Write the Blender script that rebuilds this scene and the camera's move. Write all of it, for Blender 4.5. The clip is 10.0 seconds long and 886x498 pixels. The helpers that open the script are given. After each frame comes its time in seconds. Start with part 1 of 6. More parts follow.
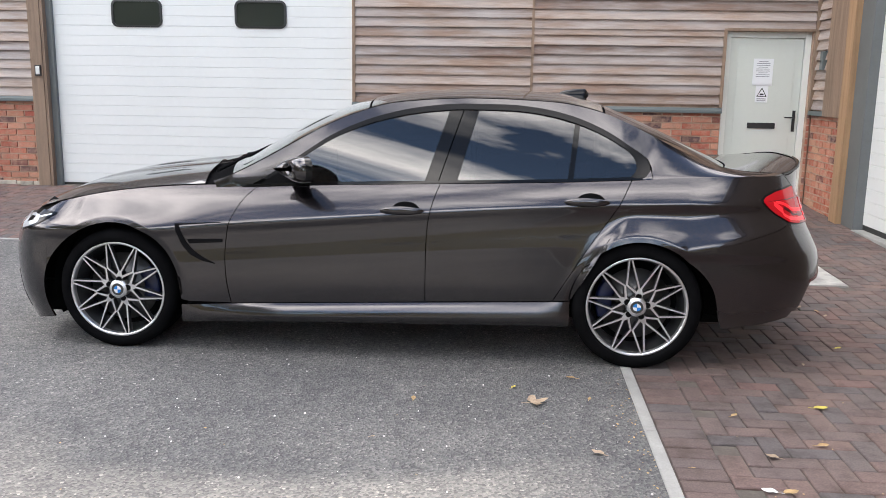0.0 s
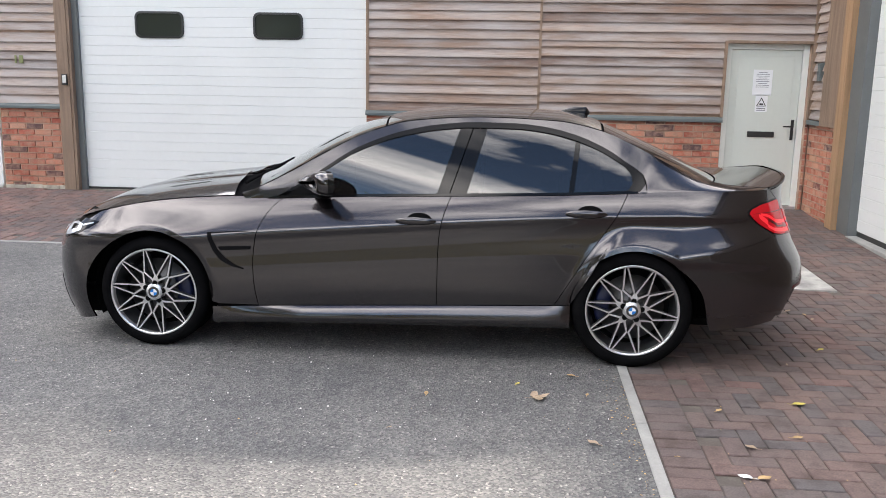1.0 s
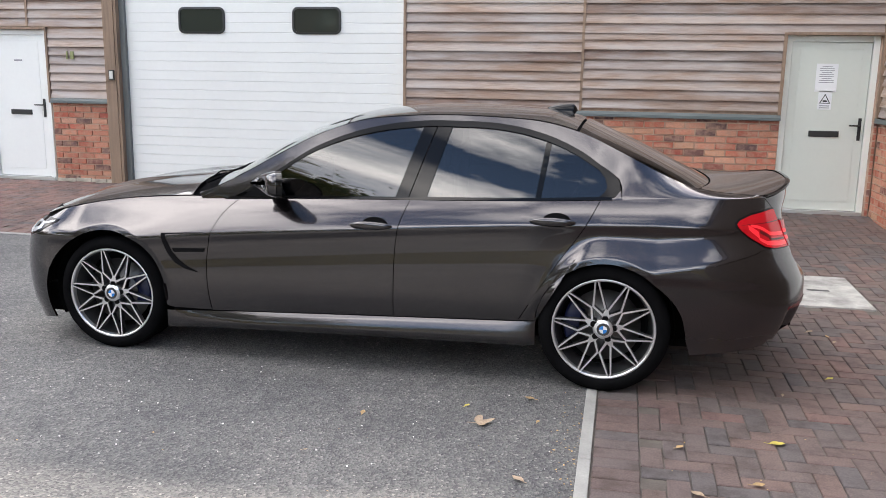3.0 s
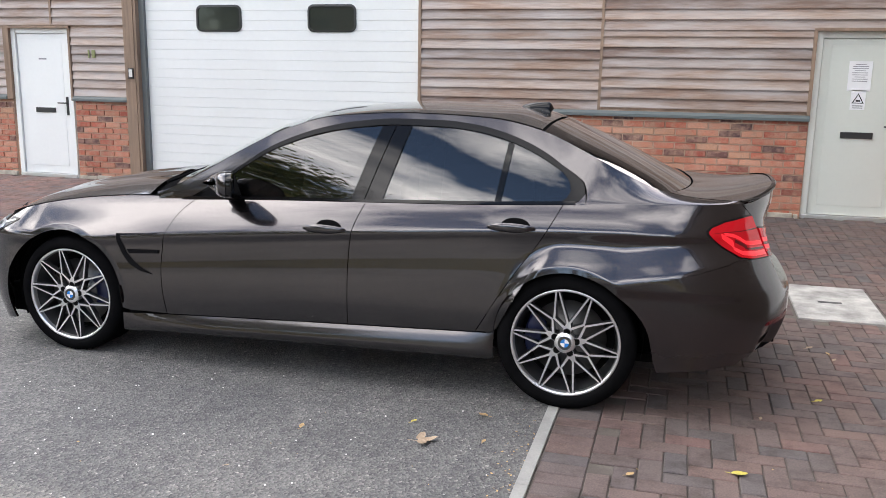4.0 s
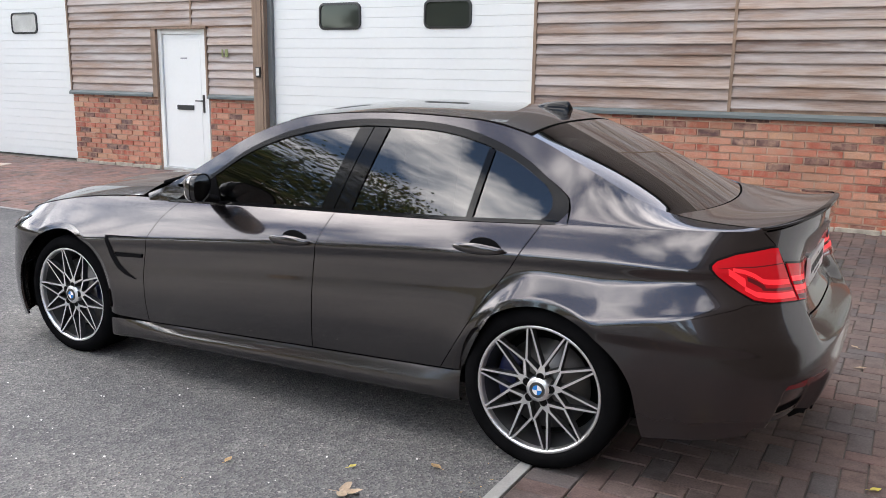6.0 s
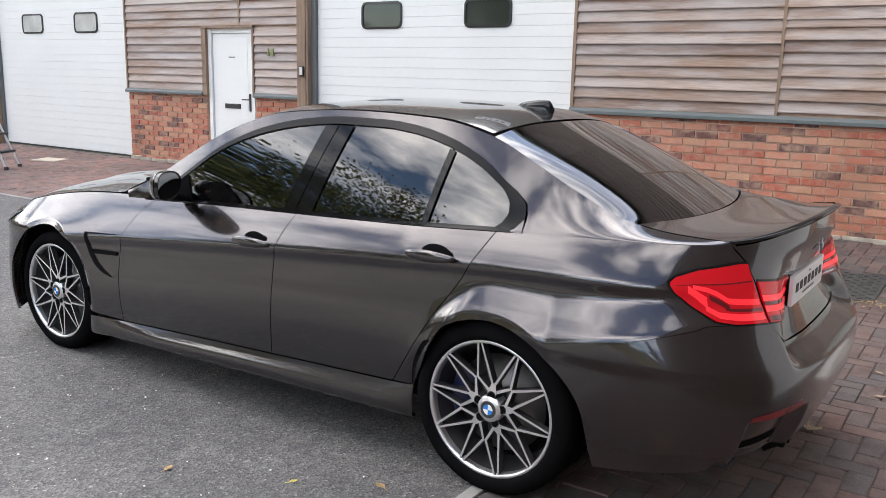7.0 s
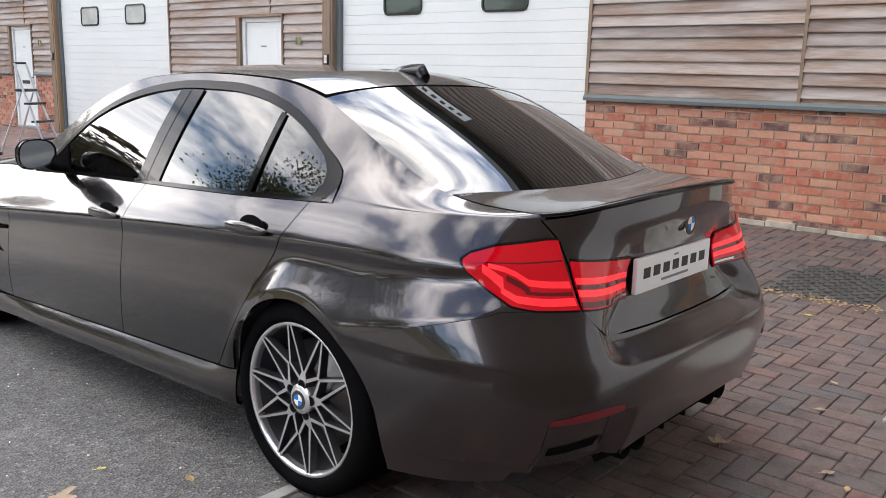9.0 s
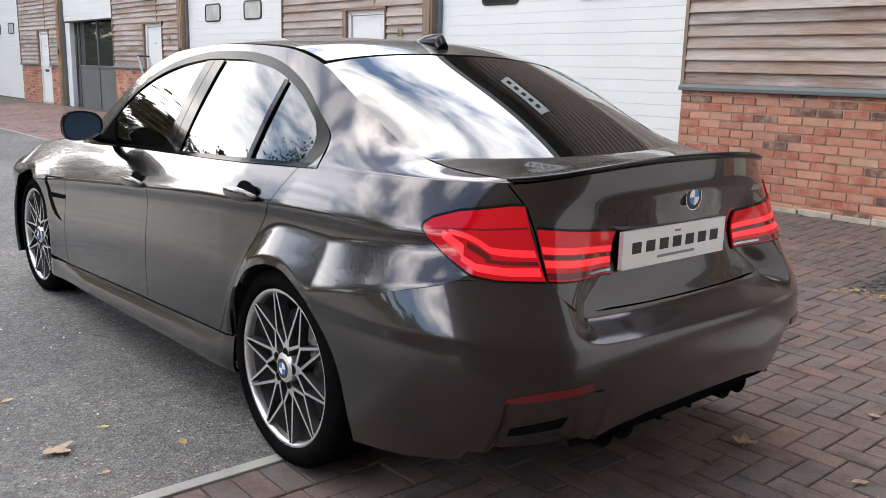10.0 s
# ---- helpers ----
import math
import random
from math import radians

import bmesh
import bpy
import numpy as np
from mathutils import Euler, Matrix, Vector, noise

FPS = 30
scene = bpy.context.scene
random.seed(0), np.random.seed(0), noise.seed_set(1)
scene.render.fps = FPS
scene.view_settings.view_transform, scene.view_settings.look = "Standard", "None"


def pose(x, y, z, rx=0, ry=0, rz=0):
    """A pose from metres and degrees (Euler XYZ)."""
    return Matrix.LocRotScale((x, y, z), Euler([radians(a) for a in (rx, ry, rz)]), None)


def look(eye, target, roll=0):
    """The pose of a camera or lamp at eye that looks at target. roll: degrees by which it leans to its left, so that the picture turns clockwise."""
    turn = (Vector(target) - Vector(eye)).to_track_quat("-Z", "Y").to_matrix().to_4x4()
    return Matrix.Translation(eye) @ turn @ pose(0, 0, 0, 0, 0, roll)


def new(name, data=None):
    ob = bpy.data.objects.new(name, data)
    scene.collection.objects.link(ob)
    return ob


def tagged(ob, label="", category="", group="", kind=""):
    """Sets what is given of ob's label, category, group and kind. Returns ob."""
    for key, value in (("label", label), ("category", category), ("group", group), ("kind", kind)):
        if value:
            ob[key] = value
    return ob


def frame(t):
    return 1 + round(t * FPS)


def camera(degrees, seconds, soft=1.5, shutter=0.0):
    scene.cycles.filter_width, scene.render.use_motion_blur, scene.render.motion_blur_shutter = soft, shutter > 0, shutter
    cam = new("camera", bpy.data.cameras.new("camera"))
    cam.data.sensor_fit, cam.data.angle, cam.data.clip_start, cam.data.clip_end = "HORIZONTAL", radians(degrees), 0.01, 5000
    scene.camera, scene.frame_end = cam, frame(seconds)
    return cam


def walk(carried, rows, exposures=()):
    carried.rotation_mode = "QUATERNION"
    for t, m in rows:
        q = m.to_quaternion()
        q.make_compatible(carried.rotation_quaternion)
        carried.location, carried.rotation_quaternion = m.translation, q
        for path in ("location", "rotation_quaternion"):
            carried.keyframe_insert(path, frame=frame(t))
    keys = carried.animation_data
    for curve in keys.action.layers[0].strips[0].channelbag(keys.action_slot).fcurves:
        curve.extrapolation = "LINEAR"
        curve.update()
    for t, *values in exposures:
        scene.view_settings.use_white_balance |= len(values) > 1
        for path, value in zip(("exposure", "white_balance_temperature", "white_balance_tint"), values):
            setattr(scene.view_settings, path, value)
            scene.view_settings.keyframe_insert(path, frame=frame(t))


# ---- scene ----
cam = camera(54.8, 10.0, soft=0.85)
PATH = [
    (0, (0.192, 0.155, 1.465), (0.041, 2.112, 1.086), 0.9),
    (0.5, (0.18, -0.079, 1.533), (0.025, 1.878, 1.154), 1.0),
    (1, (0.211, -0.215, 1.581), (0.039, 1.741, 1.201), 1.0),
    (1.5, (0.319, -0.197, 1.579), (0.099, 1.753, 1.197), 1.1),
    (2, (0.536, -0.094, 1.587), (0.248, 1.847, 1.201), 1.1),
    (2.5, (0.717, 0.076, 1.594), (0.373, 2.006, 1.203), 1.0),
    (4, (1.354, 0.604, 1.577), (0.83, 2.493, 1.182), 1.0),
    (4.5, (1.546, 0.824, 1.577), (0.937, 2.687, 1.179), 1.0),
    (5, (1.75, 1.067, 1.568), (1.026, 2.888, 1.17), 1.1),
    (5.5, (1.927, 1.305, 1.568), (1.084, 3.073, 1.167), 0.9),
    (7, (2.398, 1.966, 1.551), (1.301, 3.59, 1.151), 1.3),
    (7.5, (2.532, 2.19, 1.527), (1.379, 3.774, 1.126), 1.3),
    (8, (2.69, 2.402, 1.495), (1.501, 3.959, 1.092), 1.2),
    (8.5, (2.852, 2.615, 1.456), (1.633, 4.149, 1.052), 1.1),
    (9, (2.979, 2.814, 1.414), (1.703, 4.3, 1.011), 1.4),
    (9.5, (3.111, 3.002, 1.374), (1.724, 4.384, 0.968), 1.4),
    (10, (3.241, 3.201, 1.308), (1.754, 4.475, 0.899), 1.4),
]
walk(cam, [(t, look(eye, target, roll)) for t, eye, target, roll in PATH], exposures=[(0.0, 1.54, 6600, 11), (0.8, 1.45, 6600, 11), (2.5, 1.46, 6600, 11), (4.0, 1.56, 6600, 11), (10.0, 1.54, 6700, 11)])

# ---- sky and sun ----
SUN_ELEV, SUN_TURN = 35.0, 24.0      # degrees; turn is the compass bearing from +y, clockwise
world = bpy.data.worlds.new("sky")
scene.world = world
world.use_nodes = True
wn, wl = world.node_tree.nodes, world.node_tree.links
wn.clear()
w_out = wn.new("ShaderNodeOutputWorld")
w_bg = wn.new("ShaderNodeBackground")
w_sky = wn.new("ShaderNodeTexSky")
w_sky.sky_type = 'NISHITA'
w_sky.sun_disc = False
w_sky.sun_elevation = radians(SUN_ELEV)
w_sky.sun_rotation = radians(SUN_TURN)
w_co = wn.new("ShaderNodeTexCoord")
w_map = wn.new("ShaderNodeMapping")
w_map.inputs["Scale"].default_value = (1.0, 1.0, 2.3)
w_no = wn.new("ShaderNodeTexNoise")
w_no.inputs["Scale"].default_value = 1.7
w_no.inputs["Detail"].default_value = 9.0
w_no.inputs["Roughness"].default_value = 0.58
w_ramp = wn.new("ShaderNodeValToRGB")
w_ramp.color_ramp.elements[0].position = 0.435
w_ramp.color_ramp.elements[1].position = 0.62
w_mix = wn.new("ShaderNodeMix")
w_mix.data_type = 'RGBA'
w_mix.inputs["B"].default_value = (22.0, 21.4, 20.8, 1)
wl.new(w_co.outputs["Generated"], w_map.inputs["Vector"])
wl.new(w_map.outputs["Vector"], w_no.inputs["Vector"])
w_sep = wn.new("ShaderNodeSeparateXYZ")
w_up = wn.new("ShaderNodeMath")
w_up.operation = 'MULTIPLY_ADD'          # clouds thicken overhead
w_up.inputs[1].default_value = 0.05
w_add = wn.new("ShaderNodeMath")
w_add.operation = 'MULTIPLY_ADD'         # and towards the west
w_add.inputs[1].default_value = -0.10
w_low = wn.new("ShaderNodeMath")
w_low.inputs[1].default_value = -0.090
wl.new(w_co.outputs["Generated"], w_sep.inputs[0])
wl.new(w_sep.outputs["Z"], w_up.inputs[0])
wl.new(w_no.outputs["Fac"], w_up.inputs[2])
wl.new(w_sep.outputs["X"], w_add.inputs[0])
wl.new(w_up.outputs[0], w_add.inputs[2])
wl.new(w_add.outputs[0], w_low.inputs[0])
wl.new(w_low.outputs[0], w_ramp.inputs["Fac"])
wl.new(w_ramp.outputs["Color"], w_mix.inputs["Factor"])
wl.new(w_sky.outputs["Color"], w_mix.inputs["A"])
wl.new(w_mix.outputs["Result"], w_bg.inputs["Color"])
wl.new(w_bg.outputs["Background"], w_out.inputs["Surface"])
w_bg.inputs["Strength"].default_value = 0.138

sun = new("sun", bpy.data.lights.new("sun", 'SUN'))
sun.data.energy = 4.6
sun.data.angle = radians(5)
sun.data.color = (1.0, 0.93, 0.84)
az, el = radians(SUN_TURN), radians(SUN_ELEV)
sun_way = Vector((math.sin(az) * math.cos(el), math.cos(az) * math.cos(el), math.sin(el)))
sun.matrix_world = look(sun_way * 60, (0, 0, 0))


# ---- materials ----
def material(name, colour, rough=0.6, metal=0.0, coat=0.0, spec=0.5, ior=1.5, emit=None, power=0.0):
    m = bpy.data.materials.new(name)
    m.use_nodes = True
    b = m.node_tree.nodes["Principled BSDF"]
    b.inputs["Base Color"].default_value = (*colour, 1)
    b.inputs["Roughness"].default_value = rough
    b.inputs["Metallic"].default_value = metal
    b.inputs["Coat Weight"].default_value = coat
    b.inputs["Coat Roughness"].default_value = 0.02
    b.inputs["Specular IOR Level"].default_value = spec
    b.inputs["IOR"].default_value = ior
    if emit:
        b.inputs["Emission Color"].default_value = (*emit, 1)
        b.inputs["Emission Strength"].default_value = power
    return m


def node(m, kind, **values):
    n = m.node_tree.nodes.new(kind)
    for key, value in values.items():
        n.inputs[key.replace("_", " ")].default_value = value
    return n


def link(m, a, b):
    m.node_tree.links.new(a, b)


def coords(m, scale=(1, 1, 1), kind="Object"):
    co = m.node_tree.nodes.new("ShaderNodeTexCoord")
    mp = m.node_tree.nodes.new("ShaderNodeMapping")
    mp.inputs["Scale"].default_value = scale
    link(m, co.outputs[kind], mp.inputs["Vector"])
    return mp.outputs["Vector"]


def ramp(m, fac, stops):
    r = m.node_tree.nodes.new("ShaderNodeValToRGB")
    e = r.color_ramp.elements
    while len(e) < len(stops):
        e.new(0.5)
    for el_, (p, c) in zip(e, stops):
        el_.position = p
        el_.color = (*c, 1)
    link(m, fac, r.inputs["Fac"])
    return r.outputs["Color"]


def mixed(m, fac, a, b, mode='MIX'):
    n = m.node_tree.nodes.new("ShaderNodeMix")
    n.data_type = 'RGBA'
    n.blend_type = mode
    for sock, v in (("Factor", fac), ("A", a), ("B", b)):
        if isinstance(v, bpy.types.NodeSocket):
            link(m, v, n.inputs[sock])
        elif isinstance(v, tuple):
            n.inputs[sock].default_value = (*v, 1)
        else:
            n.inputs[sock].default_value = v
    return n.outputs["Result"]


def bsdf(m):
    return m.node_tree.nodes["Principled BSDF"]


def paint_in(m, colour=None, rough=None, height=None, strength=0.3, distance=0.01):
    b = bsdf(m)
    if colour is not None:
        link(m, colour, b.inputs["Base Color"])
    if rough is not None:
        link(m, rough, b.inputs["Roughness"])
    if height is not None:
        bump = m.node_tree.nodes.new("ShaderNodeBump")
        bump.inputs["Strength"].default_value = strength
        bump.inputs["Distance"].default_value = distance
        link(m, height, bump.inputs["Height"])
        link(m, bump.outputs["Normal"], b.inputs["Normal"])
    return m


def noise_of(m, vec, scale, detail=4.0, rough=0.55):
    n = node(m, "ShaderNodeTexNoise", Scale=scale, Detail=detail, Roughness=rough)
    link(m, vec, n.inputs["Vector"])
    return n.outputs["Fac"]


def asphalt_material():
    m = material("asphalt", (0.06, 0.06, 0.06), 0.85)
    v = coords(m)
    vor = node(m, "ShaderNodeTexVoronoi", Scale=95.0)
    link(m, v, vor.inputs["Vector"])
    chips = ramp(m, vor.outputs["Color"], [(0.0, (0.058, 0.058, 0.061)), (0.45, (0.118, 0.118, 0.120)), (0.85, (0.182, 0.180, 0.174)), (1.0, (0.38, 0.365, 0.34))])
    wear = ramp(m, noise_of(m, v, 0.55, 6), [(0.32, (0.70, 0.70, 0.72)), (0.7, (1.35, 1.32, 1.27))])
    fine = ramp(m, noise_of(m, v, 9.0, 3), [(0.3, (0.85, 0.85, 0.85)), (0.7, (1.15, 1.14, 1.12))])
    c = mixed(m, 1.0, chips, wear, 'MULTIPLY')
    c = mixed(m, 1.0, c, fine, 'MULTIPLY')
    return paint_in(m, c, None, vor.outputs["Distance"], 0.9, 0.006)


def random_of(m, island=False):
    if island:
        return m.node_tree.nodes.new("ShaderNodeNewGeometry").outputs["Random Per Island"]
    return m.node_tree.nodes.new("ShaderNodeObjectInfo").outputs["Random"]


def brick_material(name, island):
    m = material(name, (0.3, 0.12, 0.08), 0.9)
    v = coords(m)
    r = random_of(m, island)
    base = ramp(m, r, [(0.0, (0.40, 0.100, 0.060)), (0.16, (0.53, 0.25, 0.165)), (0.32, (0.36, 0.085, 0.050)), (0.48, (0.58, 0.32, 0.215)),
                       (0.62, (0.44, 0.14, 0.085)), (0.76, (0.54, 0.34, 0.215)), (0.84, (0.33, 0.085, 0.055)), (0.92, (0.10, 0.062, 0.062)), (1.0, (0.15, 0.075, 0.065))])
    m.node_tree.nodes[-1].name = "pick"
    off = node(m, "ShaderNodeVectorMath")
    off.operation = 'ADD'
    link(m, v, off.inputs[0])
    if not island:
        geo = m.node_tree.nodes.new("ShaderNodeNewGeometry")
        link(m, geo.outputs["Position"], off.inputs[0])
    n1 = noise_of(m, off.outputs["Vector"], 14.0, 5)
    n2 = noise_of(m, off.outputs["Vector"], 90.0, 3)
    c = mixed(m, ramp(m, n1, [(0.40, (0, 0, 0)), (0.68, (0.75, 0.75, 0.75))]), base, (0.48, 0.33, 0.24))
    c = mixed(m, 1.0, c, ramp(m, n2, [(0.2, (0.75, 0.75, 0.75)), (0.8, (1.2, 1.2, 1.2))]), 'MULTIPLY')
    c = mixed(m, 1.0, c, ramp(m, noise_of(m, off.outputs["Vector"], 1.6, 5), [(0.3, (0.80, 0.70, 0.68)), (0.7, (1.10, 1.02, 1.02))]), 'MULTIPLY')
    return paint_in(m, c, None, mixed(m, 0.4, n1, n2), 0.8, 0.008)


def paver_material(name, island):
    m = material(name, (0.15, 0.09, 0.08), 0.85)
    geo = m.node_tree.nodes.new("ShaderNodeNewGeometry")
    v = geo.outputs["Position"]
    r = random_of(m, island)
    base = ramp(m, r, [(0.0, (0.132, 0.097, 0.089)), (0.22, (0.156, 0.109, 0.099)), (0.42, (0.116, 0.100, 0.098)), (0.6, (0.170, 0.116, 0.102)),
                       (0.78, (0.108, 0.098, 0.100)), (0.9, (0.146, 0.109, 0.099)), (1.0, (0.182, 0.111, 0.100))])
    wear = ramp(m, noise_of(m, v, 0.7, 5), [(0.3, (0.66, 0.67, 0.69)), (0.7, (1.10, 1.06, 1.03))])
    grit = ramp(m, noise_of(m, v, 130.0, 3), [(0.2, (0.7, 0.7, 0.7)), (0.8, (1.3, 1.3, 1.3))])
    dirt = ramp(m, noise_of(m, v, 7.0, 6, 0.65), [(0.34, (0.62, 0.60, 0.58)), (0.52, (1.0, 1.0, 1.0)), (0.75, (1.14, 1.13, 1.12))])
    c = mixed(m, 1.0, mixed(m, 1.0, mixed(m, 1.0, base, wear, 'MULTIPLY'), grit, 'MULTIPLY'), dirt, 'MULTIPLY')
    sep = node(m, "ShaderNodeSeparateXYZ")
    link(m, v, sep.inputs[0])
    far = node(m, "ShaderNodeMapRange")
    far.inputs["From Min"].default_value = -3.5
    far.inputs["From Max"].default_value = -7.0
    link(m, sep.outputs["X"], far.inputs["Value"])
    c = mixed(m, far.outputs["Result"], c, mixed(m, 1.0, c, (1.75, 1.55, 1.45), 'MULTIPLY'))     # colour grows paler and redder towards the far units
    return paint_in(m, c, None, noise_of(m, v, 60.0, 4), 0.35, 0.004)


def board_material():
    m = material("weathered_cedar", (0.3, 0.22, 0.17), 0.75)
    geo = m.node_tree.nodes.new("ShaderNodeNewGeometry")
    mp = node(m, "ShaderNodeMapping", Scale=(0.9, 0.9, 16.0))
    link(m, geo.outputs["Position"], mp.inputs["Vector"])
    r = random_of(m)
    base = ramp(m, r, [(0.0, (0.346, 0.254, 0.200)), (0.25, (0.205, 0.145, 0.118)), (0.5, (0.421, 0.324, 0.265)), (0.75, (0.254, 0.184, 0.151)), (1.0, (0.464, 0.378, 0.326))])
    grain = noise_of(m, mp.outputs["Vector"], 5.0, 8, 0.62)
    mp2 = node(m, "ShaderNodeMapping", Scale=(0.55, 0.55, 4.0))
    link(m, geo.outputs["Position"], mp2.inputs["Vector"])
    stain = noise_of(m, mp2.outputs["Vector"], 2.2, 5, 0.6)
    c = mixed(m, 1.0, base, ramp(m, grain, [(0.25, (0.62, 0.58, 0.56)), (0.75, (1.32, 1.34, 1.36))]), 'MULTIPLY')
    c = mixed(m, ramp(m, stain, [(0.40, (0, 0, 0)), (0.72, (0.85, 0.85, 0.85))]), c, (0.46, 0.425, 0.41))
    c = mixed(m, ramp(m, stain, [(0.22, (0.65, 0.65, 0.65)), (0.42, (0, 0, 0))]), c, (0.26, 0.135, 0.075))
    return paint_in(m, c, None, grain, 0.5, 0.006)


def plain_textured(name, colour, rough=0.6, vary=0.12, scale=3.0, bump=0.1, metal=0.0, stretch=(1, 1, 1)):
    m = material(name, colour, rough, metal)
    geo = m.node_tree.nodes.new("ShaderNodeNewGeometry")
    mp = node(m, "ShaderNodeMapping", Scale=stretch)
    link(m, geo.outputs["Position"], mp.inputs["Vector"])
    n1 = noise_of(m, mp.outputs["Vector"], scale, 6)
    n2 = noise_of(m, mp.outputs["Vector"], scale * 22, 3)
    lo, hi = tuple(c * (1 - vary) for c in colour), tuple(min(c * (1 + vary), 0.95) for c in colour)
    c = ramp(m, n1, [(0.3, lo), (0.7, hi)])
    c = mixed(m, 1.0, c, ramp(m, n2, [(0.2, (1 - vary / 2,) * 3), (0.8, (1 + vary / 2,) * 3)]), 'MULTIPLY')
    return paint_in(m, c, None, n2, bump, 0.003)


ASPHALT = asphalt_material()
BRICK, BRICKS = brick_material("brick_single", False), brick_material("brick_joined", True)
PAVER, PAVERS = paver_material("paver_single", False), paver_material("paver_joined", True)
BOARD = board_material()
MORTAR = plain_textured("mortar", (0.43, 0.30, 0.225), 0.95, 0.28, 5.0, 0.5)
JOINT_SAND = plain_textured("joint_sand", (0.105, 0.090, 0.078), 0.95, 0.35, 5.0, 0.4)
CONCRETE = plain_textured("concrete", (0.30, 0.295, 0.28), 0.9, 0.18, 5.0, 0.3)
SLAB_CON = plain_textured("slab_concrete", (0.36, 0.35, 0.33), 0.9, 0.42, 7.0, 0.5)
SOIL = plain_textured("soil", (0.10, 0.095, 0.07), 0.95, 0.3, 0.5, 0.3)
TIMBER = plain_textured("timber_post", (0.24, 0.165, 0.115), 0.75, 0.25, 3.0, 0.3, stretch=(6, 6, 0.5))
TIMBER_NEW = plain_textured("timber_orange", (0.36, 0.22, 0.12), 0.7, 0.2, 3.0, 0.3, stretch=(6, 6, 0.5))
STEEL_GREY = plain_textured("grey_steel_paint", (0.13, 0.14, 0.14), 0.45, 0.1, 2.0, 0.05)
SILL_GREY = plain_textured("grey_green_metal_sill", (0.105, 0.125, 0.125), 0.5, 0.1, 2.0, 0.05)
SHUTTER_WHITE = plain_textured("white_shutter_paint", (0.74, 0.75, 0.73), 0.45, 0.03, 0.8, 0.06)
FRAME_GREEN = plain_textured("pale_frame_upvc", (0.76, 0.78, 0.72), 0.35, 0.03, 1.0, 0.03)
DOOR_GREEN = plain_textured("pale_sage_upvc", (0.64, 0.67, 0.61), 0.35, 0.03, 1.0, 0.03)
DOOR_WHITE = plain_textured("white_upvc", (0.78, 0.79, 0.77), 0.35, 0.03, 1.0, 0.03)
# Dark tone for boards met only in reflections, so these come out dark
BOARD_DARK = plain_textured("dark_stained_boards", (0.13, 0.10, 0.083), 0.75, 0.3, 3.0, 0.3, stretch=(0.6, 0.6, 12))
BLACK_PLASTIC = material("black_plastic", (0.02, 0.02, 0.02), 0.45)
PAPER = material("white_paper", (0.82, 0.83, 0.84), 0.7)
INK = material("grey_print", (0.25, 0.25, 0.27), 0.7)
INK_BLACK = material("black_print", (0.03, 0.03, 0.03), 0.6)
LEAF_BROWN = plain_textured("dry_leaf", (0.42, 0.28, 0.13), 0.8, 0.3, 20.0, 0.3)
LEAF_YELLOW = plain_textured("yellow_leaf", (0.50, 0.42, 0.08), 0.7, 0.3, 20.0, 0.3)
LEAF_PALE = plain_textured("pale_leaf", (0.36, 0.27, 0.185), 0.8, 0.25, 20.0, 0.3)
NUMBER_GREEN = material("mossy_brass", (0.20, 0.22, 0.09), 0.6)
ALU = material("aluminium", (0.72, 0.72, 0.72), 0.35, 0.9)
PANE_DARK = material("dark_pane", (0.03, 0.035, 0.03), 0.04)
PANE_GREY = plain_textured("frosted_pane", (0.50, 0.50, 0.47), 0.3, 0.25, 2.5, 0.0)


# ---- building blocks ----
def mesh_of(bm, name, mat, smooth=False):
    me = bpy.data.meshes.new(name)
    bm.to_mesh(me)
    bm.free()
    me.materials.append(mat)
    if smooth:
        me.shade_smooth()
    return me


def thing(name, bm, mat, label="", category="", group="", kind="", smooth=False):
    return tagged(new(name, mesh_of(bm, name, mat, smooth)), label, category, group, kind)


def part(name, bm, mat, parent, label="", smooth=False):
    ob = new(name, mesh_of(bm, name, mat, smooth))
    ob.parent = parent
    return tagged(ob, label)


def holder(name, m, label, category, group="", kind=""):
    ob = new(name)
    ob.matrix_basis = m
    return tagged(ob, label, category, group, kind)


def add_box(bm, x0, x1, y0, y1, z0, z1, bevel=0.0):
    made = bmesh.ops.create_cube(bm, size=1)
    vs = made["verts"]
    for v in vs:
        v.co = Vector(((x0 + x1) / 2 + v.co.x * (x1 - x0), (y0 + y1) / 2 + v.co.y * (y1 - y0), (z0 + z1) / 2 + v.co.z * (z1 - z0)))
    if bevel:
        es = list({e for v in vs for e in v.link_edges})
        bmesh.ops.bevel(bm, geom=es, offset=bevel, segments=2, affect='EDGES', profile=0.6)
    return vs


def box(x0, x1, y0, y1, z0, z1, bevel=0.0):
    bm = bmesh.new()
    add_box(bm, x0, x1, y0, y1, z0, z1, bevel)
    return bm


def tube(bm, a, b, r0, r1=None, seg=12, caps=True):
    a, b = Vector(a), Vector(b)
    q = (b - a).to_track_quat('Z', 'Y').to_matrix().to_4x4()
    m = Matrix.Translation((a + b) / 2) @ q
    bmesh.ops.create_cone(bm, cap_ends=caps, segments=seg, radius1=r0, radius2=r0 if r1 is None else r1, depth=(b - a).length, matrix=m)


def rounded_outline(w, h, r, n=5):
    pts = []
    for cx, cy, a0 in ((w / 2 - r, h / 2 - r, 0), (-w / 2 + r, h / 2 - r, 90), (-w / 2 + r, -h / 2 + r, 180), (w / 2 - r, -h / 2 + r, 270)):
        for k in range(n + 1):
            a = radians(a0 + 90 * k / n)
            pts.append((cx + r * math.cos(a), cy + r * math.sin(a)))
    return pts


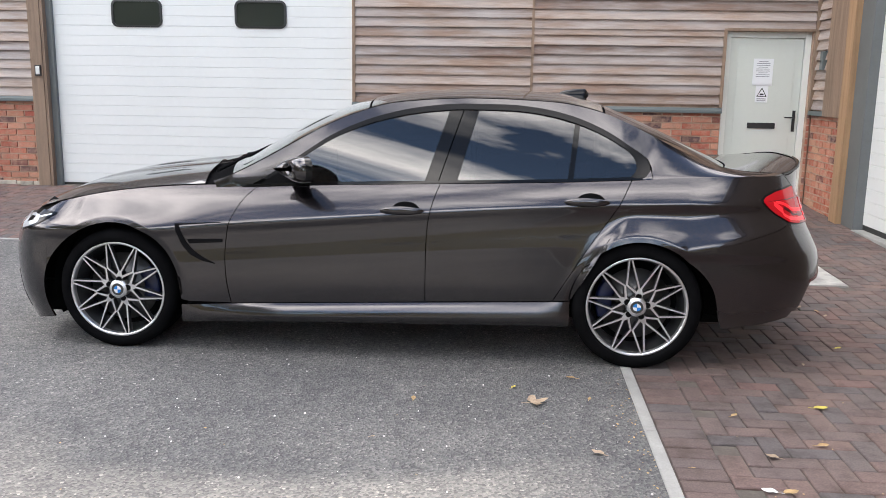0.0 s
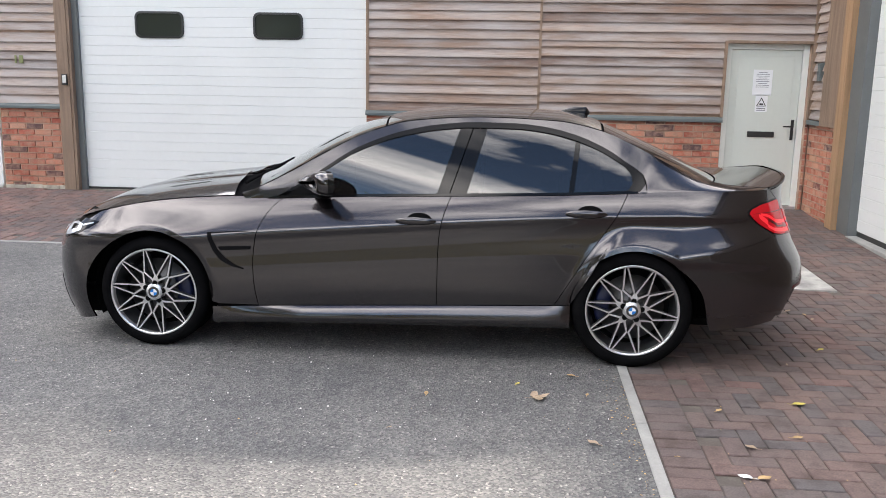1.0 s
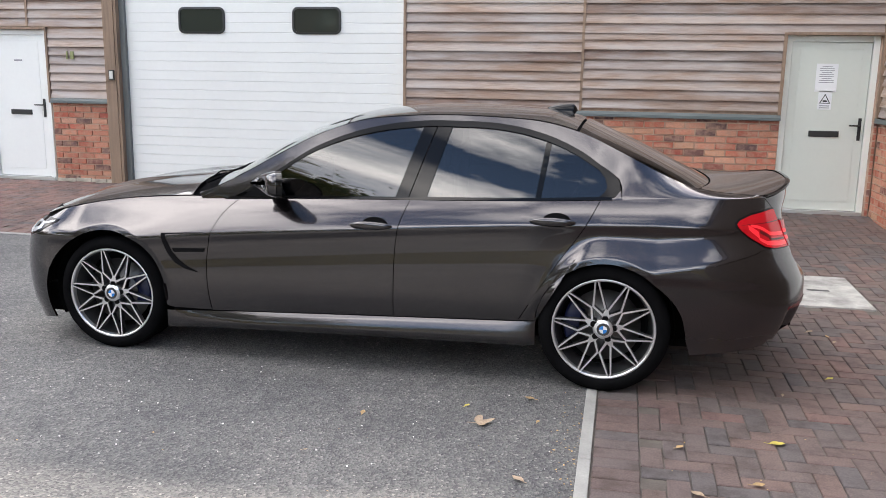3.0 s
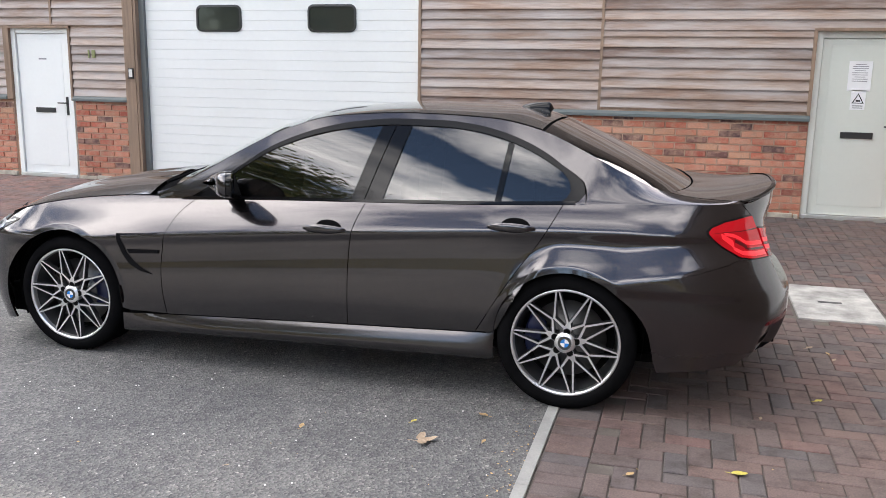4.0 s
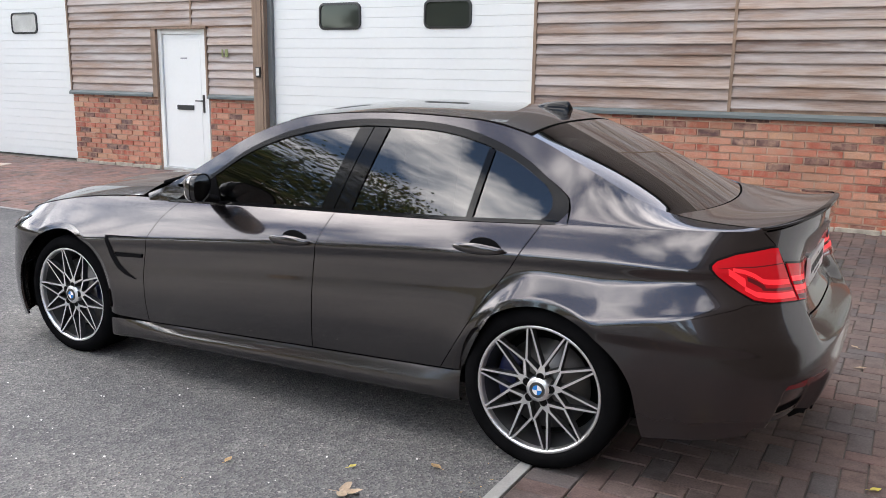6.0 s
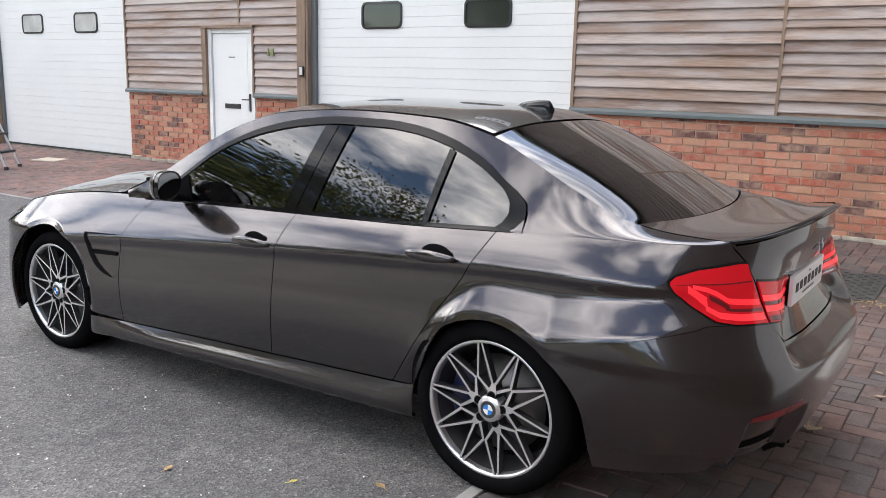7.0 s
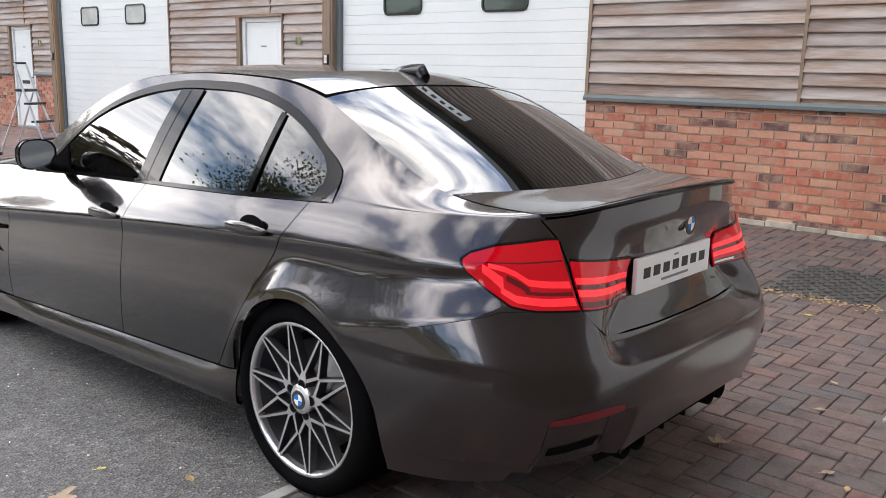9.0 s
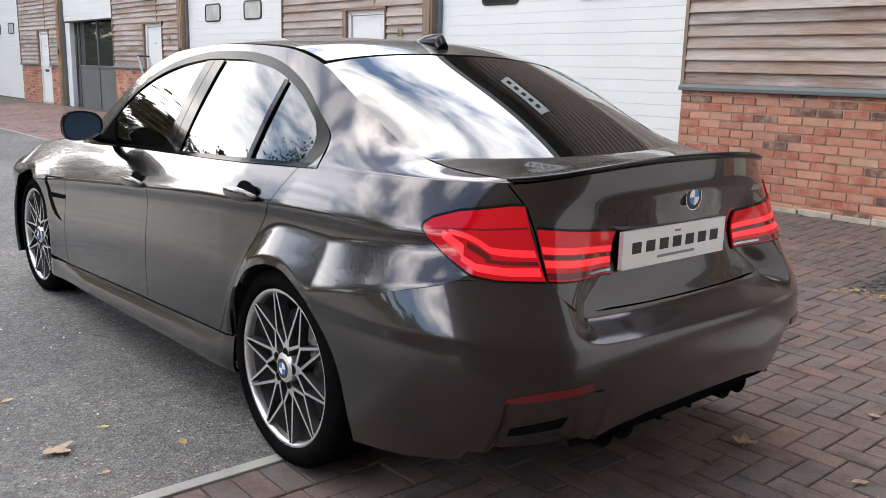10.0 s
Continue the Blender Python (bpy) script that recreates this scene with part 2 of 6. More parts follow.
# ---- ground ----
WALL_Y, FLOOR_Z = 10.284, 0.17      # front and floor of the row in its own plan
ROW_SIZE, ROW_AT = 1.019, Vector((1.5, 0.9, 1.56))
ROW = Matrix.Translation(ROW_AT) @ Matrix.Scale(ROW_SIZE, 4) @ Matrix.Translation(-ROW_AT)      # the row's plan set out in the yard
ROW_FRONT, ROW_FLOOR = (ROW @ Vector((0, WALL_Y, FLOOR_Z))).yz
KERB_X, APRON_Y = 0.81, 7.36


def gz(y):
    """The yard rises gently towards the units."""
    k = min(max((y - 5.6) / (ROW_FRONT - 5.6), 0), 1)
    return ROW_FLOOR * (0.55 * k + 0.45 * k * k)


def sheet(name, x0, x1, ys, mat, drop=0.0, thick=0.0):
    bm = bmesh.new()
    rows = [[bm.verts.new((x, y, gz(y) - drop)) for x in (x0, x1)] for y in ys]
    for a, b in zip(rows, rows[1:]):
        bm.faces.new((a[0], a[1], b[1], b[0]))
    return bm


def steps(a, b, d):
    n = max(1, round((b - a) / d))
    return [a + (b - a) * k / n for k in range(n + 1)]


tagged(thing("ground", sheet("ground", -400, 400, [-400, 5.6] + steps(5.8, 10.4, 0.4) + [400], SOIL, 0.05), SOIL), "bare earth under the yard reaching to the horizon", "ground", kind="structure")
tagged(thing("road", sheet("road", -60, KERB_X, [-40, 5.6] + steps(5.8, APRON_Y, 0.2), ASPHALT), ASPHALT), "worn grey asphalt yard with pale stone chips", "asphalt", kind="structure")
bed = bmesh.new()
for x0, x1, ys in ((KERB_X, 8, [-40, 5.6] + steps(5.8, APRON_Y, 0.2)), (-60, 8, steps(APRON_Y, 10.8, 0.2))):
    rows = [[bed.verts.new((x, y, gz(y) - 0.008)) for x in (x0, x1)] for y in ys]
    for a, b in zip(rows, rows[1:]):
        bed.faces.new((a[0], a[1], b[1], b[0]))
pavement = thing("pavement", bed, JOINT_SAND, "red and purple block paving in herringbone", "paving", kind="structure")

# flush concrete edging between asphalt and blocks
edging = holder("edging_kerb", pose(0, 0, 0), "flush pale grey concrete edging between asphalt and paving", "kerb", kind="structure")
for k in range(14):
    y0 = APRON_Y - 0.915 * (k + 1)
    part("edging_stone", box(KERB_X - 0.004, KERB_X + 0.05, y0 + 0.004, y0 + 0.915, -0.06, 0.006, 0.004) if y0 < 5 else box(KERB_X - 0.004, KERB_X + 0.05, y0 + 0.004, y0 + 0.915, -0.06, gz(y0 + 0.45) + 0.007, 0.004), CONCRETE, edging)
for k in range(30):
    x0 = KERB_X - 0.915 * (k + 1)
    part("edging_stone", box(x0 + 0.004, x0 + 0.911, APRON_Y, APRON_Y + 0.05, -0.06, gz(APRON_Y) + 0.006, 0.004), CONCRETE, edging)

# ---- the row of units ----
PLINTH, SILL_TOP, EAVES = 1.185, 1.245, 5.2
wall = holder("wall_north", pose(0, 0, 0), "long unit front of red brick below weathered boards", "wall", kind="structure")


def wall_block(x0, x1, z0, z1, y0=None):
    part("wall_core", box(x0, x1, WALL_Y + 0.012 if y0 is None else y0, WALL_Y + 0.32, z0, z1), MORTAR, wall)


def board_mesh(length, pitch=0.108):
    """One lapped feather-edge board from x = 0 to length, its foot at z = 0, facing -y."""
    bm = bmesh.new()
    prof = [(0.0, 0.0), (-0.034, 0.0), (-0.034, 0.007), (-0.006, pitch + 0.006), (0.0, pitch + 0.006)]
    ends = [[bm.verts.new((x, y, z)) for y, z in prof] for x in (0, length)]
    n = len(prof)
    for k in range(n):
        bm.faces.new((ends[0][k], ends[0][(k + 1) % n], ends[1][(k + 1) % n], ends[1][k]))
    bm.faces.new(ends[0])
    bm.faces.new(list(reversed(ends[1])))
    return bm


BOARD_MESHES = {}


def board_run(parent, x0, x1, z0, z1, turn=None):
    """Boards between x0 and x1 on the wall plane, or on another plane by the pose turn."""
    length = round(x1 - x0, 3)
    if length not in BOARD_MESHES:
        BOARD_MESHES[length] = mesh_of(board_mesh(length), "board", BOARD)
    z = z0
    while z < z1 - 0.02:
        ob = new("board", BOARD_MESHES[length])
        ob.parent = parent
        tilt = random.uniform(-0.05, 0.05)
        local = pose(x0, random.uniform(-0.002, 0.002), z, 0, tilt, 0)
        ob.matrix_basis = (turn or pose(0, WALL_Y + 0.012, 0)) @ local
        z += 0.108


NEAR_BRICKS = []
far_bricks = bmesh.new()


def brick_shape(bm, x0, x1, z0, z1, y, depth=0.02, m=None):
    b = 0.004
    pts = [(x0, y + depth, z0), (x1, y + depth, z0), (x1, y + depth, z1), (x0, y + depth, z1),
           (x0 + b, y, z0 + b), (x1 - b, y, z0 + b), (x1 - b, y, z1 - b), (x0 + b, y, z1 - b)]
    vs = [bm.verts.new(m @ Vector(p) if m else p) for p in pts]
    for f in ((4, 5, 6, 7), (0, 1, 5, 4), (1, 2, 6, 5), (2, 3, 7, 6), (3, 0, 4, 7)):
        bm.faces.new([vs[k] for k in f])


def brick_run(x0, x1, near=False, z1=PLINTH, m=None):
    z, row = 0.10, 0
    while z < z1 - 0.03:
        x = x0 - (0.1125 if row % 2 else 0.0)
        while x < x1 - 0.01:
            a, b = max(x, x0) + 0.005, min(x + 0.225, x1) - 0.005
            if b - a > 0.03:
                top = min(z + 0.065, z1 - 0.004)
                y = WALL_Y + random.uniform(-0.003, 0.004)
                if near and b - a > 0.2 and len(NEAR_BRICKS) < 250:
                    NEAR_BRICKS.append((a, y, z))
                else:
                    brick_shape(far_bricks, a, b, z, top, y, m=m)
            x += 0.225
        z += 0.075
        row += 1


SHUTTER_W = 3.64


def window_in_door(parent, cx, y, cz, w, h, pane_mat):
    """A rounded vision panel with a black rubber frame."""
    outer, inner = rounded_outline(w, h, 0.075), rounded_outline(w - 0.05, h - 0.05, 0.055)
    bm = bmesh.new()
    rings = [[bm.verts.new((cx + px, y - d, cz + pz)) for px, pz in pts] for pts, d in ((outer, 0.0), (outer, 0.014), (inner, 0.018), (inner, 0.004))]
    n = len(outer)
    for a, b in zip(rings, rings[1:]):
        for k in range(n):
            bm.faces.new((a[k], a[(k + 1) % n], b[(k + 1) % n], b[k]))
    bmesh.ops.recalc_face_normals(bm, faces=bm.faces)
    fr = part("window_frame", bm, BLACK_PLASTIC, parent, "black rubber window frame")
    bm = bmesh.new()
    bm.faces.new([bm.verts.new((cx + px, y - 0.006, cz + pz)) for px, pz in inner])
    bmesh.ops.recalc_face_normals(bm, faces=bm.faces)
    p = part("pane", bm, pane_mat, parent)
    return fr, p


def shutter_slats(parent, x0, x1, y, z0, z1, mat=SHUTTER_WHITE):
    """Sectional door: shallow ribbed panels, one above the other."""
    z = z0
    while z < z1 - 0.01:
        top = min(z + 0.118, z1)
        bm = bmesh.new()
        prof = [(0.012, z), (0.0025, z + 0.0008), (0.0, z + 0.010), (0.0, top - 0.004), (0.0015, top - 0.0008), (0.012, top)]
        ends = [[bm.verts.new((x, y + d, zz)) for d, zz in prof] for x in (x0, x1)]
        for k in range(len(prof) - 1):
            bm.faces.new((ends[0][k], ends[1][k], ends[1][k + 1], ends[0][k + 1]))
        bmesh.ops.recalc_face_normals(bm, faces=bm.faces)
        part("slat", bm, mat, parent)
        z += 0.118


def roller_door(name, x0, x1, panes, pane_mat, label, z0=None, y=WALL_Y + 0.06, top=3.3, pw=0.62):
    base = FLOOR_Z + 0.03 if z0 is None else z0
    d = holder(name, pose(0, 0, 0), label, "roller door", kind="structure")
    shutter_slats(d, x0, x1, y, base, top)
    part("bottom_seal", box(x0, x1, y + 0.004, y + 0.04, base - 0.03, base), BLACK_PLASTIC, d, "black rubber bottom seal")
    for cx in panes:
        window_in_door(d, cx, y, 2.235, pw, 0.32, pane_mat)
    return d


def post_and_steel(x):
    """Timber post and grey steel channel at the left jamb of a roller door, the steel's face ending at x."""
    p = holder("door_post", pose(0, 0, 0), "weathered timber post with grey steel door channel", "post", kind="structure")
    part("post", box(x - 0.25, x - 0.10, WALL_Y - 0.07, WALL_Y + 0.1, FLOOR_Z - 0.02, 3.4, 0.004), TIMBER, p)
    part("edge_strip", box(x - 0.10, x - 0.065, WALL_Y - 0.06, WALL_Y + 0.1, FLOOR_Z - 0.02, 3.4, 0.003), TIMBER_NEW if x < -6 else TIMBER, p)
    part("steel_channel", box(x - 0.065, x + 0.005, WALL_Y + 0.01, WALL_Y + 0.14, FLOOR_Z - 0.02, 3.4, 0.003), STEEL_GREY, p, "grey painted steel channel")
    return p


def sill(x0, x1):
    bm = bmesh.new()
    prof = [(0.02, PLINTH), (-0.045, PLINTH), (-0.045, PLINTH + 0.03), (-0.02, SILL_TOP), (0.02, SILL_TOP)]
    ends = [[bm.verts.new((x, WALL_Y + d, z)) for d, z in prof] for x in (x0, x1)]
    n = len(prof)
    for k in range(n):
        bm.faces.new((ends[0][k], ends[0][(k + 1) % n], ends[1][(k + 1) % n], ends[1][k]))
    bm.faces.new(ends[0])
    bm.faces.new(list(reversed(ends[1])))
    bmesh.ops.recalc_face_normals(bm, faces=bm.faces)
    return thing("trim", bm, SILL_GREY, "grey-green metal sill over the brick plinth", "sill", kind="structure")


def lever_handle(parent, x, y, z, side):
    h = part("handle_plate", box(x - 0.017, x + 0.017, y - 0.012, y, z - 0.12, z + 0.12, 0.004), BLACK_PLASTIC, parent, "black handle plate")
    bm = bmesh.new()
    tube(bm, (x, y - 0.01, z + 0.04), (x, y - 0.05, z + 0.04), 0.009)
    tube(bm, (x, y - 0.045, z + 0.04), (x - side * 0.115, y - 0.05, z + 0.04), 0.009, 0.008)
    part("lever", bm, BLACK_PLASTIC, h)


def unit_door(name, x0, x1, mat, y, top, label):
    """A plain plastic door in its frame, with letter plate and lever handle on its right."""
    z0 = FLOOR_Z
    d = holder(name, pose(0, 0, 0), label, "door", kind="structure")
    fw = 0.065
    fm = FRAME_GREEN if mat == DOOR_GREEN else mat
    part("door_frame", box(x0, x0 + fw, y - 0.035, y + 0.06, z0, top, 0.004), fm, d)
    part("door_frame", box(x1 - fw, x1, y - 0.035, y + 0.06, z0, top, 0.004), fm, d)
    part("door_frame", box(x0 + fw, x1 - fw, y - 0.02, y + 0.06, top - fw, top, 0.004), fm, d)
    part("threshold", box(x0 + 0.01, x1 - 0.01, y - 0.05, y + 0.05, z0 - 0.03, z0 + 0.035, 0.004), ALU, d, "metal threshold")
    part("door_back", box(x0 + 0.01, x1 - 0.01, y + 0.062, y + 0.08, z0, top + 0.08), mat, d)
    a, b = x0 + fw + 0.006, x1 - fw - 0.006
    leaf = part("leaf", box(a, b, y - 0.005, y + 0.045, z0 + 0.04, top - fw - 0.006, 0.003), mat, d)
    part("leaf_panel", box(a + 0.085, b - 0.085, y - 0.009, y + 0.0, z0 + 0.14, top - fw - 0.075, 0.003), mat, d)
    mid = (a + b) / 2
    part("letter_plate", box(mid - 0.155, mid + 0.155, y - 0.022, y - 0.002, 1.02, 1.085, 0.005), BLACK_PLASTIC, d, "black letter plate")
    lever_handle(d, b - 0.045, y - 0.006, 1.11, 1)
    return d


def unit(k):
    """One bay: boards over brick with a door, then a roller door to its right."""
    o = -7.5 * k
    s0, s1 = -5.30 + o, -1.66 + o          # roller door
    d0, d1 = -7.34 + o, -6.42 + o          # entrance door opening
    e = -9.16 + o                          # left end of the boarded part
    pe = s0 - 0.25
    post_and_steel(s0)
    wall_block(e, d0 - 0.03, -0.1, PLINTH)
    wall_block(d1 + 0.03, pe, -0.1, PLINTH)
    wall_block(e, d0 - 0.03, PLINTH, 2.12)
    wall_block(d1 + 0.03, pe, PLINTH, 2.12)
    wall_block(e, pe + 0.18, 2.12, EAVES)
    wall_block(s0 - 0.07, s1, 3.2, EAVES)
    brick_run(e, d0 - 0.03)
    brick_run(d1 + 0.03, pe)
    sill(e - 0.03, d0 - 0.095)
    sill(d1 + 0.03, pe + 0.02)
    board_run(wall, e + 0.03, d0 - 0.09, SILL_TOP + 0.003, 2.13)
    board_run(wall, d1 + 0.035, pe, SILL_TOP + 0.003, 2.13)
    mid = (d0 + d1) / 2 + 0.2
    board_run(wall, e + 0.03, mid, 2.145, 3.35)
    board_run(wall, mid + 0.03, pe, 2.145, 3.35)
    jamb = holder("door_surround", pose(0, 0, 0), "weathered timber surround of the entrance door", "door frame", kind="structure")
    part("jamb", box(d0 - 0.09, d0 - 0.0, WALL_Y - 0.03, WALL_Y + 0.06, PLINTH, 2.13, 0.003), TIMBER, jamb)
    part("jamb", box(d1, d1 + 0.03, WALL_Y - 0.03, WALL_Y + 0.06, PLINTH, 2.13, 0.003), TIMBER, jamb)
    part("head", box(d0 - 0.09, d1 + 0.03, WALL_Y - 0.035, WALL_Y + 0.06, 2.11, 2.14, 0.003), TIMBER, jamb)
    part("joint_strip", box(mid, mid + 0.03, WALL_Y - 0.024, WALL_Y + 0.0, 2.145, 3.35), TIMBER, jamb)
    part("end_strip", box(e, e + 0.03, WALL_Y - 0.03, WALL_Y + 0.0, SILL_TOP, 3.35), TIMBER, jamb)
    unit_door("door_%d" % (k + 1), d0, d1, DOOR_WHITE, WALL_Y + 0.05, 2.11, "white plastic entrance door with black letter plate")
    intercom = holder("intercom", pose(pe + 0.095, WALL_Y - 0.07, 1.55), "small dark intercom box on the timber post", "intercom", "intercoms on the posts")
    part("case", box(-0.035, 0.035, -0.025, 0.0, -0.065, 0.065, 0.005), BLACK_PLASTIC, intercom)
    part("cover", box(-0.02, 0.028, -0.034, -0.025, -0.045, 0.05, 0.004), ALU, intercom, "silver cover")
    return s0, s1


bays = [unit(k) for k in range(4)]
roller_door("roller_door_1", bays[0][0], bays[0][1], (-4.26, -2.76), PANE_DARK, "white sectional roller door with two dark rounded windows")
roller_door("roller_door_2", bays[1][0], bays[1][1], (bays[1][0] + 1.05, bays[1][0] + 2.55), PANE_GREY, "white sectional roller door with two pale rounded windows")
roller_door("roller_door_3", bays[2][0], bays[2][1], (), PANE_GREY, "white roller door raised above head height", z0=2.3)
roller_door("roller_door_4", bays[3][0], bays[3][1], (bays[3][0] + 1.05, bays[3][0] + 2.55), PANE_GREY, "white sectional roller door with two pale rounded windows")

# glazed grey screen in the open bay
s0, s1 = bays[2]
screen = holder("glazed_screen", pose(0, 0, 0), "grey metal screen with dark glass above solid panels", "glazed screen", kind="structure")
yb = WALL_Y + 0.25
for a, b in ((s0, s0 + 0.5), (s0 + 0.5, s0 + 1.9), (s0 + 1.9, s1)):
    part("panel", box(a + 0.03, b - 0.03, yb, yb + 0.04, 0.17, 1.17), STEEL_GREY, screen)
    part("pane", box(a + 0.03, b - 0.03, yb + 0.01, yb + 0.02, 1.23, 3.0), PANE_DARK, screen)
    part("mullion", box(b - 0.03, b + 0.03, yb - 0.02, yb + 0.06, 0.17, 3.0), STEEL_GREY, screen)
part("rail", box(s0, s1, yb - 0.02, yb + 0.06, 1.17, 1.23), STEEL_GREY, screen)
part("white_channel", box(s0 + 0.01, s0 + 0.35, WALL_Y + 0.08, WALL_Y + 0.2, 0.17, 2.3, 0.01), SHUTTER_WHITE, screen, "white door channel")

# boarded bay beside the inner corner
A0, A1, D0, D1, RX = -1.66, 2.60, 2.60, 3.55, 3.60
wall_block(A0, D0, -0.1, PLINTH)
wall_block(A0, D0, PLINTH, 2.10)
wall_block(A0, RX + 0.3, 2.10, EAVES)
brick_run(A0, D0, near=True)
sill(A0 - 0.005, D0 - 0.0)
board_run(wall, A0 + 0.035, 0.415, SILL_TOP + 0.003, 3.35)
board_run(wall, 0.445, D0 - 0.035, SILL_TOP + 0.035, 2.10)
board_run(wall, 0.445, RX - 0.03, 2.105, 3.35)
strips = holder("board_strips", pose(0, 0, 0), "narrow timber strips covering the board ends", "trim", kind="structure")
part("strip", box(A0, A0 + 0.035, WALL_Y - 0.026, WALL_Y + 0.012, SILL_TOP, 3.35), TIMBER, strips)
part("strip", box(0.415, 0.445, WALL_Y - 0.022, WALL_Y + 0.012, SILL_TOP, 3.35), TIMBER, strips)
part("strip", box(D0 - 0.035, D0 + 0.0, WALL_Y - 0.03, WALL_Y + 0.05, SILL_TOP, 2.125), TIMBER, strips)
part("strip", box(D0 + 0.0, RX, WALL_Y - 0.028, WALL_Y + 0.05, 2.10, 2.13), TIMBER, strips)
part("strip", box(RX - 0.04, RX, WALL_Y - 0.045, WALL_Y + 0.05, PLINTH, 3.35), TIMBER, strips)
wall_block(D1, RX, -0.1, 2.10)
brick_run(D1 + 0.005, RX)
door = unit_door("door_9", D0 + 0.003, D1, DOOR_GREEN, WALL_Y + 0.09, 2.10, "pale sage plastic entrance door with paper notices")
notice = holder("paper_notice", pose(3.05, WALL_Y + 0.078, 1.615), "white printed notice taped to the door", "notice")
part("sheet", box(-0.11, 0.11, -0.002, 0.0, -0.11, 0.19), PAPER, notice)
for k in range(9):
    w = 0.075 if k % 3 else 0.05
    part("print_line", box(-w, w, -0.004, -0.002, 0.155 - k * 0.021, 0.161 - k * 0.021), INK, notice)
warn = holder("warning_notice", pose(3.055, WALL_Y + 0.078, 1.415), "white warning notice with a black triangle on the door", "notice")
part("sheet", box(-0.07, 0.07, -0.002, 0.0, -0.10, 0.10), PAPER, warn)
tri = bmesh.new()
po, pi = [(-0.058, -0.035), (0.058, -0.035), (0.0, 0.07)], [(-0.043, -0.027), (0.043, -0.027), (0.0, 0.052)]
vo, vi = [tri.verts.new((a, -0.004, b)) for a, b in po], [tri.verts.new((a, -0.004, b)) for a, b in pi]
for k in range(3):
    tri.faces.new((vo[k], vo[(k + 1) % 3], vi[(k + 1) % 3], vi[k]))
part("triangle", tri, INK_BLACK, warn, "black triangle outline")
part("symbol", box(-0.02, 0.022, -0.004, -0.002, -0.018, 0.0), INK_BLACK, warn)
part("print_line", box(-0.05, 0.05, -0.004, -0.002, -0.065, -0.055), INK, warn)
part("print_line", box(-0.05, 0.05, -0.004, -0.002, -0.085, -0.077), INK, warn)

# return wall and the side unit
side = holder("wall_east", pose(0, 0, 0), "return wall of brick and weathered boards", "wall", kind="structure")
RY = 9.29
part("wall_core", box(RX + 0.012, RX + 0.32, RY, WALL_Y + 0.3, -0.1, EAVES), MORTAR, side)
turn = Matrix.Translation((RX + 0.012, 0, 0)) @ pose(0, 0, 0, 0, 0, -90)
# local x runs towards -y
board_run(side, -(WALL_Y - 0.04), -(RY + 0.51), SILL_TOP + 0.003, 3.35, turn)
brick_run(-WALL_Y + 0.01, -RY, m=Matrix(((0, 1, 0, RX - WALL_Y), (-1, 0, 0, 0), (0, 0, 1, 0), (0, 0, 0, 1))))
part("sill", box(RX - 0.045, RX + 0.02, RY + 0.02, WALL_Y - 0.02, PLINTH, SILL_TOP - 0.01), SILL_GREY, side, "grey-green metal sill")
part("post", box(RX - 0.05, RX + 0.1, RY + 0.002, RY + 0.51, PLINTH, 3.4, 0.004), TIMBER, side)
part("edge_strip", box(RX - 0.06, RX + 0.1, RY - 0.19, RY, 0.1, 3.4, 0.004), TIMBER_NEW, side, "fresh orange timber strip")
part("steel_channel", box(RX + 0.0, RX + 0.20, RY - 0.50, RY - 0.192, 0.1, 3.4, 0.003), STEEL_GREY, side, "grey painted steel channel")
side_door = holder("roller_door_5", Matrix.Translation((RX + 0.09, RY - 0.51, 0)) @ pose(0, 0, 0, 0, 0, -90), "white sectional roller door of the side unit", "roller door", kind="structure")
shutter_slats(side_door, 0, SHUTTER_W, 0, 0.17, 3.3)
part("bottom_seal", box(0, SHUTTER_W, 0.004, 0.04, 0.12, 0.17), BLACK_PLASTIC, side_door, "black rubber bottom seal")
part("wall_core", box(RX + 0.14, RX + 0.55, RY - 0.51 - SHUTTER_W, RY - 0.1, 3.2, EAVES), MORTAR, side)
# Added wall out of view, coloured dark so the boot lid mirrors dark
part("wall_core", box(RX + 0.14, RX + 0.55, -3.0, RY - 0.51 - SHUTTER_W, PLINTH, EAVES), BOARD_DARK, side, "dark boards of an unseen added wall")
part("wall_core", box(RX + 0.13, RX + 0.55, -3.0, RY - 0.51 - SHUTTER_W, -0.1, PLINTH), BOARD_DARK, side, "dark plinth boards of an unseen added wall")
part("threshold", box(RX - 0.02, RX + 0.3, RY - 0.51 - SHUTTER_W, RY - 0.51, 0.0, 0.12, 0.01), CONCRETE, side, "concrete threshold")

# upper boards, out of sight but mirrored in the car's glass
upper = bmesh.new()
z = 3.36
while z < EAVES:
    for x0, x1, y in ((-31, RX, WALL_Y - 0.016),):
        vs = [upper.verts.new(p) for p in ((x0, y, z), (x1, y, z), (x1, y + 0.02, z + 0.108), (x0, y + 0.02, z + 0.108), (x0, y + 0.02, z), (x1, y + 0.02, z))]
        upper.faces.new(vs[:4])
        upper.faces.new((vs[0], vs[4], vs[5], vs[1]))
    z += 0.108
ub = part("upper_boards", upper, BOARD_DARK, wall, "dark boards of the upper storey")
tagged(ub, kind="stuff")
roof = thing("roof_north", box(-31, RX + 0.6, WALL_Y - 0.35, WALL_Y + 6, EAVES, EAVES + 0.15), SILL_GREY, "dark metal roof edge over the units", "roof", kind="structure")
thing("roof_east", box(RX - 0.2, RX + 6, -3.0, WALL_Y - 0.36, EAVES, EAVES + 0.15), SILL_GREY, "dark metal roof edge over the side unit", "roof", kind="structure")
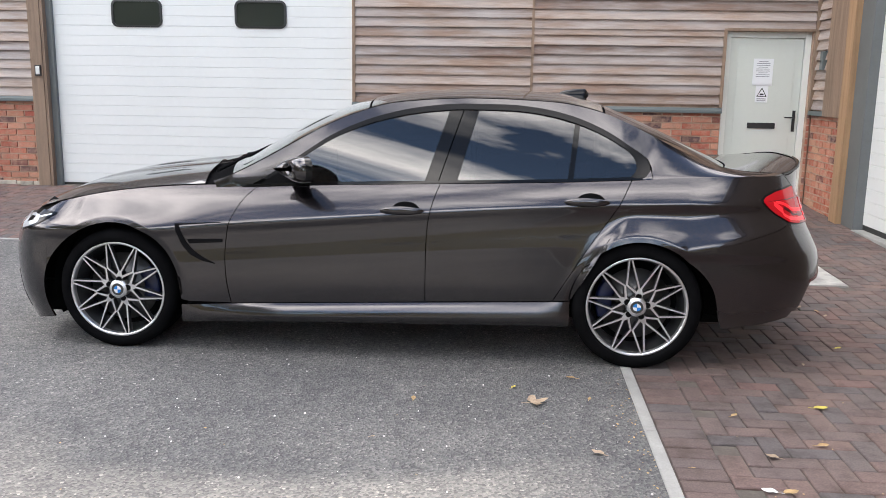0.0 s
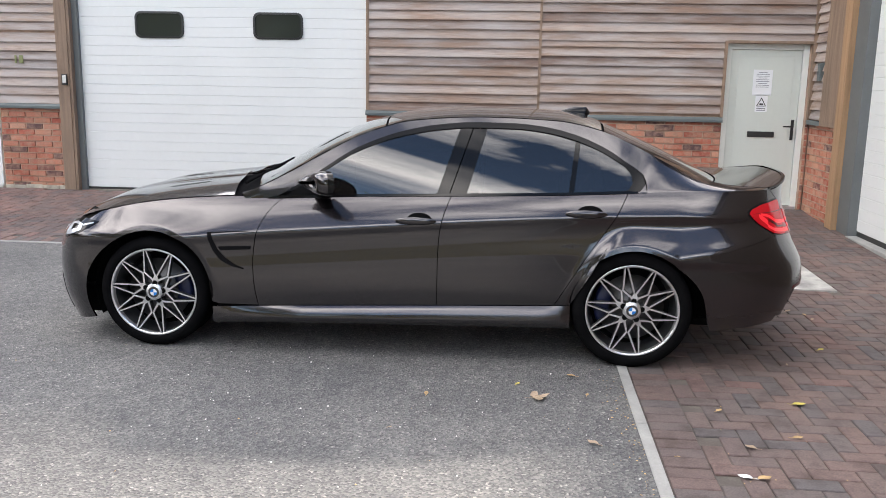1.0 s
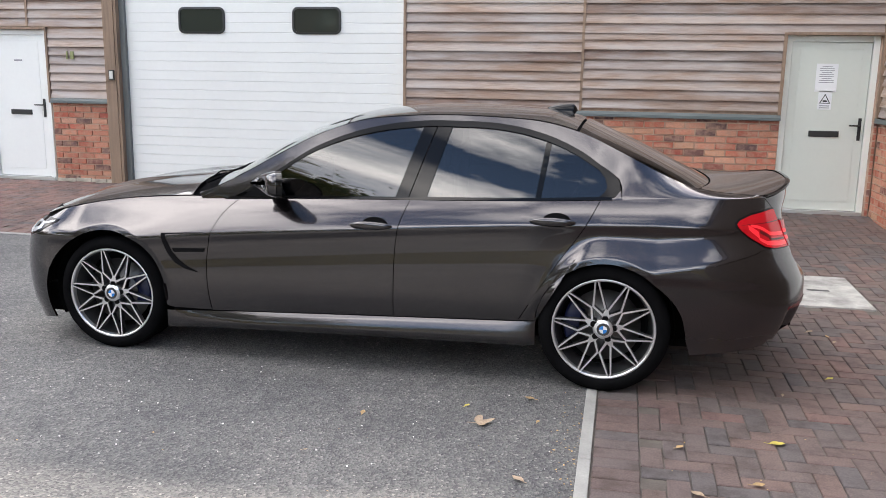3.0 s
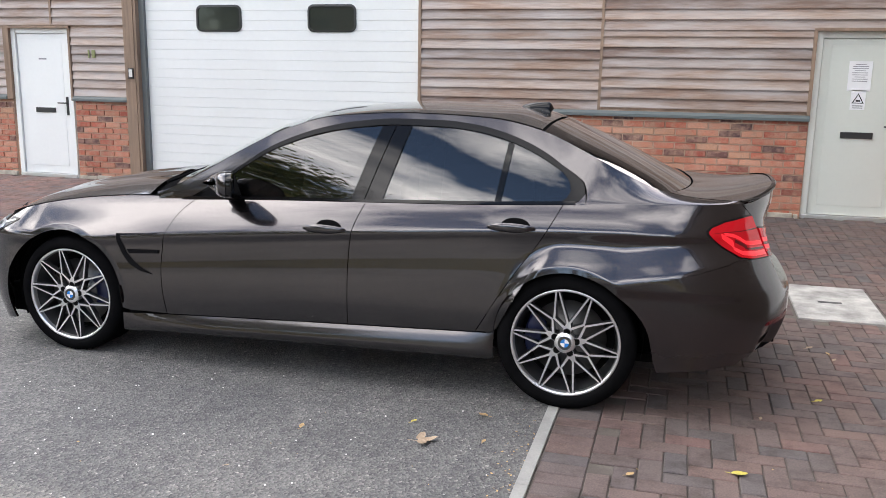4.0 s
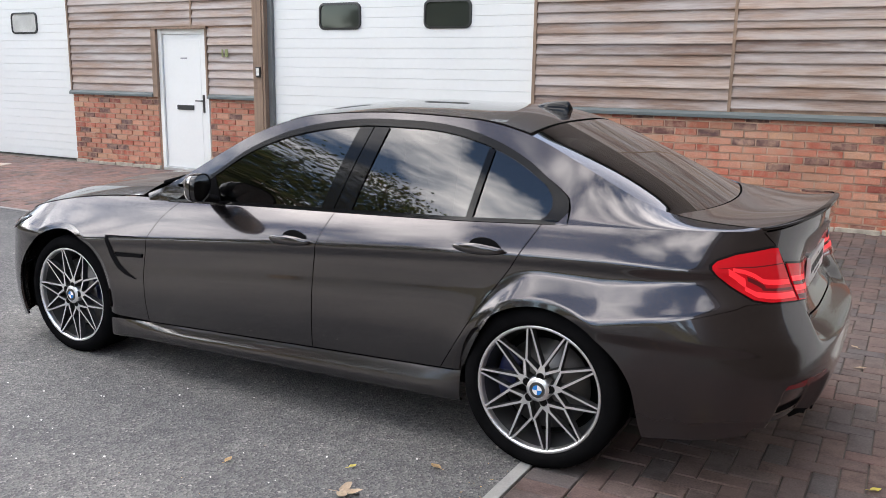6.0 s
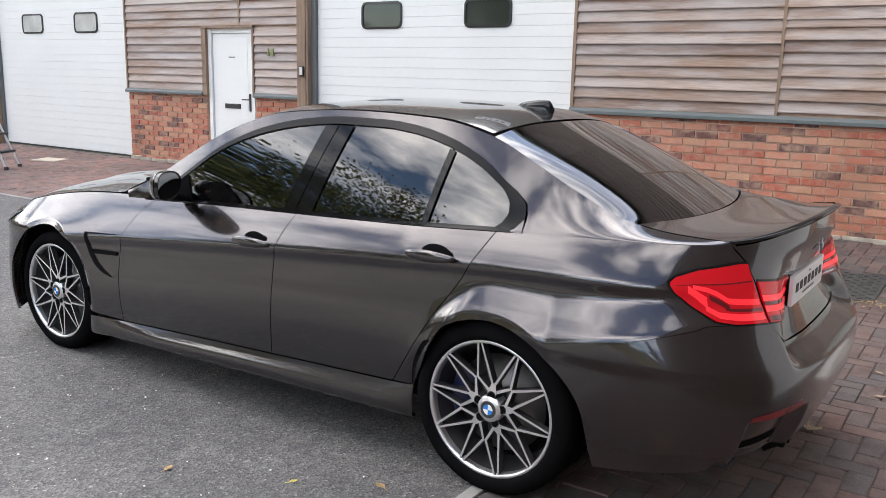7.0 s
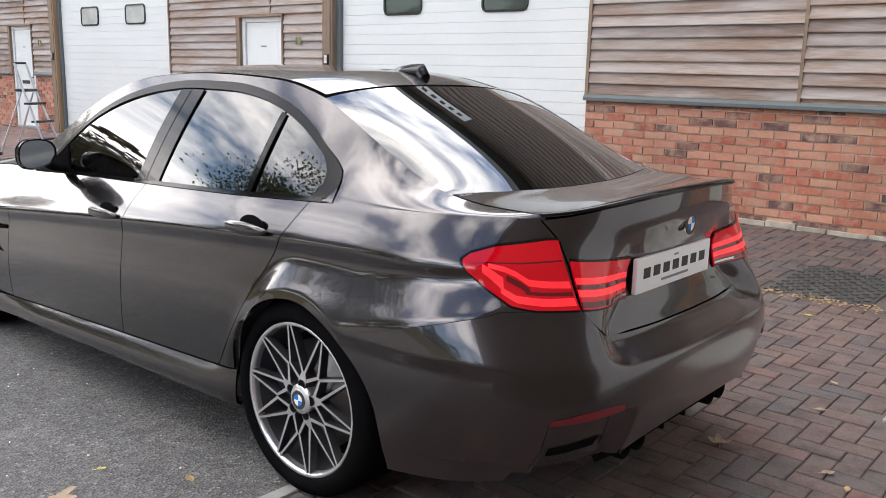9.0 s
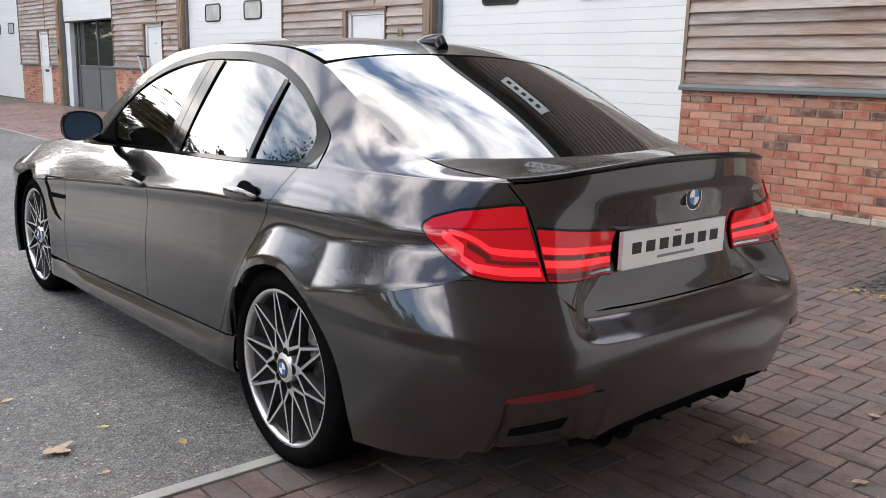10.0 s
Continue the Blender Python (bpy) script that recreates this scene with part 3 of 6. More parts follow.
fb = part("bricks_further", far_bricks, BRICKS, wall, "red and buff facing bricks")
tagged(fb, kind="stuff")

# ---- the car ----
# Local axes: x runs back from the front axle, y to the far side, z up.
def paint_material():
    m = material("grey_brown_metallic_paint", (0.041, 0.0370, 0.0405), 0.25, 1.0, 1.0)
    bsdf(m).inputs["Coat IOR"].default_value = 1.60
    v = coords(m)
    flake = node(m, "ShaderNodeTexVoronoi", Scale=1400.0)
    link(m, v, flake.inputs["Vector"])
    c = ramp(m, flake.outputs["Color"], [(0.0, (0.026, 0.023, 0.025)), (0.6, (0.041, 0.0370, 0.0405)), (1.0, (0.068, 0.061, 0.067))])
    # rougher lacquer low down dulls reflections, most behind the rear wheels, upper edge uneven
    edge_noise = node(m, "ShaderNodeTexNoise", Scale=3.5, Detail=5.0)
    link(m, v, edge_noise.inputs["Vector"])
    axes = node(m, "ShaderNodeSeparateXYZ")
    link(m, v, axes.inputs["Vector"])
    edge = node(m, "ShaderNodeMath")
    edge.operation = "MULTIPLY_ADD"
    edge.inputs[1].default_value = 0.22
    link(m, edge_noise.outputs["Fac"], edge.inputs[0])
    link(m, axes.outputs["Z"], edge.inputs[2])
    ahead = node(m, "ShaderNodeMapRange")                # forward of the rear axle the lacquer is smoother
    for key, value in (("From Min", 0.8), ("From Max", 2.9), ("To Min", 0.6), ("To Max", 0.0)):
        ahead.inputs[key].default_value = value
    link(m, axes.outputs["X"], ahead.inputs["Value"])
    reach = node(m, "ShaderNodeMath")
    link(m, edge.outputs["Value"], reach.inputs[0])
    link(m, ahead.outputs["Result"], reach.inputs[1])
    low_rough = ramp(m, reach.outputs["Value"], [(0.40, (0.30, 0.30, 0.30)), (0.62, (0.20, 0.20, 0.20)), (0.80, (0.045, 0.045, 0.045))])
    link(m, low_rough, bsdf(m).inputs["Coat Roughness"])
    return paint_in(m, c)


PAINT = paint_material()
GLOSS_BLACK = material("gloss_black", (0.006, 0.006, 0.0065), 0.05, 0.0, 0.0, spec=0.25)
TRIM_BLACK = material("black_window_trim", (0.006, 0.006, 0.0065), 0.22, spec=0.2)
CARBON = material("dark_roof_lacquer", (0.014, 0.013, 0.013), 0.25, 0.0, 1.0)
SATIN_BLACK = material("satin_black_plastic", (0.009, 0.009, 0.0095), 0.6, spec=0.0)
SHELL_BLACK = material("dark_cavity", (0.003, 0.003, 0.003), 0.9, spec=0.1)
RUBBER = plain_textured("tyre_rubber", (0.0065, 0.0065, 0.007), 0.75, 0.2, 12.0, 0.1)
bsdf(RUBBER).inputs["Specular IOR Level"].default_value = 0.0
RIM_BRIGHT = material("machined_alloy", (0.72, 0.72, 0.73), 0.30, 0.85)
RIM_DARK = material("dark_grey_alloy", (0.13, 0.13, 0.135), 0.38, 0.85)
RIM_BARREL = material("silver_barrel", (0.17, 0.17, 0.175), 0.38, 0.8)
DISC_STEEL = material("brake_disc_steel", (0.16, 0.155, 0.15), 0.4, 1.0)
CALIPER = material("blue_caliper_paint", (0.005, 0.009, 0.045), 0.4, 0.0, 0.2)
CHROME = material("bright_trim", (0.75, 0.76, 0.78), 0.1, 1.0)
BADGE_BLUE = material("badge_blue", (0.03, 0.22, 0.62), 0.25, 0.0, 0.5)
BADGE_WHITE = material("badge_white", (0.8, 0.8, 0.8), 0.25, 0.0, 0.5)
PLATE_WHITE = material("plate_white", (0.86, 0.87, 0.88), 0.4)
MIRROR_GLASS = material("mirror_glass", (0.34, 0.36, 0.38), 0.02, 1.0)
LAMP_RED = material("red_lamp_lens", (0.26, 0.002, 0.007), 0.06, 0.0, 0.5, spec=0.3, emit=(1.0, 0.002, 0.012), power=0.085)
LAMP_DEEP = material("deep_red_lamp", (0.10, 0.002, 0.005), 0.08, 0.0, 0.5)
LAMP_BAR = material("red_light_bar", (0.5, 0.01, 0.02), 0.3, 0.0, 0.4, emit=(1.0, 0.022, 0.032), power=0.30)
REFLECTOR = material("dark_red_reflector", (0.13, 0.006, 0.009), 0.15, 0.0, 0.4)
HEAD_GLASS = material("clear_headlamp", (0.55, 0.57, 0.60), 0.05, 0.3, 1.0)


def tinted_glass(name, tint):
    m = material(name, tint, 0.0, ior=1.55)
    bsdf(m).inputs["Transmission Weight"].default_value = 0.9
    bsdf(m).inputs["Coat Weight"].default_value = 1.0
    bsdf(m).inputs["Coat IOR"].default_value = 1.50
    bsdf(m).inputs["Coat Roughness"].default_value = 0.0
    return m


SIDE_GLASS = tinted_glass("dark_tinted_glass", (0.012, 0.013, 0.015))
SCREEN_GLASS = tinted_glass("screen_glass", (0.30, 0.33, 0.32))


def fair(pts, sigma=0.05):
    """A smooth curve through pairs (x, value), softened over sigma."""
    xs = np.array([p[0] for p in pts])
    ys = np.array([p[1] for p in pts])
    h = np.diff(xs)
    dl = np.diff(ys) / h
    sl = np.zeros(len(xs))
    sl[0], sl[-1] = dl[0], dl[-1]
    for k in range(1, len(xs) - 1):
        if dl[k - 1] * dl[k] > 0:
            w1, w2 = 2 * h[k] + h[k - 1], h[k] + 2 * h[k - 1]
            sl[k] = (w1 + w2) / (w1 / dl[k - 1] + w2 / dl[k])
    gx = np.linspace(xs[0] - 0.5, xs[-1] + 0.5, 1200)
    k = np.clip(np.searchsorted(xs, gx) - 1, 0, len(h) - 1)
    t = (gx - xs[k]) / h[k]
    v = ((1 + 2 * t) * (1 - t) ** 2 * ys[k] + t * (1 - t) ** 2 * h[k] * sl[k] + t * t * (3 - 2 * t) * ys[k + 1] + t * t * (t - 1) * h[k] * sl[k + 1])
    v = np.where(gx < xs[0], ys[0] + (gx - xs[0]) * sl[0], np.where(gx > xs[-1], ys[-1] + (gx - xs[-1]) * sl[-1], v))
    if sigma:
        d = gx[1] - gx[0]
        r = max(1, int(3 * sigma / d))
        ker = np.exp(-0.5 * (np.arange(-r, r + 1) * d / sigma) ** 2)
        v2 = np.convolve(np.pad(v, r, mode="reflect", reflect_type="odd"), ker / ker.sum(), mode="valid")
        v = v2
    return lambda x: float(np.interp(x, gx, v))


HUB_Z, FRONT_R, REAR_R, REAR_X = 0.335, 0.372, 0.350, 2.812
SEAM_TURN = 53.0      # where the bumper seam leaves the rear arch, degrees
crease = fair([(-0.3, 0.645), (0.2, 0.68), (0.652, 0.716), (1.19, 0.762), (1.835, 0.815), (2.454, 0.857), (3.31, 0.890), (3.8, 0.905)], 0.15)
half_width = fair([(-0.4, 0.845), (0.0, 0.862), (0.6, 0.866), (1.2, 0.868), (2.0, 0.868), (2.6, 0.864), (3.05, 0.858), (3.4, 0.848)], 0.15)
belt_z = fair([(0.4, 0.886), (0.756, 0.905), (1.163, 0.927), (1.754, 0.950), (2.448, 0.977), (2.768, 0.992), (3.1, 1.006), (3.45, 1.016), (3.75, 1.020)], 0.1)
fender_z = fair([(-0.80, 0.640), (-0.60, 0.715), (-0.36, 0.795), (0.0, 0.866), (0.283, 0.895), (0.5, 0.908), (0.80, 0.914)], 0.07)
rail_z = fair([(0.48, 0.918), (0.60, 0.955), (0.78, 1.042), (0.982, 1.155), (1.256, 1.292), (1.52, 1.366), (1.95, 1.392), (2.363, 1.378), (2.616, 1.328), (2.84, 1.232), (3.05, 1.128), (3.22, 1.062), (3.38, 1.036), (3.50, 1.031), (3.60, 1.030), (3.80, 1.030)], 0.03)
rail_y = fair([(0.50, 0.745), (0.80, 0.695), (1.01, 0.670), (1.28, 0.630), (1.54, 0.600), (1.96, 0.582), (2.37, 0.577), (2.62, 0.585), (2.84, 0.610), (3.05, 0.622), (3.22, 0.628), (3.38, 0.622), (3.50, 0.616), (3.60, 0.615), (3.80, 0.615)], 0.04)
spine_z = fair([(-0.80, 0.640), (-0.72, 0.700), (-0.60, 0.768), (-0.249, 0.893), (0.15, 0.955), (0.40, 0.985), (0.58, 1.030), (0.78, 1.150), (1.10, 1.312), (1.30, 1.374), (1.48, 1.410), (1.88, 1.438), (2.418, 1.422), (2.684, 1.352), (3.0, 1.200), (3.20, 1.103), (3.34, 1.047), (3.45, 1.044), (3.56, 1.050), (3.68, 1.068), (3.76, 1.086)], 0.03)
tail_x = fair([(0.12, 3.64), (0.25, 3.75), (0.35, 3.815), (0.50, 3.856), (0.58, 3.858), (0.66, 3.836), (0.72, 3.815), (0.80, 3.790), (0.90, 3.764), (0.96, 3.752), (1.03, 3.754), (1.10, 3.756)], 0.015)
nose_x = fair([(0.12, -0.66), (0.30, -0.76), (0.50, -0.785), (0.60, -0.770), (0.68, -0.720), (0.76, -0.62), (0.90, -0.40)], 0.03)
CAP_R, CAP_F = 3.05, -0.20
rear_seam = fair([(0.27, 2.318), (0.348, 2.368), (0.48, 2.446), (0.656, 2.555), (0.834, 2.680), (1.01, 2.774)], 0.03)


def door_profile():
    d = np.linspace(-0.85, 0.45, 1400)
    up = -0.50 * d - 1.15 * d * d
    dip = np.clip(-d / 0.05, 0, 1) * np.clip((0.22 + d) / 0.17, 0, 1)
    mid = -0.0085 * dip * dip * (3 - 2 * dip)
    low = 0.009 * np.sin(np.pi * np.clip((-d - 0.14) / 0.46, 0, 1)) - 0.06 * np.clip(-d - 0.30, 0, 1) ** 2
    v = np.where(d > 0, up, mid + low)
    step = d[1] - d[0]
    r = int(0.027 / step)
    ker = np.exp(-0.5 * (np.arange(-r, r + 1) * step / 0.006) ** 2)
    return d, np.convolve(np.pad(v, r, mode="edge"), ker / ker.sum(), mode="valid")


PROFILE = door_profile()


def fade(z, a, b):
    t = min(max((b - z) / (b - a), 0), 1)
    return t * t * (3 - 2 * t)


def incline(z, a, b, soft=0.18):
    """1 below a, 0 above b, an even slope between with rounded ends."""
    t = min(max((b - z) / (b - a), 0), 1)
    if t < soft:
        v = t * t / (2 * soft)
    elif t > 1 - soft:
        v = 1 - soft - (1 - t) ** 2 / (2 * soft)
    else:
        v = t - soft / 2
    return v / (1 - soft)


def side_y(x, z, tail=0.0):
    y = half_width(x) + float(np.interp(z - crease(x), *PROFILE))
    y += 0.042 * math.exp(-(x / 0.42) ** 2) * fade(z, 0.65, 0.835)
    if x < REAR_X:                                     # the flare rises round the rear arch from the door's shut line
        start = rear_seam(min(max(z, 0.3), 1.0))
        swell = incline(math.hypot(x - REAR_X, z - HUB_Z) - REAR_R, -0.045, 0.141) * (1 - fade(z, 0.36, 0.58)) * (1 - fade(x, start - 0.03, start + 0.11))
        y += 0.057 * swell - 0.021 * (1 - swell) * (1 - fade(x, 2.36, 2.80)) * (1 - fade(z, 0.45, 0.70))
    else:                                              # and runs back to the lamp
        y += math.exp(-((x - REAR_X) / 0.55) ** 2) * (1 - 0.3 * tail) * (0.078 * incline(z, 0.640 + 0.145 * tail, 0.826 + 0.06 * tail) - 0.021)
    for cx, r in ((0.0, FRONT_R), (REAR_X, REAR_R)):      # the wings roll in towards the arches
        d = math.hypot(x - cx, z - HUB_Z) - r
        if d < 0.030:
            y -= 0.42 * (0.030 - max(d, 0))
    return y


def cap(frac, n, a, b):
    """A quarter of a superellipse with half axes a (along the car) and b (across), by the share of its length."""
    ph = np.linspace(0, np.pi / 2, 160)
    ca, cb = a * np.sin(ph) ** (2 / n), b * np.cos(ph) ** (2 / n)
    ln = np.r_[0, np.cumsum(np.hypot(np.diff(ca), np.diff(cb)))]
    return float(np.interp(frac * ln[-1], ln, ca)), float(np.interp(frac * ln[-1], ln, cb))


def outline(s, z):
    """The plan outline at height z: s is x along the side, then 0 to 1 round the tail (past CAP_R) or the nose (before CAP_F)."""
    if s > CAP_R:
        a, b = cap(min(s - CAP_R, 1), 2.8 + 0.95 * fade(z, 0.48, 0.84), tail_x(z) - CAP_R, side_y(CAP_R, z, min((s - CAP_R) * 2.2, 1)))
        return CAP_R + a, b
    if s < CAP_F:
        a, b = cap(min(CAP_F - s, 1), 2.7, CAP_F - nose_x(z), side_y(CAP_F, z))
        return CAP_F - a, b
    return s, side_y(s, z)


def s_at(value, z, axis, rear=True):
    """The s at which the outline has x (axis 0) or y (axis 1) of that value."""
    lo, hi = (CAP_R, CAP_R + 1) if rear else (CAP_F, CAP_F - 1)
    for _ in range(30):
        mid = (lo + hi) / 2
        v = outline(mid, z)[axis]
        past = (v < value) if axis == 1 else (v > value) == rear
        if past:
            hi = mid
        else:
            lo = mid
    return (lo + hi) / 2


def body(s, z, out=0.0):
    x, y = outline(s, z)
    if out:
        e = 0.004
        p0, p1 = outline(s - e, z), outline(s + e, z)
        tx, ty = p1[0] - p0[0], p1[1] - p0[1]
        ln = math.hypot(tx, ty) or 1
        x, y = x - out * ty / ln, y + out * tx / ln
    return x, y, z


def cabin(x, z, out=0.0):
    """The side of the glasshouse between belt and roof rail."""
    zb, zt = belt_z(x), rail_z(x)
    k = (z - zb) / max(zt - zb, 0.004)
    yb, yt = (side_y(x, zb) if x < CAP_R else outline(s_at(x, zb, 0), zb)[1]), rail_y(x)
    yt = min(yt, yb - 0.012)
    kk = min(max(k, 0), 1)
    y = yb + (yt - yb) * k + 0.012 * math.sin(math.pi * kk) * min(1, (zt - zb) / 0.3)
    if x > 2.66:                                       # behind the glass the shoulder runs on into the pillar
        e = 0.012
        low_y = side_y(x, zb - e) if x < CAP_R else outline(s_at(x, zb - e, 0), zb - e)[1]
        rise = max((yb - low_y) / e * (zt - zb), 1.2 * (yt - yb))
        w = 1 - fade(x, 2.70, 2.92)
        y = y * (1 - w) + w * (yb + rise * kk + (yt - yb - rise) * kk * kk)
    return x, y + out * 0.9, z + out * 0.42


def top(x, k, out=0.0):
    """The upper skin: hood, screen, roof, rear screen, boot; k is -1 to 1 across."""
    if x < 0.45:
        zt = fender_z(x)
        s = x if x >= CAP_F else s_at(x, zt, 0, False)
        yt = outline(s, zt)[1]
    else:
        zt, yt = rail_z(x), rail_y(x)
        if x < 0.60:
            w = (x - 0.45) / 0.15
            zt = fender_z(x) * (1 - w) + zt * w
            yt = side_y(x, fender_z(x)) * (1 - w) + yt * w
    p = 2.4 if 0.6 < x < 3.2 else 3.2
    zc = spine_z(x)
    z = zt + (zc - zt) * (1 - abs(k) ** p)
    if x < 0.5:
        z += 0.014 * fade(abs(abs(k) - 0.30), 0.02, 0.16) * fade(-x, 0.1, 0.7)
    return x, k * yt, z + out


def deck_edge(k):
    """The rear edge of the boot deck, k from -1 to 1 across."""
    y = 0.615 * abs(k)
    x = outline(s_at(y, 1.03, 1), 1.03)[0] if y > 0.003 else tail_x(1.03)
    return top(x + 0.004, k)


def resample(pts, n):
    p = np.array(pts, float)
    ln = np.r_[0, np.cumsum(np.hypot(*np.diff(p, axis=0).T))]
    t = np.linspace(0, ln[-1], n)
    return np.c_[np.interp(t, ln, p[:, 0]), np.interp(t, ln, p[:, 1])]


def coons(low, high, left, right, nu, nv):
    """A grid of flat coordinates inside four edges."""
    b, t, l, r = resample(low, nu), resample(high, nu), resample(left, nv), resample(right, nv)
    u = np.linspace(0, 1, nu)[None, :, None]
    v = np.linspace(0, 1, nv)[:, None, None]
    g = (1 - v) * b[None] + v * t[None] + (1 - u) * l[:, None] + u * r[:, None]
    g -= (1 - u) * (1 - v) * b[0] + u * (1 - v) * b[-1] + (1 - u) * v * t[0] + u * v * t[-1]
    return g


def skin(bm, grid, depth=0.012, centre=(1.5, 0, 0.55)):
    """A panel from a grid of points, smooth on its face, its edges turned inwards."""
    g = np.array(grid, float)
    nv, nu = g.shape[:2]
    du, dv = np.gradient(g, axis=1), np.gradient(g, axis=0)
    nrm = np.cross(du, dv)
    nrm /= np.linalg.norm(nrm, axis=2, keepdims=True) + 1e-12
    flip = np.sum(nrm * (g - np.array(centre))) < 0
    if flip:
        nrm = -nrm
    vs = [[bm.verts.new(g[j, i]) for i in range(nu)] for j in range(nv)]

    def face(a, b, c, d):
        q = (a, d, c, b) if flip else (a, b, c, d)
        try:
            f = bm.faces.new(q)
            f.smooth = True
        except ValueError:
            pass
    for j in range(nv - 1):
        for i in range(nu - 1):
            face(vs[j][i], vs[j][i + 1], vs[j + 1][i + 1], vs[j + 1][i])
    if depth:
        ring = [(0, i) for i in range(nu)] + [(j, nu - 1) for j in range(1, nv)] + [(nv - 1, i) for i in range(nu - 2, -1, -1)] + [(j, 0) for j in range(nv - 2, 0, -1)]
        outer = [bm.verts.new(g[j, i]) for j, i in ring]
        inner = [bm.verts.new(g[j, i] - depth * nrm[j, i]) for j, i in ring]
        n = len(ring)
        for k in range(n):
            q = (outer[k], inner[k], inner[(k + 1) % n], outer[(k + 1) % n])
            bm.faces.new(tuple(reversed(q)) if flip else q)
    return bm


def flat_panel(edges, nu, nv, lift, sign, out=0.0, depth=0.012, keep=1.0):
    """A panel on one side of the car (sign -1 is the near side) from four edges in the skin's own coordinates."""
    g = coons(*edges, nu, nv)
    pts = np.zeros((nv, nu, 3))
    for j in range(nv):
        for i in range(nu):
            x, y, z = lift(g[j, i, 0], g[j, i, 1], out)
            pts[j, i] = (x, y * sign, z)
    return skin(bmesh.new(), pts, depth)


def top_panel(x0, x1, k0, k1, nx, nk, out=0.0, depth=0.012, bow0=0.0, bow1=0.0):
    """A panel of the upper skin; bow pushes the middle of its front or rear edge along x."""
    pts = np.zeros((nx, nk, 3))
    for i in range(nx):
        for j in range(nk):
            k = k0 + (k1 - k0) * j / (nk - 1)
            a, b = x0 + bow0 * (1 - k * k), x1 + bow1 * (1 - k * k)
            pts[i, j] = top(a + (b - a) * i / (nx - 1), k, out)
    return skin(bmesh.new(), pts, depth)


def arc(cx, r, a0, a1, n=22):
    return [(cx + r * math.cos(radians(a0 + (a1 - a0) * k / n)), HUB_Z + r * math.sin(radians(a0 + (a1 - a0) * k / n))) for k in range(n + 1)]


car = holder("car", pose(-1.939, 5.41, 0), "dark grey-brown metallic sports saloon parked across asphalt and paving", "car")

front_seam = fair([(0.27, 0.655), (0.297, 0.648), (0.42, 0.626), (0.544, 0.620), (0.678, 0.634), (0.78, 0.668), (0.839, 0.703), (0.88, 0.740), (0.914, 0.784)], 0.012)
mid_seam = fair([(0.27, 1.701), (0.50, 1.700), (0.695, 1.703), (0.856, 1.731), (0.98, 1.780)], 0.03)
sill_line = fair([(0.38, 0.272), (1.5, 0.318), (2.46, 0.354)], 0)
GAP = 0.0022


def seam_edge(seam, z0, z1, shift, n=14):
    return [(seam(z0 + (z1 - z0) * k / n) + shift, z0 + (z1 - z0) * k / n) for k in range(n + 1)]


def along(fn, x0, x1, up=0.0, n=20):
    return [(x0 + (x1 - x0) * k / n, fn(x0 + (x1 - x0) * k / n) + up) for k in range(n + 1)]


dlo_top = fair([(0.77, 0.920), (0.88, 0.988), (0.999, 1.066), (1.204, 1.194), (1.47, 1.289), (1.68, 1.327), (1.88, 1.343), (2.116, 1.341), (2.29, 1.324), (2.45, 1.288), (2.66, 1.200), (2.80, 1.104)], 0.025)

def dlo_edge(x):
    """The outer edge of the black window surround, narrow along the front pillar."""
    return dlo_top(x) + 0.011 + 0.009 * (1 - fade(x, 0.95, 1.75))


PANE_GRID = [cabin(x, belt_z(x) + 0.01 + f * (dlo_top(x) - 0.02 - belt_z(x)), -0.007) for x in np.linspace(0.95, 2.74, 30) for f in np.linspace(0, 1, 8)]


def pane_terms(x, z):
    u, w = x - 1.85, z - 1.1
    return np.array([1, u, u * u, u ** 3, w, w * w, u * w, u * u * w])


PANE_FORM = np.linalg.lstsq(np.array([pane_terms(x, z) for x, _, z in PANE_GRID]), np.array([y for _, y, _ in PANE_GRID]), rcond=None)[0]


def pane_skin(x, z, out=0.0):
    """One even glass surface for all the side windows."""
    return x, float(pane_terms(x, z) @ PANE_FORM) + out, z


SPLIT = [(0.615, 1.022), (0.607, 0.995), (0.590, 0.958), (0.585, 0.86), (0.588, 0.777), (0.565, 0.730), (0.524, 0.692), (0.471, 0.664)]   # lid edge: y, z


def split_edge(shift, z_from, z_to, n=24):
    """The edge between boot lid and quarter as (s, z), from one height to another."""
    zs = np.array([q[1] for q in SPLIT])[::-1]
    ys = np.array([q[0] for q in SPLIT])[::-1]
    pts = []
    for k in range(n + 1):
        z = z_from + (z_to - z_from) * k / n
        pts.append((s_at(float(np.interp(z, zs, ys)) + shift, z, 1), z))
    return pts


def bumper_top():
    """The seam from the rear arch up to the lamp and on to the boot lid's lower corner."""
    a = radians(SEAM_TURN)
    pts = [(REAR_X + REAR_R * math.cos(a), HUB_Z + REAR_R * math.sin(a))]
    pts += [(s_at(x, z, 0), z) for x, z in ((3.10, 0.639), (3.186, 0.664), (3.34, 0.707), (3.46, 0.740), (3.535, 0.761), (3.562, 0.775))]
    return pts


lid_hollow = fair([(0.60, -0.078), (0.664, -0.080), (0.70, -0.092), (0.78, -0.094), (0.84, -0.080), (0.90, -0.046), (0.96, -0.012), (1.0, 0.0), (1.1, 0.0)], 0.016)


def lid_skin(s, z, out=0.0):
    """The boot lid: hollowed round the plate."""
    y = outline(s, z)[1]
    return body(s, z, out + lid_hollow(z) * fade(y, 0.30 + 0.16 * fade(z, 0.66, 0.80), 0.57))


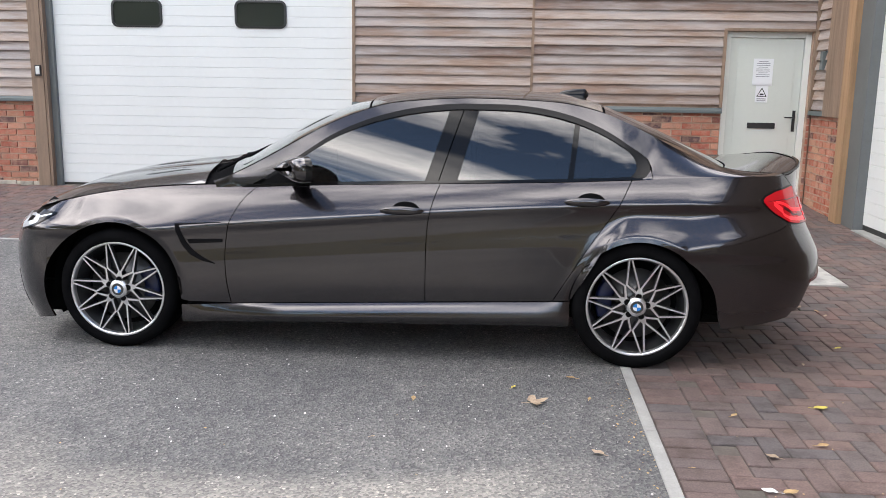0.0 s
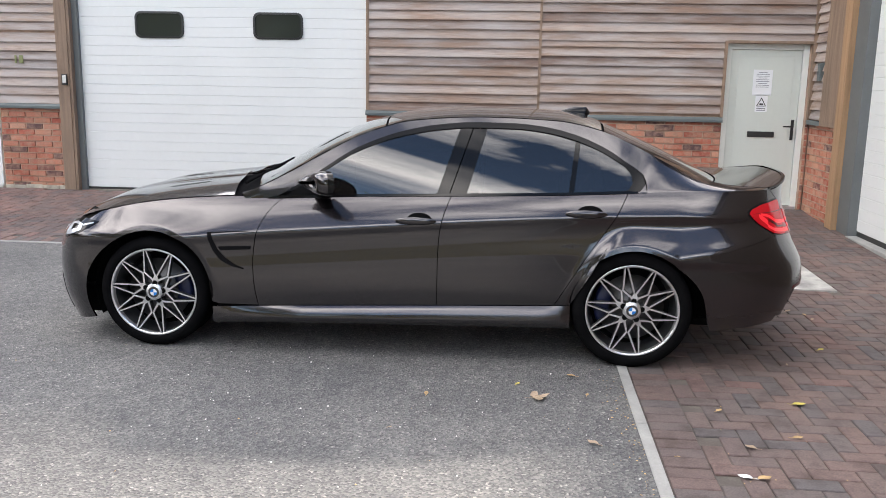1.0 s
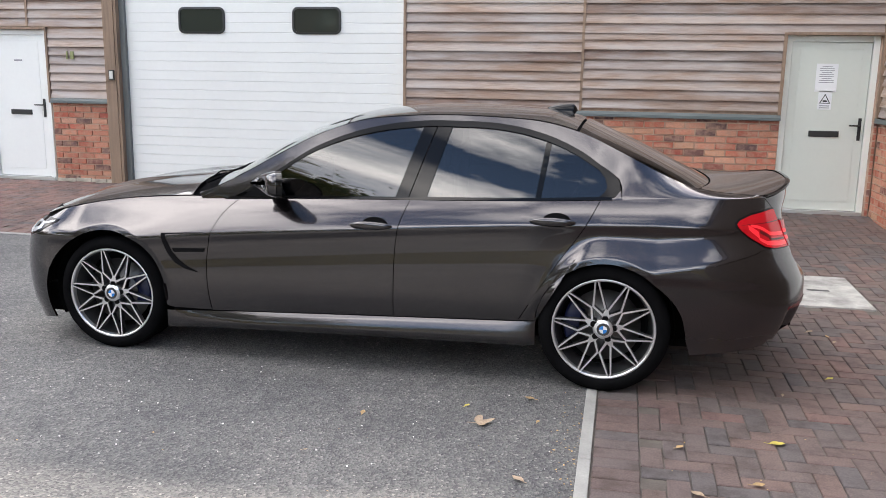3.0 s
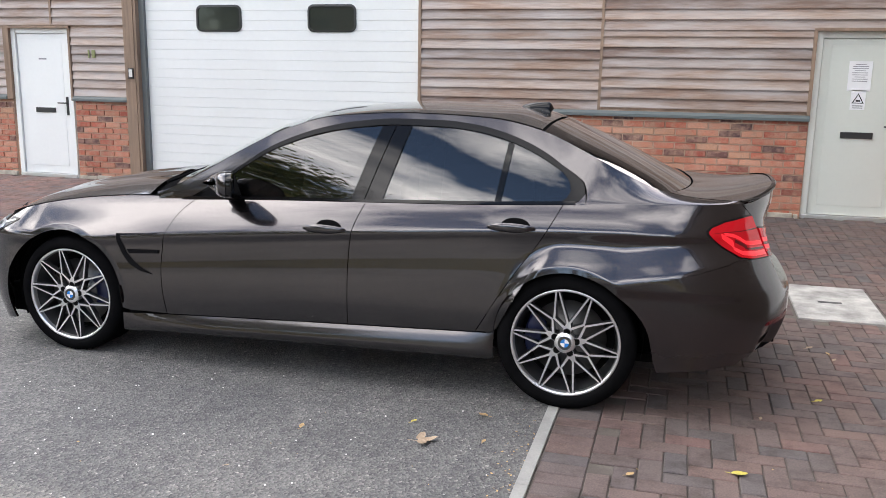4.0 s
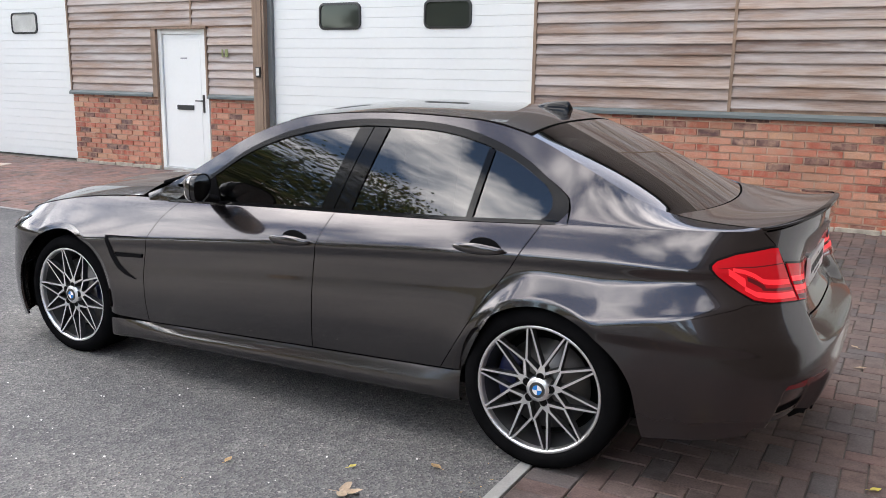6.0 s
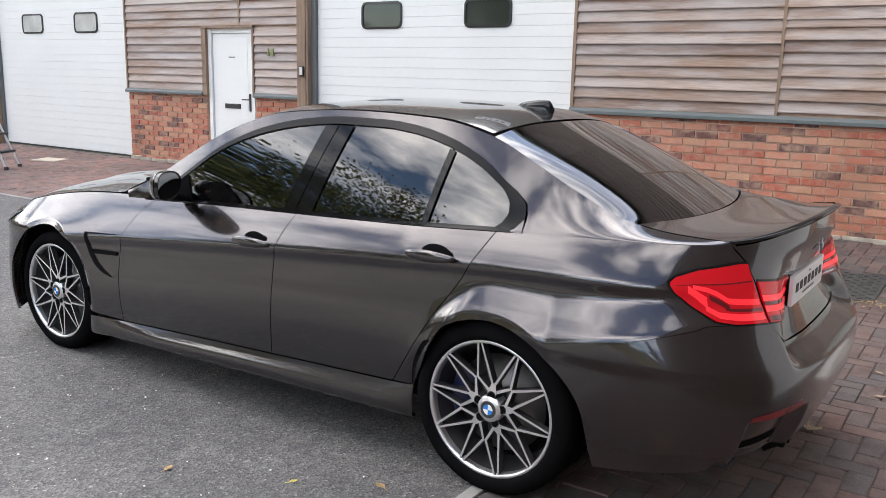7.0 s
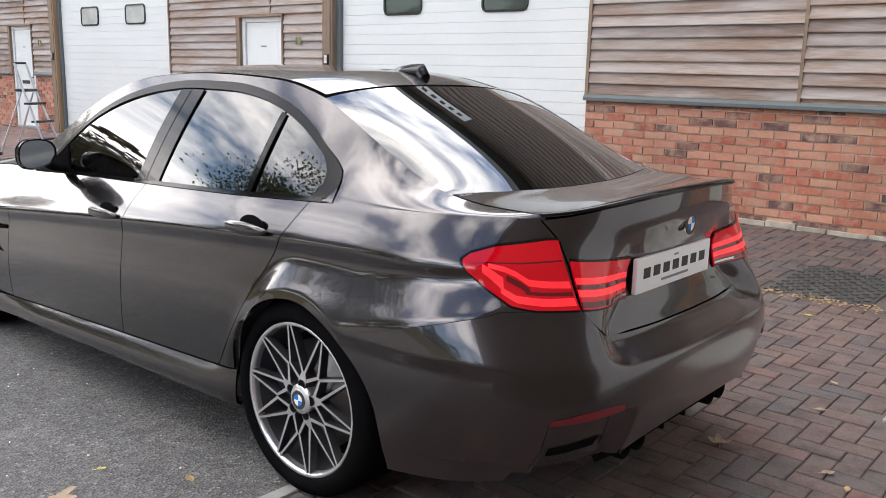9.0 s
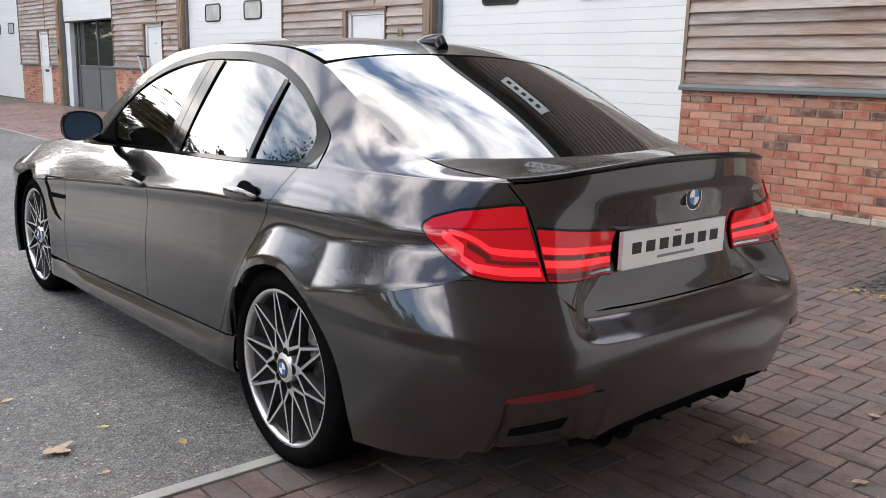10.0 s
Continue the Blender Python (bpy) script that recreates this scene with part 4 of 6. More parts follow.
for sign in (-1, 1):
    # front wing
    z_a = sill_line(0.69)
    a0 = math.degrees(math.acos(-0.35 / FRONT_R))
    low = arc(0, FRONT_R, a0, 0) + [(FRONT_R + 0.002, 0.300), (0.43, z_a + 0.006), (front_seam(z_a) - GAP, z_a + 0.004)]
    high = along(fender_z, -0.35, front_seam(0.910) - GAP, -0.002)
    left = [low[0], (-0.352, 0.6), high[0]]
    right = seam_edge(front_seam, z_a + 0.004, high[-1][1], -GAP)
    right[-1] = high[-1]
    wing = part("front_wing", flat_panel((low, high, left, right), 80, 50, body, sign), PAINT, car)
    # side vent behind the front wheel
    vent = [(0.352, 0.712), (0.362, 0.660), (0.385, 0.602), (0.430, 0.548), (0.493, 0.515), (0.566, 0.499)]
    inner = [(0.376, 0.712), (0.388, 0.664), (0.413, 0.612), (0.455, 0.566), (0.508, 0.530), (0.568, 0.503)]
    v = part("side_vent", flat_panel((vent, inner, [vent[0], inner[0]], [vent[-1], inner[-1]]), 20, 4, body, sign, 0.003, 0.004), SATIN_BLACK, wing, "black side vent")
    # Thin black strip draws the dark line of the crease above the vent
    part("vent_crease_shade", flat_panel(([(0.372, 0.705), (0.600, 0.722)], [(0.370, 0.712), (0.603, 0.725)], [(0.372, 0.705), (0.370, 0.712)], [(0.600, 0.722), (0.603, 0.725)]), 16, 3, body, sign, 0.002, 0.003), SATIN_BLACK, wing)
    part("vent_gill", flat_panel(([(0.430, 0.606), (0.606, 0.616)], [(0.418, 0.628), (0.608, 0.634)], [(0.430, 0.606), (0.418, 0.628)], [(0.606, 0.616), (0.608, 0.634)]), 16, 4, body, sign, 0.007, 0.008), SATIN_BLACK, wing, "black gill with a small badge")
    # doors
    for name, s_l, s_r, hx in (("front_door", front_seam, mid_seam, 1.572), ("rear_door", mid_seam, rear_seam, 2.530)):
        zl = sill_line(1.2 if name == "front_door" else 2.1) + 0.004
        zl0, zl1 = sill_line(s_l(0.31)) + 0.004, sill_line(s_r(0.33)) + 0.004
        x_tl, x_tr = s_l(belt_z(s_l(0.91)) - 0.004), s_r(belt_z(s_r(0.97)) - 0.004)
        low = along(sill_line, s_l(zl0) + GAP, s_r(zl1) - GAP, 0.004)
        high = along(belt_z, x_tl + GAP, x_tr - GAP, -0.004)
        left, right = seam_edge(s_l, zl0, high[0][1], GAP), seam_edge(s_r, zl1, high[-1][1], -GAP)
        left[0], left[-1], right[0], right[-1] = low[0], high[0], low[-1], high[-1]
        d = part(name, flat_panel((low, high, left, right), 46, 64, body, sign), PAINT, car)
        zh = crease(hx) + 0.024
        # Flat black ellipse on the skin paints the shade of the hand recess
        cup = bmesh.new()
        bmesh.ops.create_uvsphere(cup, u_segments=20, v_segments=10, radius=1)
        for q in cup.verts:
            q.co = Vector((hx + 0.02 + q.co.x * 0.074, sign * (side_y(hx, zh) - 0.001 + q.co.y * 0.004), zh - 0.003 + q.co.z * 0.045))
        part("handle_shade", cup, SATIN_BLACK, d, "dark ellipse for the shade in the hand recess", True)
        grip = bmesh.new()
        bmesh.ops.create_uvsphere(grip, u_segments=24, v_segments=12, radius=1)
        for q in grip.verts:
            e = abs(q.co.x)
            q.co = Vector((hx + math.copysign(e ** 0.65, q.co.x) * 0.118, sign * (side_y(hx, zh) + 0.012 + q.co.y * 0.016 + 0.012 * (1 - e * e)), zh + math.copysign(abs(q.co.z) ** 0.8, q.co.z) * 0.0235 * (1 - 0.35 * e) - 0.004))
        part("door_handle", grip, PAINT, d, "body-coloured pull handle", True)
    # sill panel
    def skirt(x, k, out=0.0):
        z = 0.172 + 0.019 * (x - 0.4) + k * (sill_line(x) - 0.172 - 0.019 * (x - 0.4))
        base = side_y(x, sill_line(x))
        bulge = np.interp(k, [0, 0.08, 0.22, 0.40, 0.62, 0.85, 1.0], [-0.040, 0.012, 0.024, 0.026, 0.021, 0.010, 0.0])
        return x, base + float(bulge) * min(1, (2.47 - x) / 0.25 + 0.35) * min(1, (x - 0.376) / 0.6 + 0.12) + out, z
    part("sill_panel", flat_panel(([(0.378, 0), (2.462, 0)], [(0.376, 0.985), (2.462, 0.985)], [(0.378, 0), (0.376, 0.985)], [(2.462, 0), (2.462, 0.985)]), 60, 16, skirt, sign), PAINT, car)
    # rear quarter
    bt = bumper_top()
    z_q = sill_line(2.37) + 0.004
    low = [(rear_seam(z_q) + GAP, z_q), (REAR_X - REAR_R - 0.002, sill_line(2.46) + 0.004)] + arc(REAR_X, REAR_R, 178, SEAM_TURN, 26) + bt[1:]
    low += [p for p in split_edge(0.004, 0.775, 0.776, 1)][:1]
    x_t = rear_seam(belt_z(2.76)) + GAP
    s_split = s_at(0.615, 1.020, 1)
    high = [(x_t + (s_split - x_t) * k / 24, belt_z(min(outline(x_t + (s_split - x_t) * k / 24, 1.02)[0], 3.7))) for k in range(25)]
    left = seam_edge(rear_seam, z_q, high[0][1], GAP)
    right = split_edge(0.0018, 0.776, 1.020)
    left[0], left[-1], right[0], right[-1] = low[0], high[0], low[-1], high[-1]
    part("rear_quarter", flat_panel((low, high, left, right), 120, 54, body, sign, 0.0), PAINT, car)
    # roof rail with front and rear pillars
    ring = along(dlo_edge, 0.77, 2.74, 0.001, 50) + [(2.803, 1.130), (2.850, 1.094), (2.868, 1.052), (2.870, 1.006)]
    low = [(0.54, belt_z(0.54) + 0.002), (0.72, belt_z(0.72) + 0.004)] + ring + along(belt_z, 2.868, 3.585, -0.003, 20)
    high = along(rail_z, 0.52, 3.585, -0.001, 64)
    part("roof_rail", flat_panel((low, high, [low[0], high[0]], [low[-1], high[-1]]), 170, 15, cabin, sign, 0.0, 0.006), PAINT, car)
    foot_low, foot_high = along(belt_z, 2.795, 2.868, -0.003, 6), [(2.800, 0.994), (2.832, 1.003), (2.850, 1.024), (2.862, 1.040)]
    part("pillar_foot", flat_panel((foot_low, foot_high, [foot_low[0], foot_high[0]], [foot_low[-1], foot_high[-1]]), 10, 6, cabin, sign, 0.003, 0.006), PAINT, car)
    # window surround and glass
    tp = along(dlo_edge, 0.79, 2.74, 0.0, 50) + [(2.803, 1.128), (2.848, 1.090), (2.861, 1.050), (2.848, 1.016), (2.806, 0.996)]
    tq = along(dlo_top, 0.83, 2.70, -0.010, 50) + [(2.745, 1.138), (2.782, 1.095), (2.792, 1.055), (2.778, 1.022), (2.744, 0.998)]
    part("window_trim", flat_panel((tq, tp, [tq[0], tp[0]], [tq[-1], tp[-1]]), 120, 4, cabin, sign, 0.001, 0.01), TRIM_BLACK, car, "black window surround")
    bp, bq = along(belt_z, 0.68, 2.822, -0.003, 40), along(belt_z, 0.72, 2.816, 0.012, 40)
    part("belt_trim", flat_panel((bp, bq, [bp[0], bq[0]], [bp[-1], bq[-1]]), 70, 3, cabin, sign, 0.004, 0.01), GLOSS_BLACK, car, "gloss black belt strip")

    def strip(name, a, b, c, d, out):
        """A slanted upright between the bottom pair a, b and the top pair c, d of x."""
        za, zc_ = belt_z(a) + 0.010, dlo_top(c) - 0.016
        part(name, flat_panel(([(a, za), (b, za)], [(c, zc_), (d, dlo_top(d) - 0.016)], [(a, za), (c, zc_)], [(b, za), (d, dlo_top(d) - 0.016)]), 4, 14, cabin, sign, out, 0.008), GLOSS_BLACK, car, "gloss black pillar cover")
    strip("pillar_cover", 1.682, 1.752, 1.800, 1.872, 0.001)
    strip("pillar_cover", 1.758, 1.852, 1.878, 1.956, 0.001)
    strip("window_divider", 2.432, 2.460, 2.466, 2.494, 0.000)
    part("mirror_base", flat_panel(([(0.78, belt_z(0.78) + 0.010), (1.05, belt_z(1.05) + 0.010)], [(0.83, 0.948), (0.99, 1.050)], [(0.78, belt_z(0.78) + 0.010), (0.83, 0.948)], [(1.05, belt_z(1.05) + 0.010), (0.99, 1.050)]), 8, 8, cabin, sign, -0.001, 0.006), SATIN_BLACK, car)

    def glass(a, b, tops):
        lo = along(belt_z, a, b, 0.008, 14)
        hi = [(t, dlo_top(t) - 0.006) for t in np.linspace(tops[0], tops[1], 15)]
        return flat_panel((lo, hi, [lo[0], hi[0]], [lo[-1], hi[-1]]), 30, 18, pane_skin, sign, 0.0, 0.004)
    part("side_window", glass(0.88, 1.692, (0.94, 1.810)), SIDE_GLASS, car, "dark tinted side glass", False)
    part("side_window", glass(1.845, 2.440, (1.950, 2.474)), SIDE_GLASS, car, "dark tinted side glass", False)
    lo, hi = along(belt_z, 2.452, 2.755, 0.008, 10), [(t, dlo_top(t) - 0.010) for t in np.linspace(2.486, 2.735, 11)]
    bend = [lo[-1], (2.786, 1.022), (2.800, 1.055), (2.792, 1.092), hi[-1]]
    part("quarter_window", flat_panel((lo, hi, [lo[0], hi[0]], bend), 24, 18, pane_skin, sign, 0.0, 0.004), SIDE_GLASS, car, "dark tinted side glass")
    # rear lamps
    zt_, zb_ = 0.962, 0.780
    tip = (s_at(3.432, 0.905, 0), 0.905)
    lt = [tip, (s_at(3.445, 0.92, 0), 0.921), (s_at(3.50, 0.942, 0), 0.943), (s_at(3.60, 0.960, 0), 0.962), (s_at(0.593, zt_, 1), zt_)]
    lb = [(tip[0] + 0.001, 0.895), (s_at(3.452, 0.872, 0), 0.872), (s_at(3.50, 0.836, 0), 0.836), (s_at(3.58, 0.79, 0), 0.792), (s_at(0.70, zb_, 1), zb_), (s_at(0.592, 0.775, 1), 0.776)]
    rb, rt = [(p[0] + (-0.008 if i == 0 else 0), p[1] - (0.002 if i == 0 else 0.007)) for i, p in enumerate(lb)], [(p[0] + (-0.008 if i == 0 else 0), p[1] + (0.002 if i == 0 else 0.007)) for i, p in enumerate(lt)]
    part("lamp_rim", flat_panel((rb, rt, [rb[0], rt[0]], [rb[-1], rt[-1]]), 30, 6, body, sign, 0.003, 0.01), GLOSS_BLACK, car, "thin black lamp seal")
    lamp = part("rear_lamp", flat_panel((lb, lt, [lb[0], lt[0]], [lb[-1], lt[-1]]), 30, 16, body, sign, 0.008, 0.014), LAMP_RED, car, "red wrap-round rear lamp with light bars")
    gi = coons(lb, lt, [lb[0], lt[0]], [lb[-1], lt[-1]], 31, 21)

    def on_lamp(u, v):
        i, j = u * 30, v * 20
        i0, j0 = min(int(i), 29), min(int(j), 19)
        fi, fj = i - i0, j - j0
        q = (1 - fi) * (1 - fj) * gi[j0, i0] + fi * (1 - fj) * gi[j0, i0 + 1] + (1 - fi) * fj * gi[j0 + 1, i0] + fi * fj * gi[j0 + 1, i0 + 1]
        return float(q[0]), float(q[1])

    def lamp_bar(path, w0, w1, out, mat):
        lo = [on_lamp(u, v - w0 / 2) for u, v in path]
        hi = [on_lamp(u, v + w1 / 2) for u, v in path]
        part("light_bar", flat_panel((lo, hi, [lo[0], hi[0]], [lo[-1], hi[-1]]), 22, 3, body, sign, out, 0.002), mat, lamp)
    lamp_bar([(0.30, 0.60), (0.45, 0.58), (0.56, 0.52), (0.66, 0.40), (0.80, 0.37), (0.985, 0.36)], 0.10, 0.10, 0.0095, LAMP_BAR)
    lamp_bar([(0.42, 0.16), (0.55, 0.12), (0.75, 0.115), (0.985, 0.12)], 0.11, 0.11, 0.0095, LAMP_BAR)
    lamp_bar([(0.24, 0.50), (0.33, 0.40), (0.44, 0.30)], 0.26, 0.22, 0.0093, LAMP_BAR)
    lamp_bar([(0.47, 0.43), (0.58, 0.36), (0.66, 0.27)], 0.11, 0.10, 0.0097, LAMP_DEEP)
    lamp_bar([(0.62, 0.25), (0.75, 0.24), (0.985, 0.235)], 0.06, 0.04, 0.0092, LAMP_DEEP)
    lamp_bar([(0.10, 0.52), (0.30, 0.66), (0.6, 0.70), (0.985, 0.71)], 0.025, 0.025, 0.0092, LAMP_DEEP)
    it = [(s_at(0.5815, 0.90, 1), 0.905), (s_at(0.47, 0.89, 1), 0.893), (s_at(0.315, 0.872, 1), 0.876)]
    ib = [(s_at(0.5835, 0.775, 1), 0.776), (s_at(0.44, 0.765, 1), 0.766), (s_at(0.333, 0.757, 1), 0.760)]
    rb, rt = [(p[0] + (0.006 if i == 2 else 0), p[1] - 0.006) for i, p in enumerate(ib)], [(p[0] + (0.006 if i == 2 else 0), p[1] + 0.006) for i, p in enumerate(it)]
    part("lamp_rim", flat_panel((rb, rt, [rb[0], rt[0]], [rb[-1], rt[-1]]), 16, 6, lid_skin, sign, 0.003, 0.01), GLOSS_BLACK, car, "thin black lamp seal")
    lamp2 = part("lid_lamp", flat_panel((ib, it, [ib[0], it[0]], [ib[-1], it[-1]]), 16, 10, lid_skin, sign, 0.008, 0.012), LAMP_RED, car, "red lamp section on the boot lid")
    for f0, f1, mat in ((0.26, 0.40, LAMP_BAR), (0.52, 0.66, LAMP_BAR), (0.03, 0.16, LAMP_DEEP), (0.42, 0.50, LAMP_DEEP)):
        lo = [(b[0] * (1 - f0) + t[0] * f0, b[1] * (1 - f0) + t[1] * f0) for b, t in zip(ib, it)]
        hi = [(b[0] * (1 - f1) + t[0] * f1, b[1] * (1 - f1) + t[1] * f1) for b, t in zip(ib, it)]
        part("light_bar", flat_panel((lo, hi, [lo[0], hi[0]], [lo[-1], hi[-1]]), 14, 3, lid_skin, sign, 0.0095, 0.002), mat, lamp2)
    lo, hi = [[(b[0] * (1 - f) + t[0] * f, b[1] * (1 - f) + t[1] * f) for b, t in list(zip(ib, it))[1:]] for f in (0.055, 0.115)]
    part("reversing_light", flat_panel((lo, hi, [lo[0], hi[0]], [lo[-1], hi[-1]]), 8, 3, lid_skin, sign, 0.0100, 0.002), HEAD_GLASS, lamp2, "pale reversing light strip")
    # headlamp
    def nose(x, z):
        return s_at(x, z, 0, False), z

    def lamp_piece(name, lo, hi, out, mat, parent, label=""):
        return part(name, flat_panel((lo, hi, [lo[0], hi[0]], [lo[-1], hi[-1]]), 14, 8, body, sign, out, 0.006), mat, parent, label)
    head = lamp_piece("headlamp", [nose(-0.57, 0.632), nose(-0.46, 0.668), nose(-0.335, 0.737)], [nose(-0.56, 0.724), nose(-0.45, 0.752), nose(-0.332, 0.744)], 0.004, GLOSS_BLACK, car, "swept headlamp with bright running lights")
    lamp_piece("running_light", [nose(-0.562, 0.645), nose(-0.50, 0.664), nose(-0.44, 0.690)], [nose(-0.556, 0.715), nose(-0.49, 0.730), nose(-0.435, 0.722)], 0.006, HEAD_GLASS, head, "white running light")
    lamp_piece("lens", [nose(-0.520, 0.685), nose(-0.47, 0.698)], [nose(-0.520, 0.715), nose(-0.47, 0.716)], 0.0075, GLOSS_BLACK, head)
    lamp_piece("side_strip", [nose(-0.43, 0.712), nose(-0.36, 0.732)], [nose(-0.43, 0.722), nose(-0.36, 0.738)], 0.006, HEAD_GLASS, head)
    # mirror: painted cap in front, black shell and glass behind, black foot on the door
    def mirror_shape(x0, x1, grow):
        """A lofted housing from x0 back to x1; its sections are rounded and lean outwards."""
        bm = bmesh.new()
        rows = []
        for i in range(15):
            t = i / 14
            x = x0 + (x1 - x0) * t
            f = (x - 0.955) / 0.135
            size = max(1 - (1 - min(max(f, 0), 1)) ** 2.4, 0.004) ** 0.5
            cy, cz = 0.888 + 0.012 * f, 1.016 + 0.004 * f
            row = []
            for k in range(29):
                a = 2 * math.pi * k / 28
                e = 0.78
                u = math.copysign(abs(math.cos(a)) ** e, math.cos(a)) * 0.110
                v = math.copysign(abs(math.sin(a)) ** e, math.sin(a)) * (0.068 + 0.07 * u)
                row.append((x + 0.46 * (u - 0.02), sign * (cy + u * size * grow), cz + v * size * grow))
            rows.append(row)
        skin(bm, np.array(rows), 0, (1.05, sign * 0.91, 1.016))
        return bm, rows
    cap_bm, _ = mirror_shape(0.956, 1.060, 1.0)
    mirror = part("door_mirror", cap_bm, PAINT, car, "wing mirror with body-coloured cap and black foot")
    shell_bm, rows = mirror_shape(1.030, 1.094, 0.975)
    ring = [shell_bm.verts.new(p) for p in rows[-1][:-1]]
    mid_ = Vector((0, 0, 0))
    for p in rows[-1][:-1]:
        mid_ += Vector(p) / 28
    back_ = [shell_bm.verts.new(mid_ + (Vector(p) - mid_) * 0.90 + Vector((-0.006, 0, 0))) for p in rows[-1][:-1]]
    for k in range(28):
        shell_bm.faces.new((ring[k], ring[(k + 1) % 28], back_[(k + 1) % 28], back_[k]))
    part("mirror_shell", shell_bm, GLOSS_BLACK, mirror, "gloss black mirror shell")
    gl = bmesh.new()
    gl.faces.new([gl.verts.new(mid_ + (Vector(p) - mid_) * 0.90 + Vector((-0.004, 0, 0))) for p in rows[-1][:-1]])
    part("mirror_glass", gl, MIRROR_GLASS, mirror, "mirror glass")
    foot = bmesh.new()
    f_rows = []
    for t in np.linspace(0, 1, 9):
        yy, zz = 0.755 + 0.095 * t, 0.945 + 0.034 * t * t
        f_rows.append([(1.000 + 0.012 * t + 0.050 * math.cos(2 * math.pi * k / 16) * (1 - 0.25 * t), sign * yy, zz + 0.020 * math.sin(2 * math.pi * k / 16)) for k in range(17)])
    skin(foot, np.array(f_rows), 0, (1.0, sign * 0.82, 0.95))
    part("mirror_foot", foot, SATIN_BLACK, mirror, "black mirror foot")
    # wheel-arch liners
    for cx, r in ((0, FRONT_R), (REAR_X, REAR_R)):
        bm = bmesh.new()
        rings = [[bm.verts.new((x, sign * yy, z)) for x, z in (arc(cx, r + 0.012, 205, -25, 26) if cx == 0 else arc(cx, r + 0.012, 188, -12, 26))] for yy in (0.79, 0.50)]
        for a, b in zip(zip(rings[0], rings[0][1:]), zip(rings[1], rings[1][1:])):
            bm.faces.new((a[0], a[1], b[1], b[0]))
        bm.faces.new(rings[1])
        part("arch_liner", bm, SHELL_BLACK, car)

# bumpers and boot lid span the whole car, both halves in one mesh
def bumper_skin(s, z, out=0.0):
    """The rear bumper: hollowed below each reflector and undercut towards the diffuser."""
    x, y = outline(s, z)
    edge = 0.478 + 0.05 * (0.733 - y)
    inside = fade(-y, -0.500, -0.455) * fade(y, 0.720, 0.742) * fade(z, edge - 0.022, edge) if s > CAP_R + 0.2 else 0.0
    ledge = -0.078 * fade(-z, -0.662, -0.600) * fade(y, 0.46, 0.57)
    return body(s, z, out - 0.048 * inside + ledge)


def both(edges, nu, nv, out=0.0, depth=0.012, lift=body):
    g = coons(*edges, nu, nv)
    pts = np.zeros((nv, 2 * nu - 1, 3))
    for j in range(nv):
        for i in range(nu):
            x, y, z = lift(g[j, i, 0], g[j, i, 1], out)
            pts[j, i] = (x, -y, z)
            pts[j, 2 * nu - 2 - i] = (x, y, z)
        pts[j, nu - 1, 1] = 0
    return skin(bmesh.new(), pts, depth)


END = CAP_R + 1
bt = bumper_top()
lid_low = [p for p in split_edge(0.0, 0.775, 0.675, 12)]
b_top = [(p[0], p[1] - 0.005) for p in bt] + lid_low + [(s_at(0.40, 0.667, 1), 0.6675), (s_at(0.2, 0.665, 1), 0.6655), (END, 0.6645)]
b_low = [(3.2, 0.240), (s_at(3.30, 0.25, 0), 0.247), (s_at(3.45, 0.265, 0), 0.264), (s_at(3.60, 0.29, 0), 0.290), (s_at(0.775, 0.33, 1), 0.322), (s_at(0.70, 0.31, 1), 0.312), (s_at(0.58, 0.31, 1), 0.310), (s_at(0.47, 0.32, 1), 0.322), (s_at(0.38, 0.35, 1), 0.350), (s_at(0.25, 0.365, 1), 0.366), (END, 0.370)]
a_list = [(REAR_X + REAR_R + 0.030, 0.240), (REAR_X + REAR_R + 0.012, 0.30)] + arc(REAR_X, REAR_R, 8, SEAM_TURN, 10)
b_low[0] = a_list[0]
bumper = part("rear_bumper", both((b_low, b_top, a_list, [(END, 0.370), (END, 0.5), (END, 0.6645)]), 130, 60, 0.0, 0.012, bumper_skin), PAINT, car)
lid_top = [(s_at(abs(q[1]), q[2] - 0.016, 1) if abs(q[1]) > 0.003 else END, q[2] - 0.016) for q in (deck_edge(0.994 - 0.994 * i / 20) for i in range(21))]
lid_bot = [(s_at(0.471, 0.668, 1), 0.668), (s_at(0.36, 0.672, 1), 0.672), (s_at(0.2, 0.67, 1), 0.669), (END, 0.668)]
lid_left = split_edge(-0.0022, 0.680, lid_top[0][1])
lid_left[0], lid_left[-1] = lid_bot[0], lid_top[0]
lid = part("boot_lid", both((lid_bot, lid_top, lid_left, [(END, 0.668), (END, 0.85), lid_top[-1]]), 56, 44, 0.0, 0.012, lid_skin), PAINT, car)
deck = np.zeros((22, 61, 3))
for j in range(61):
    k = -0.994 + 1.988 * j / 60
    x0, x1 = 3.258 + 0.10 * (1 - k * k), deck_edge(k)[0]
    for i in range(22):
        deck[i, j] = top(x0 + (x1 - x0) * i / 21, k)
part("lid_top", skin(bmesh.new(), deck, 0.01), PAINT, lid)
f_low = [(s_at(0.0, 0.15, 1, False), 0.150), (s_at(0.5, 0.14, 1, False), 0.145), (s_at(-0.50, 0.14, 0, False), 0.140), (-0.37, 0.145)]
f_arc = arc(0, FRONT_R, 206, math.degrees(math.acos(-0.351 / FRONT_R)), 10)
f_low[-1] = f_arc[0]
f_low[0] = (CAP_F - 1, 0.150)
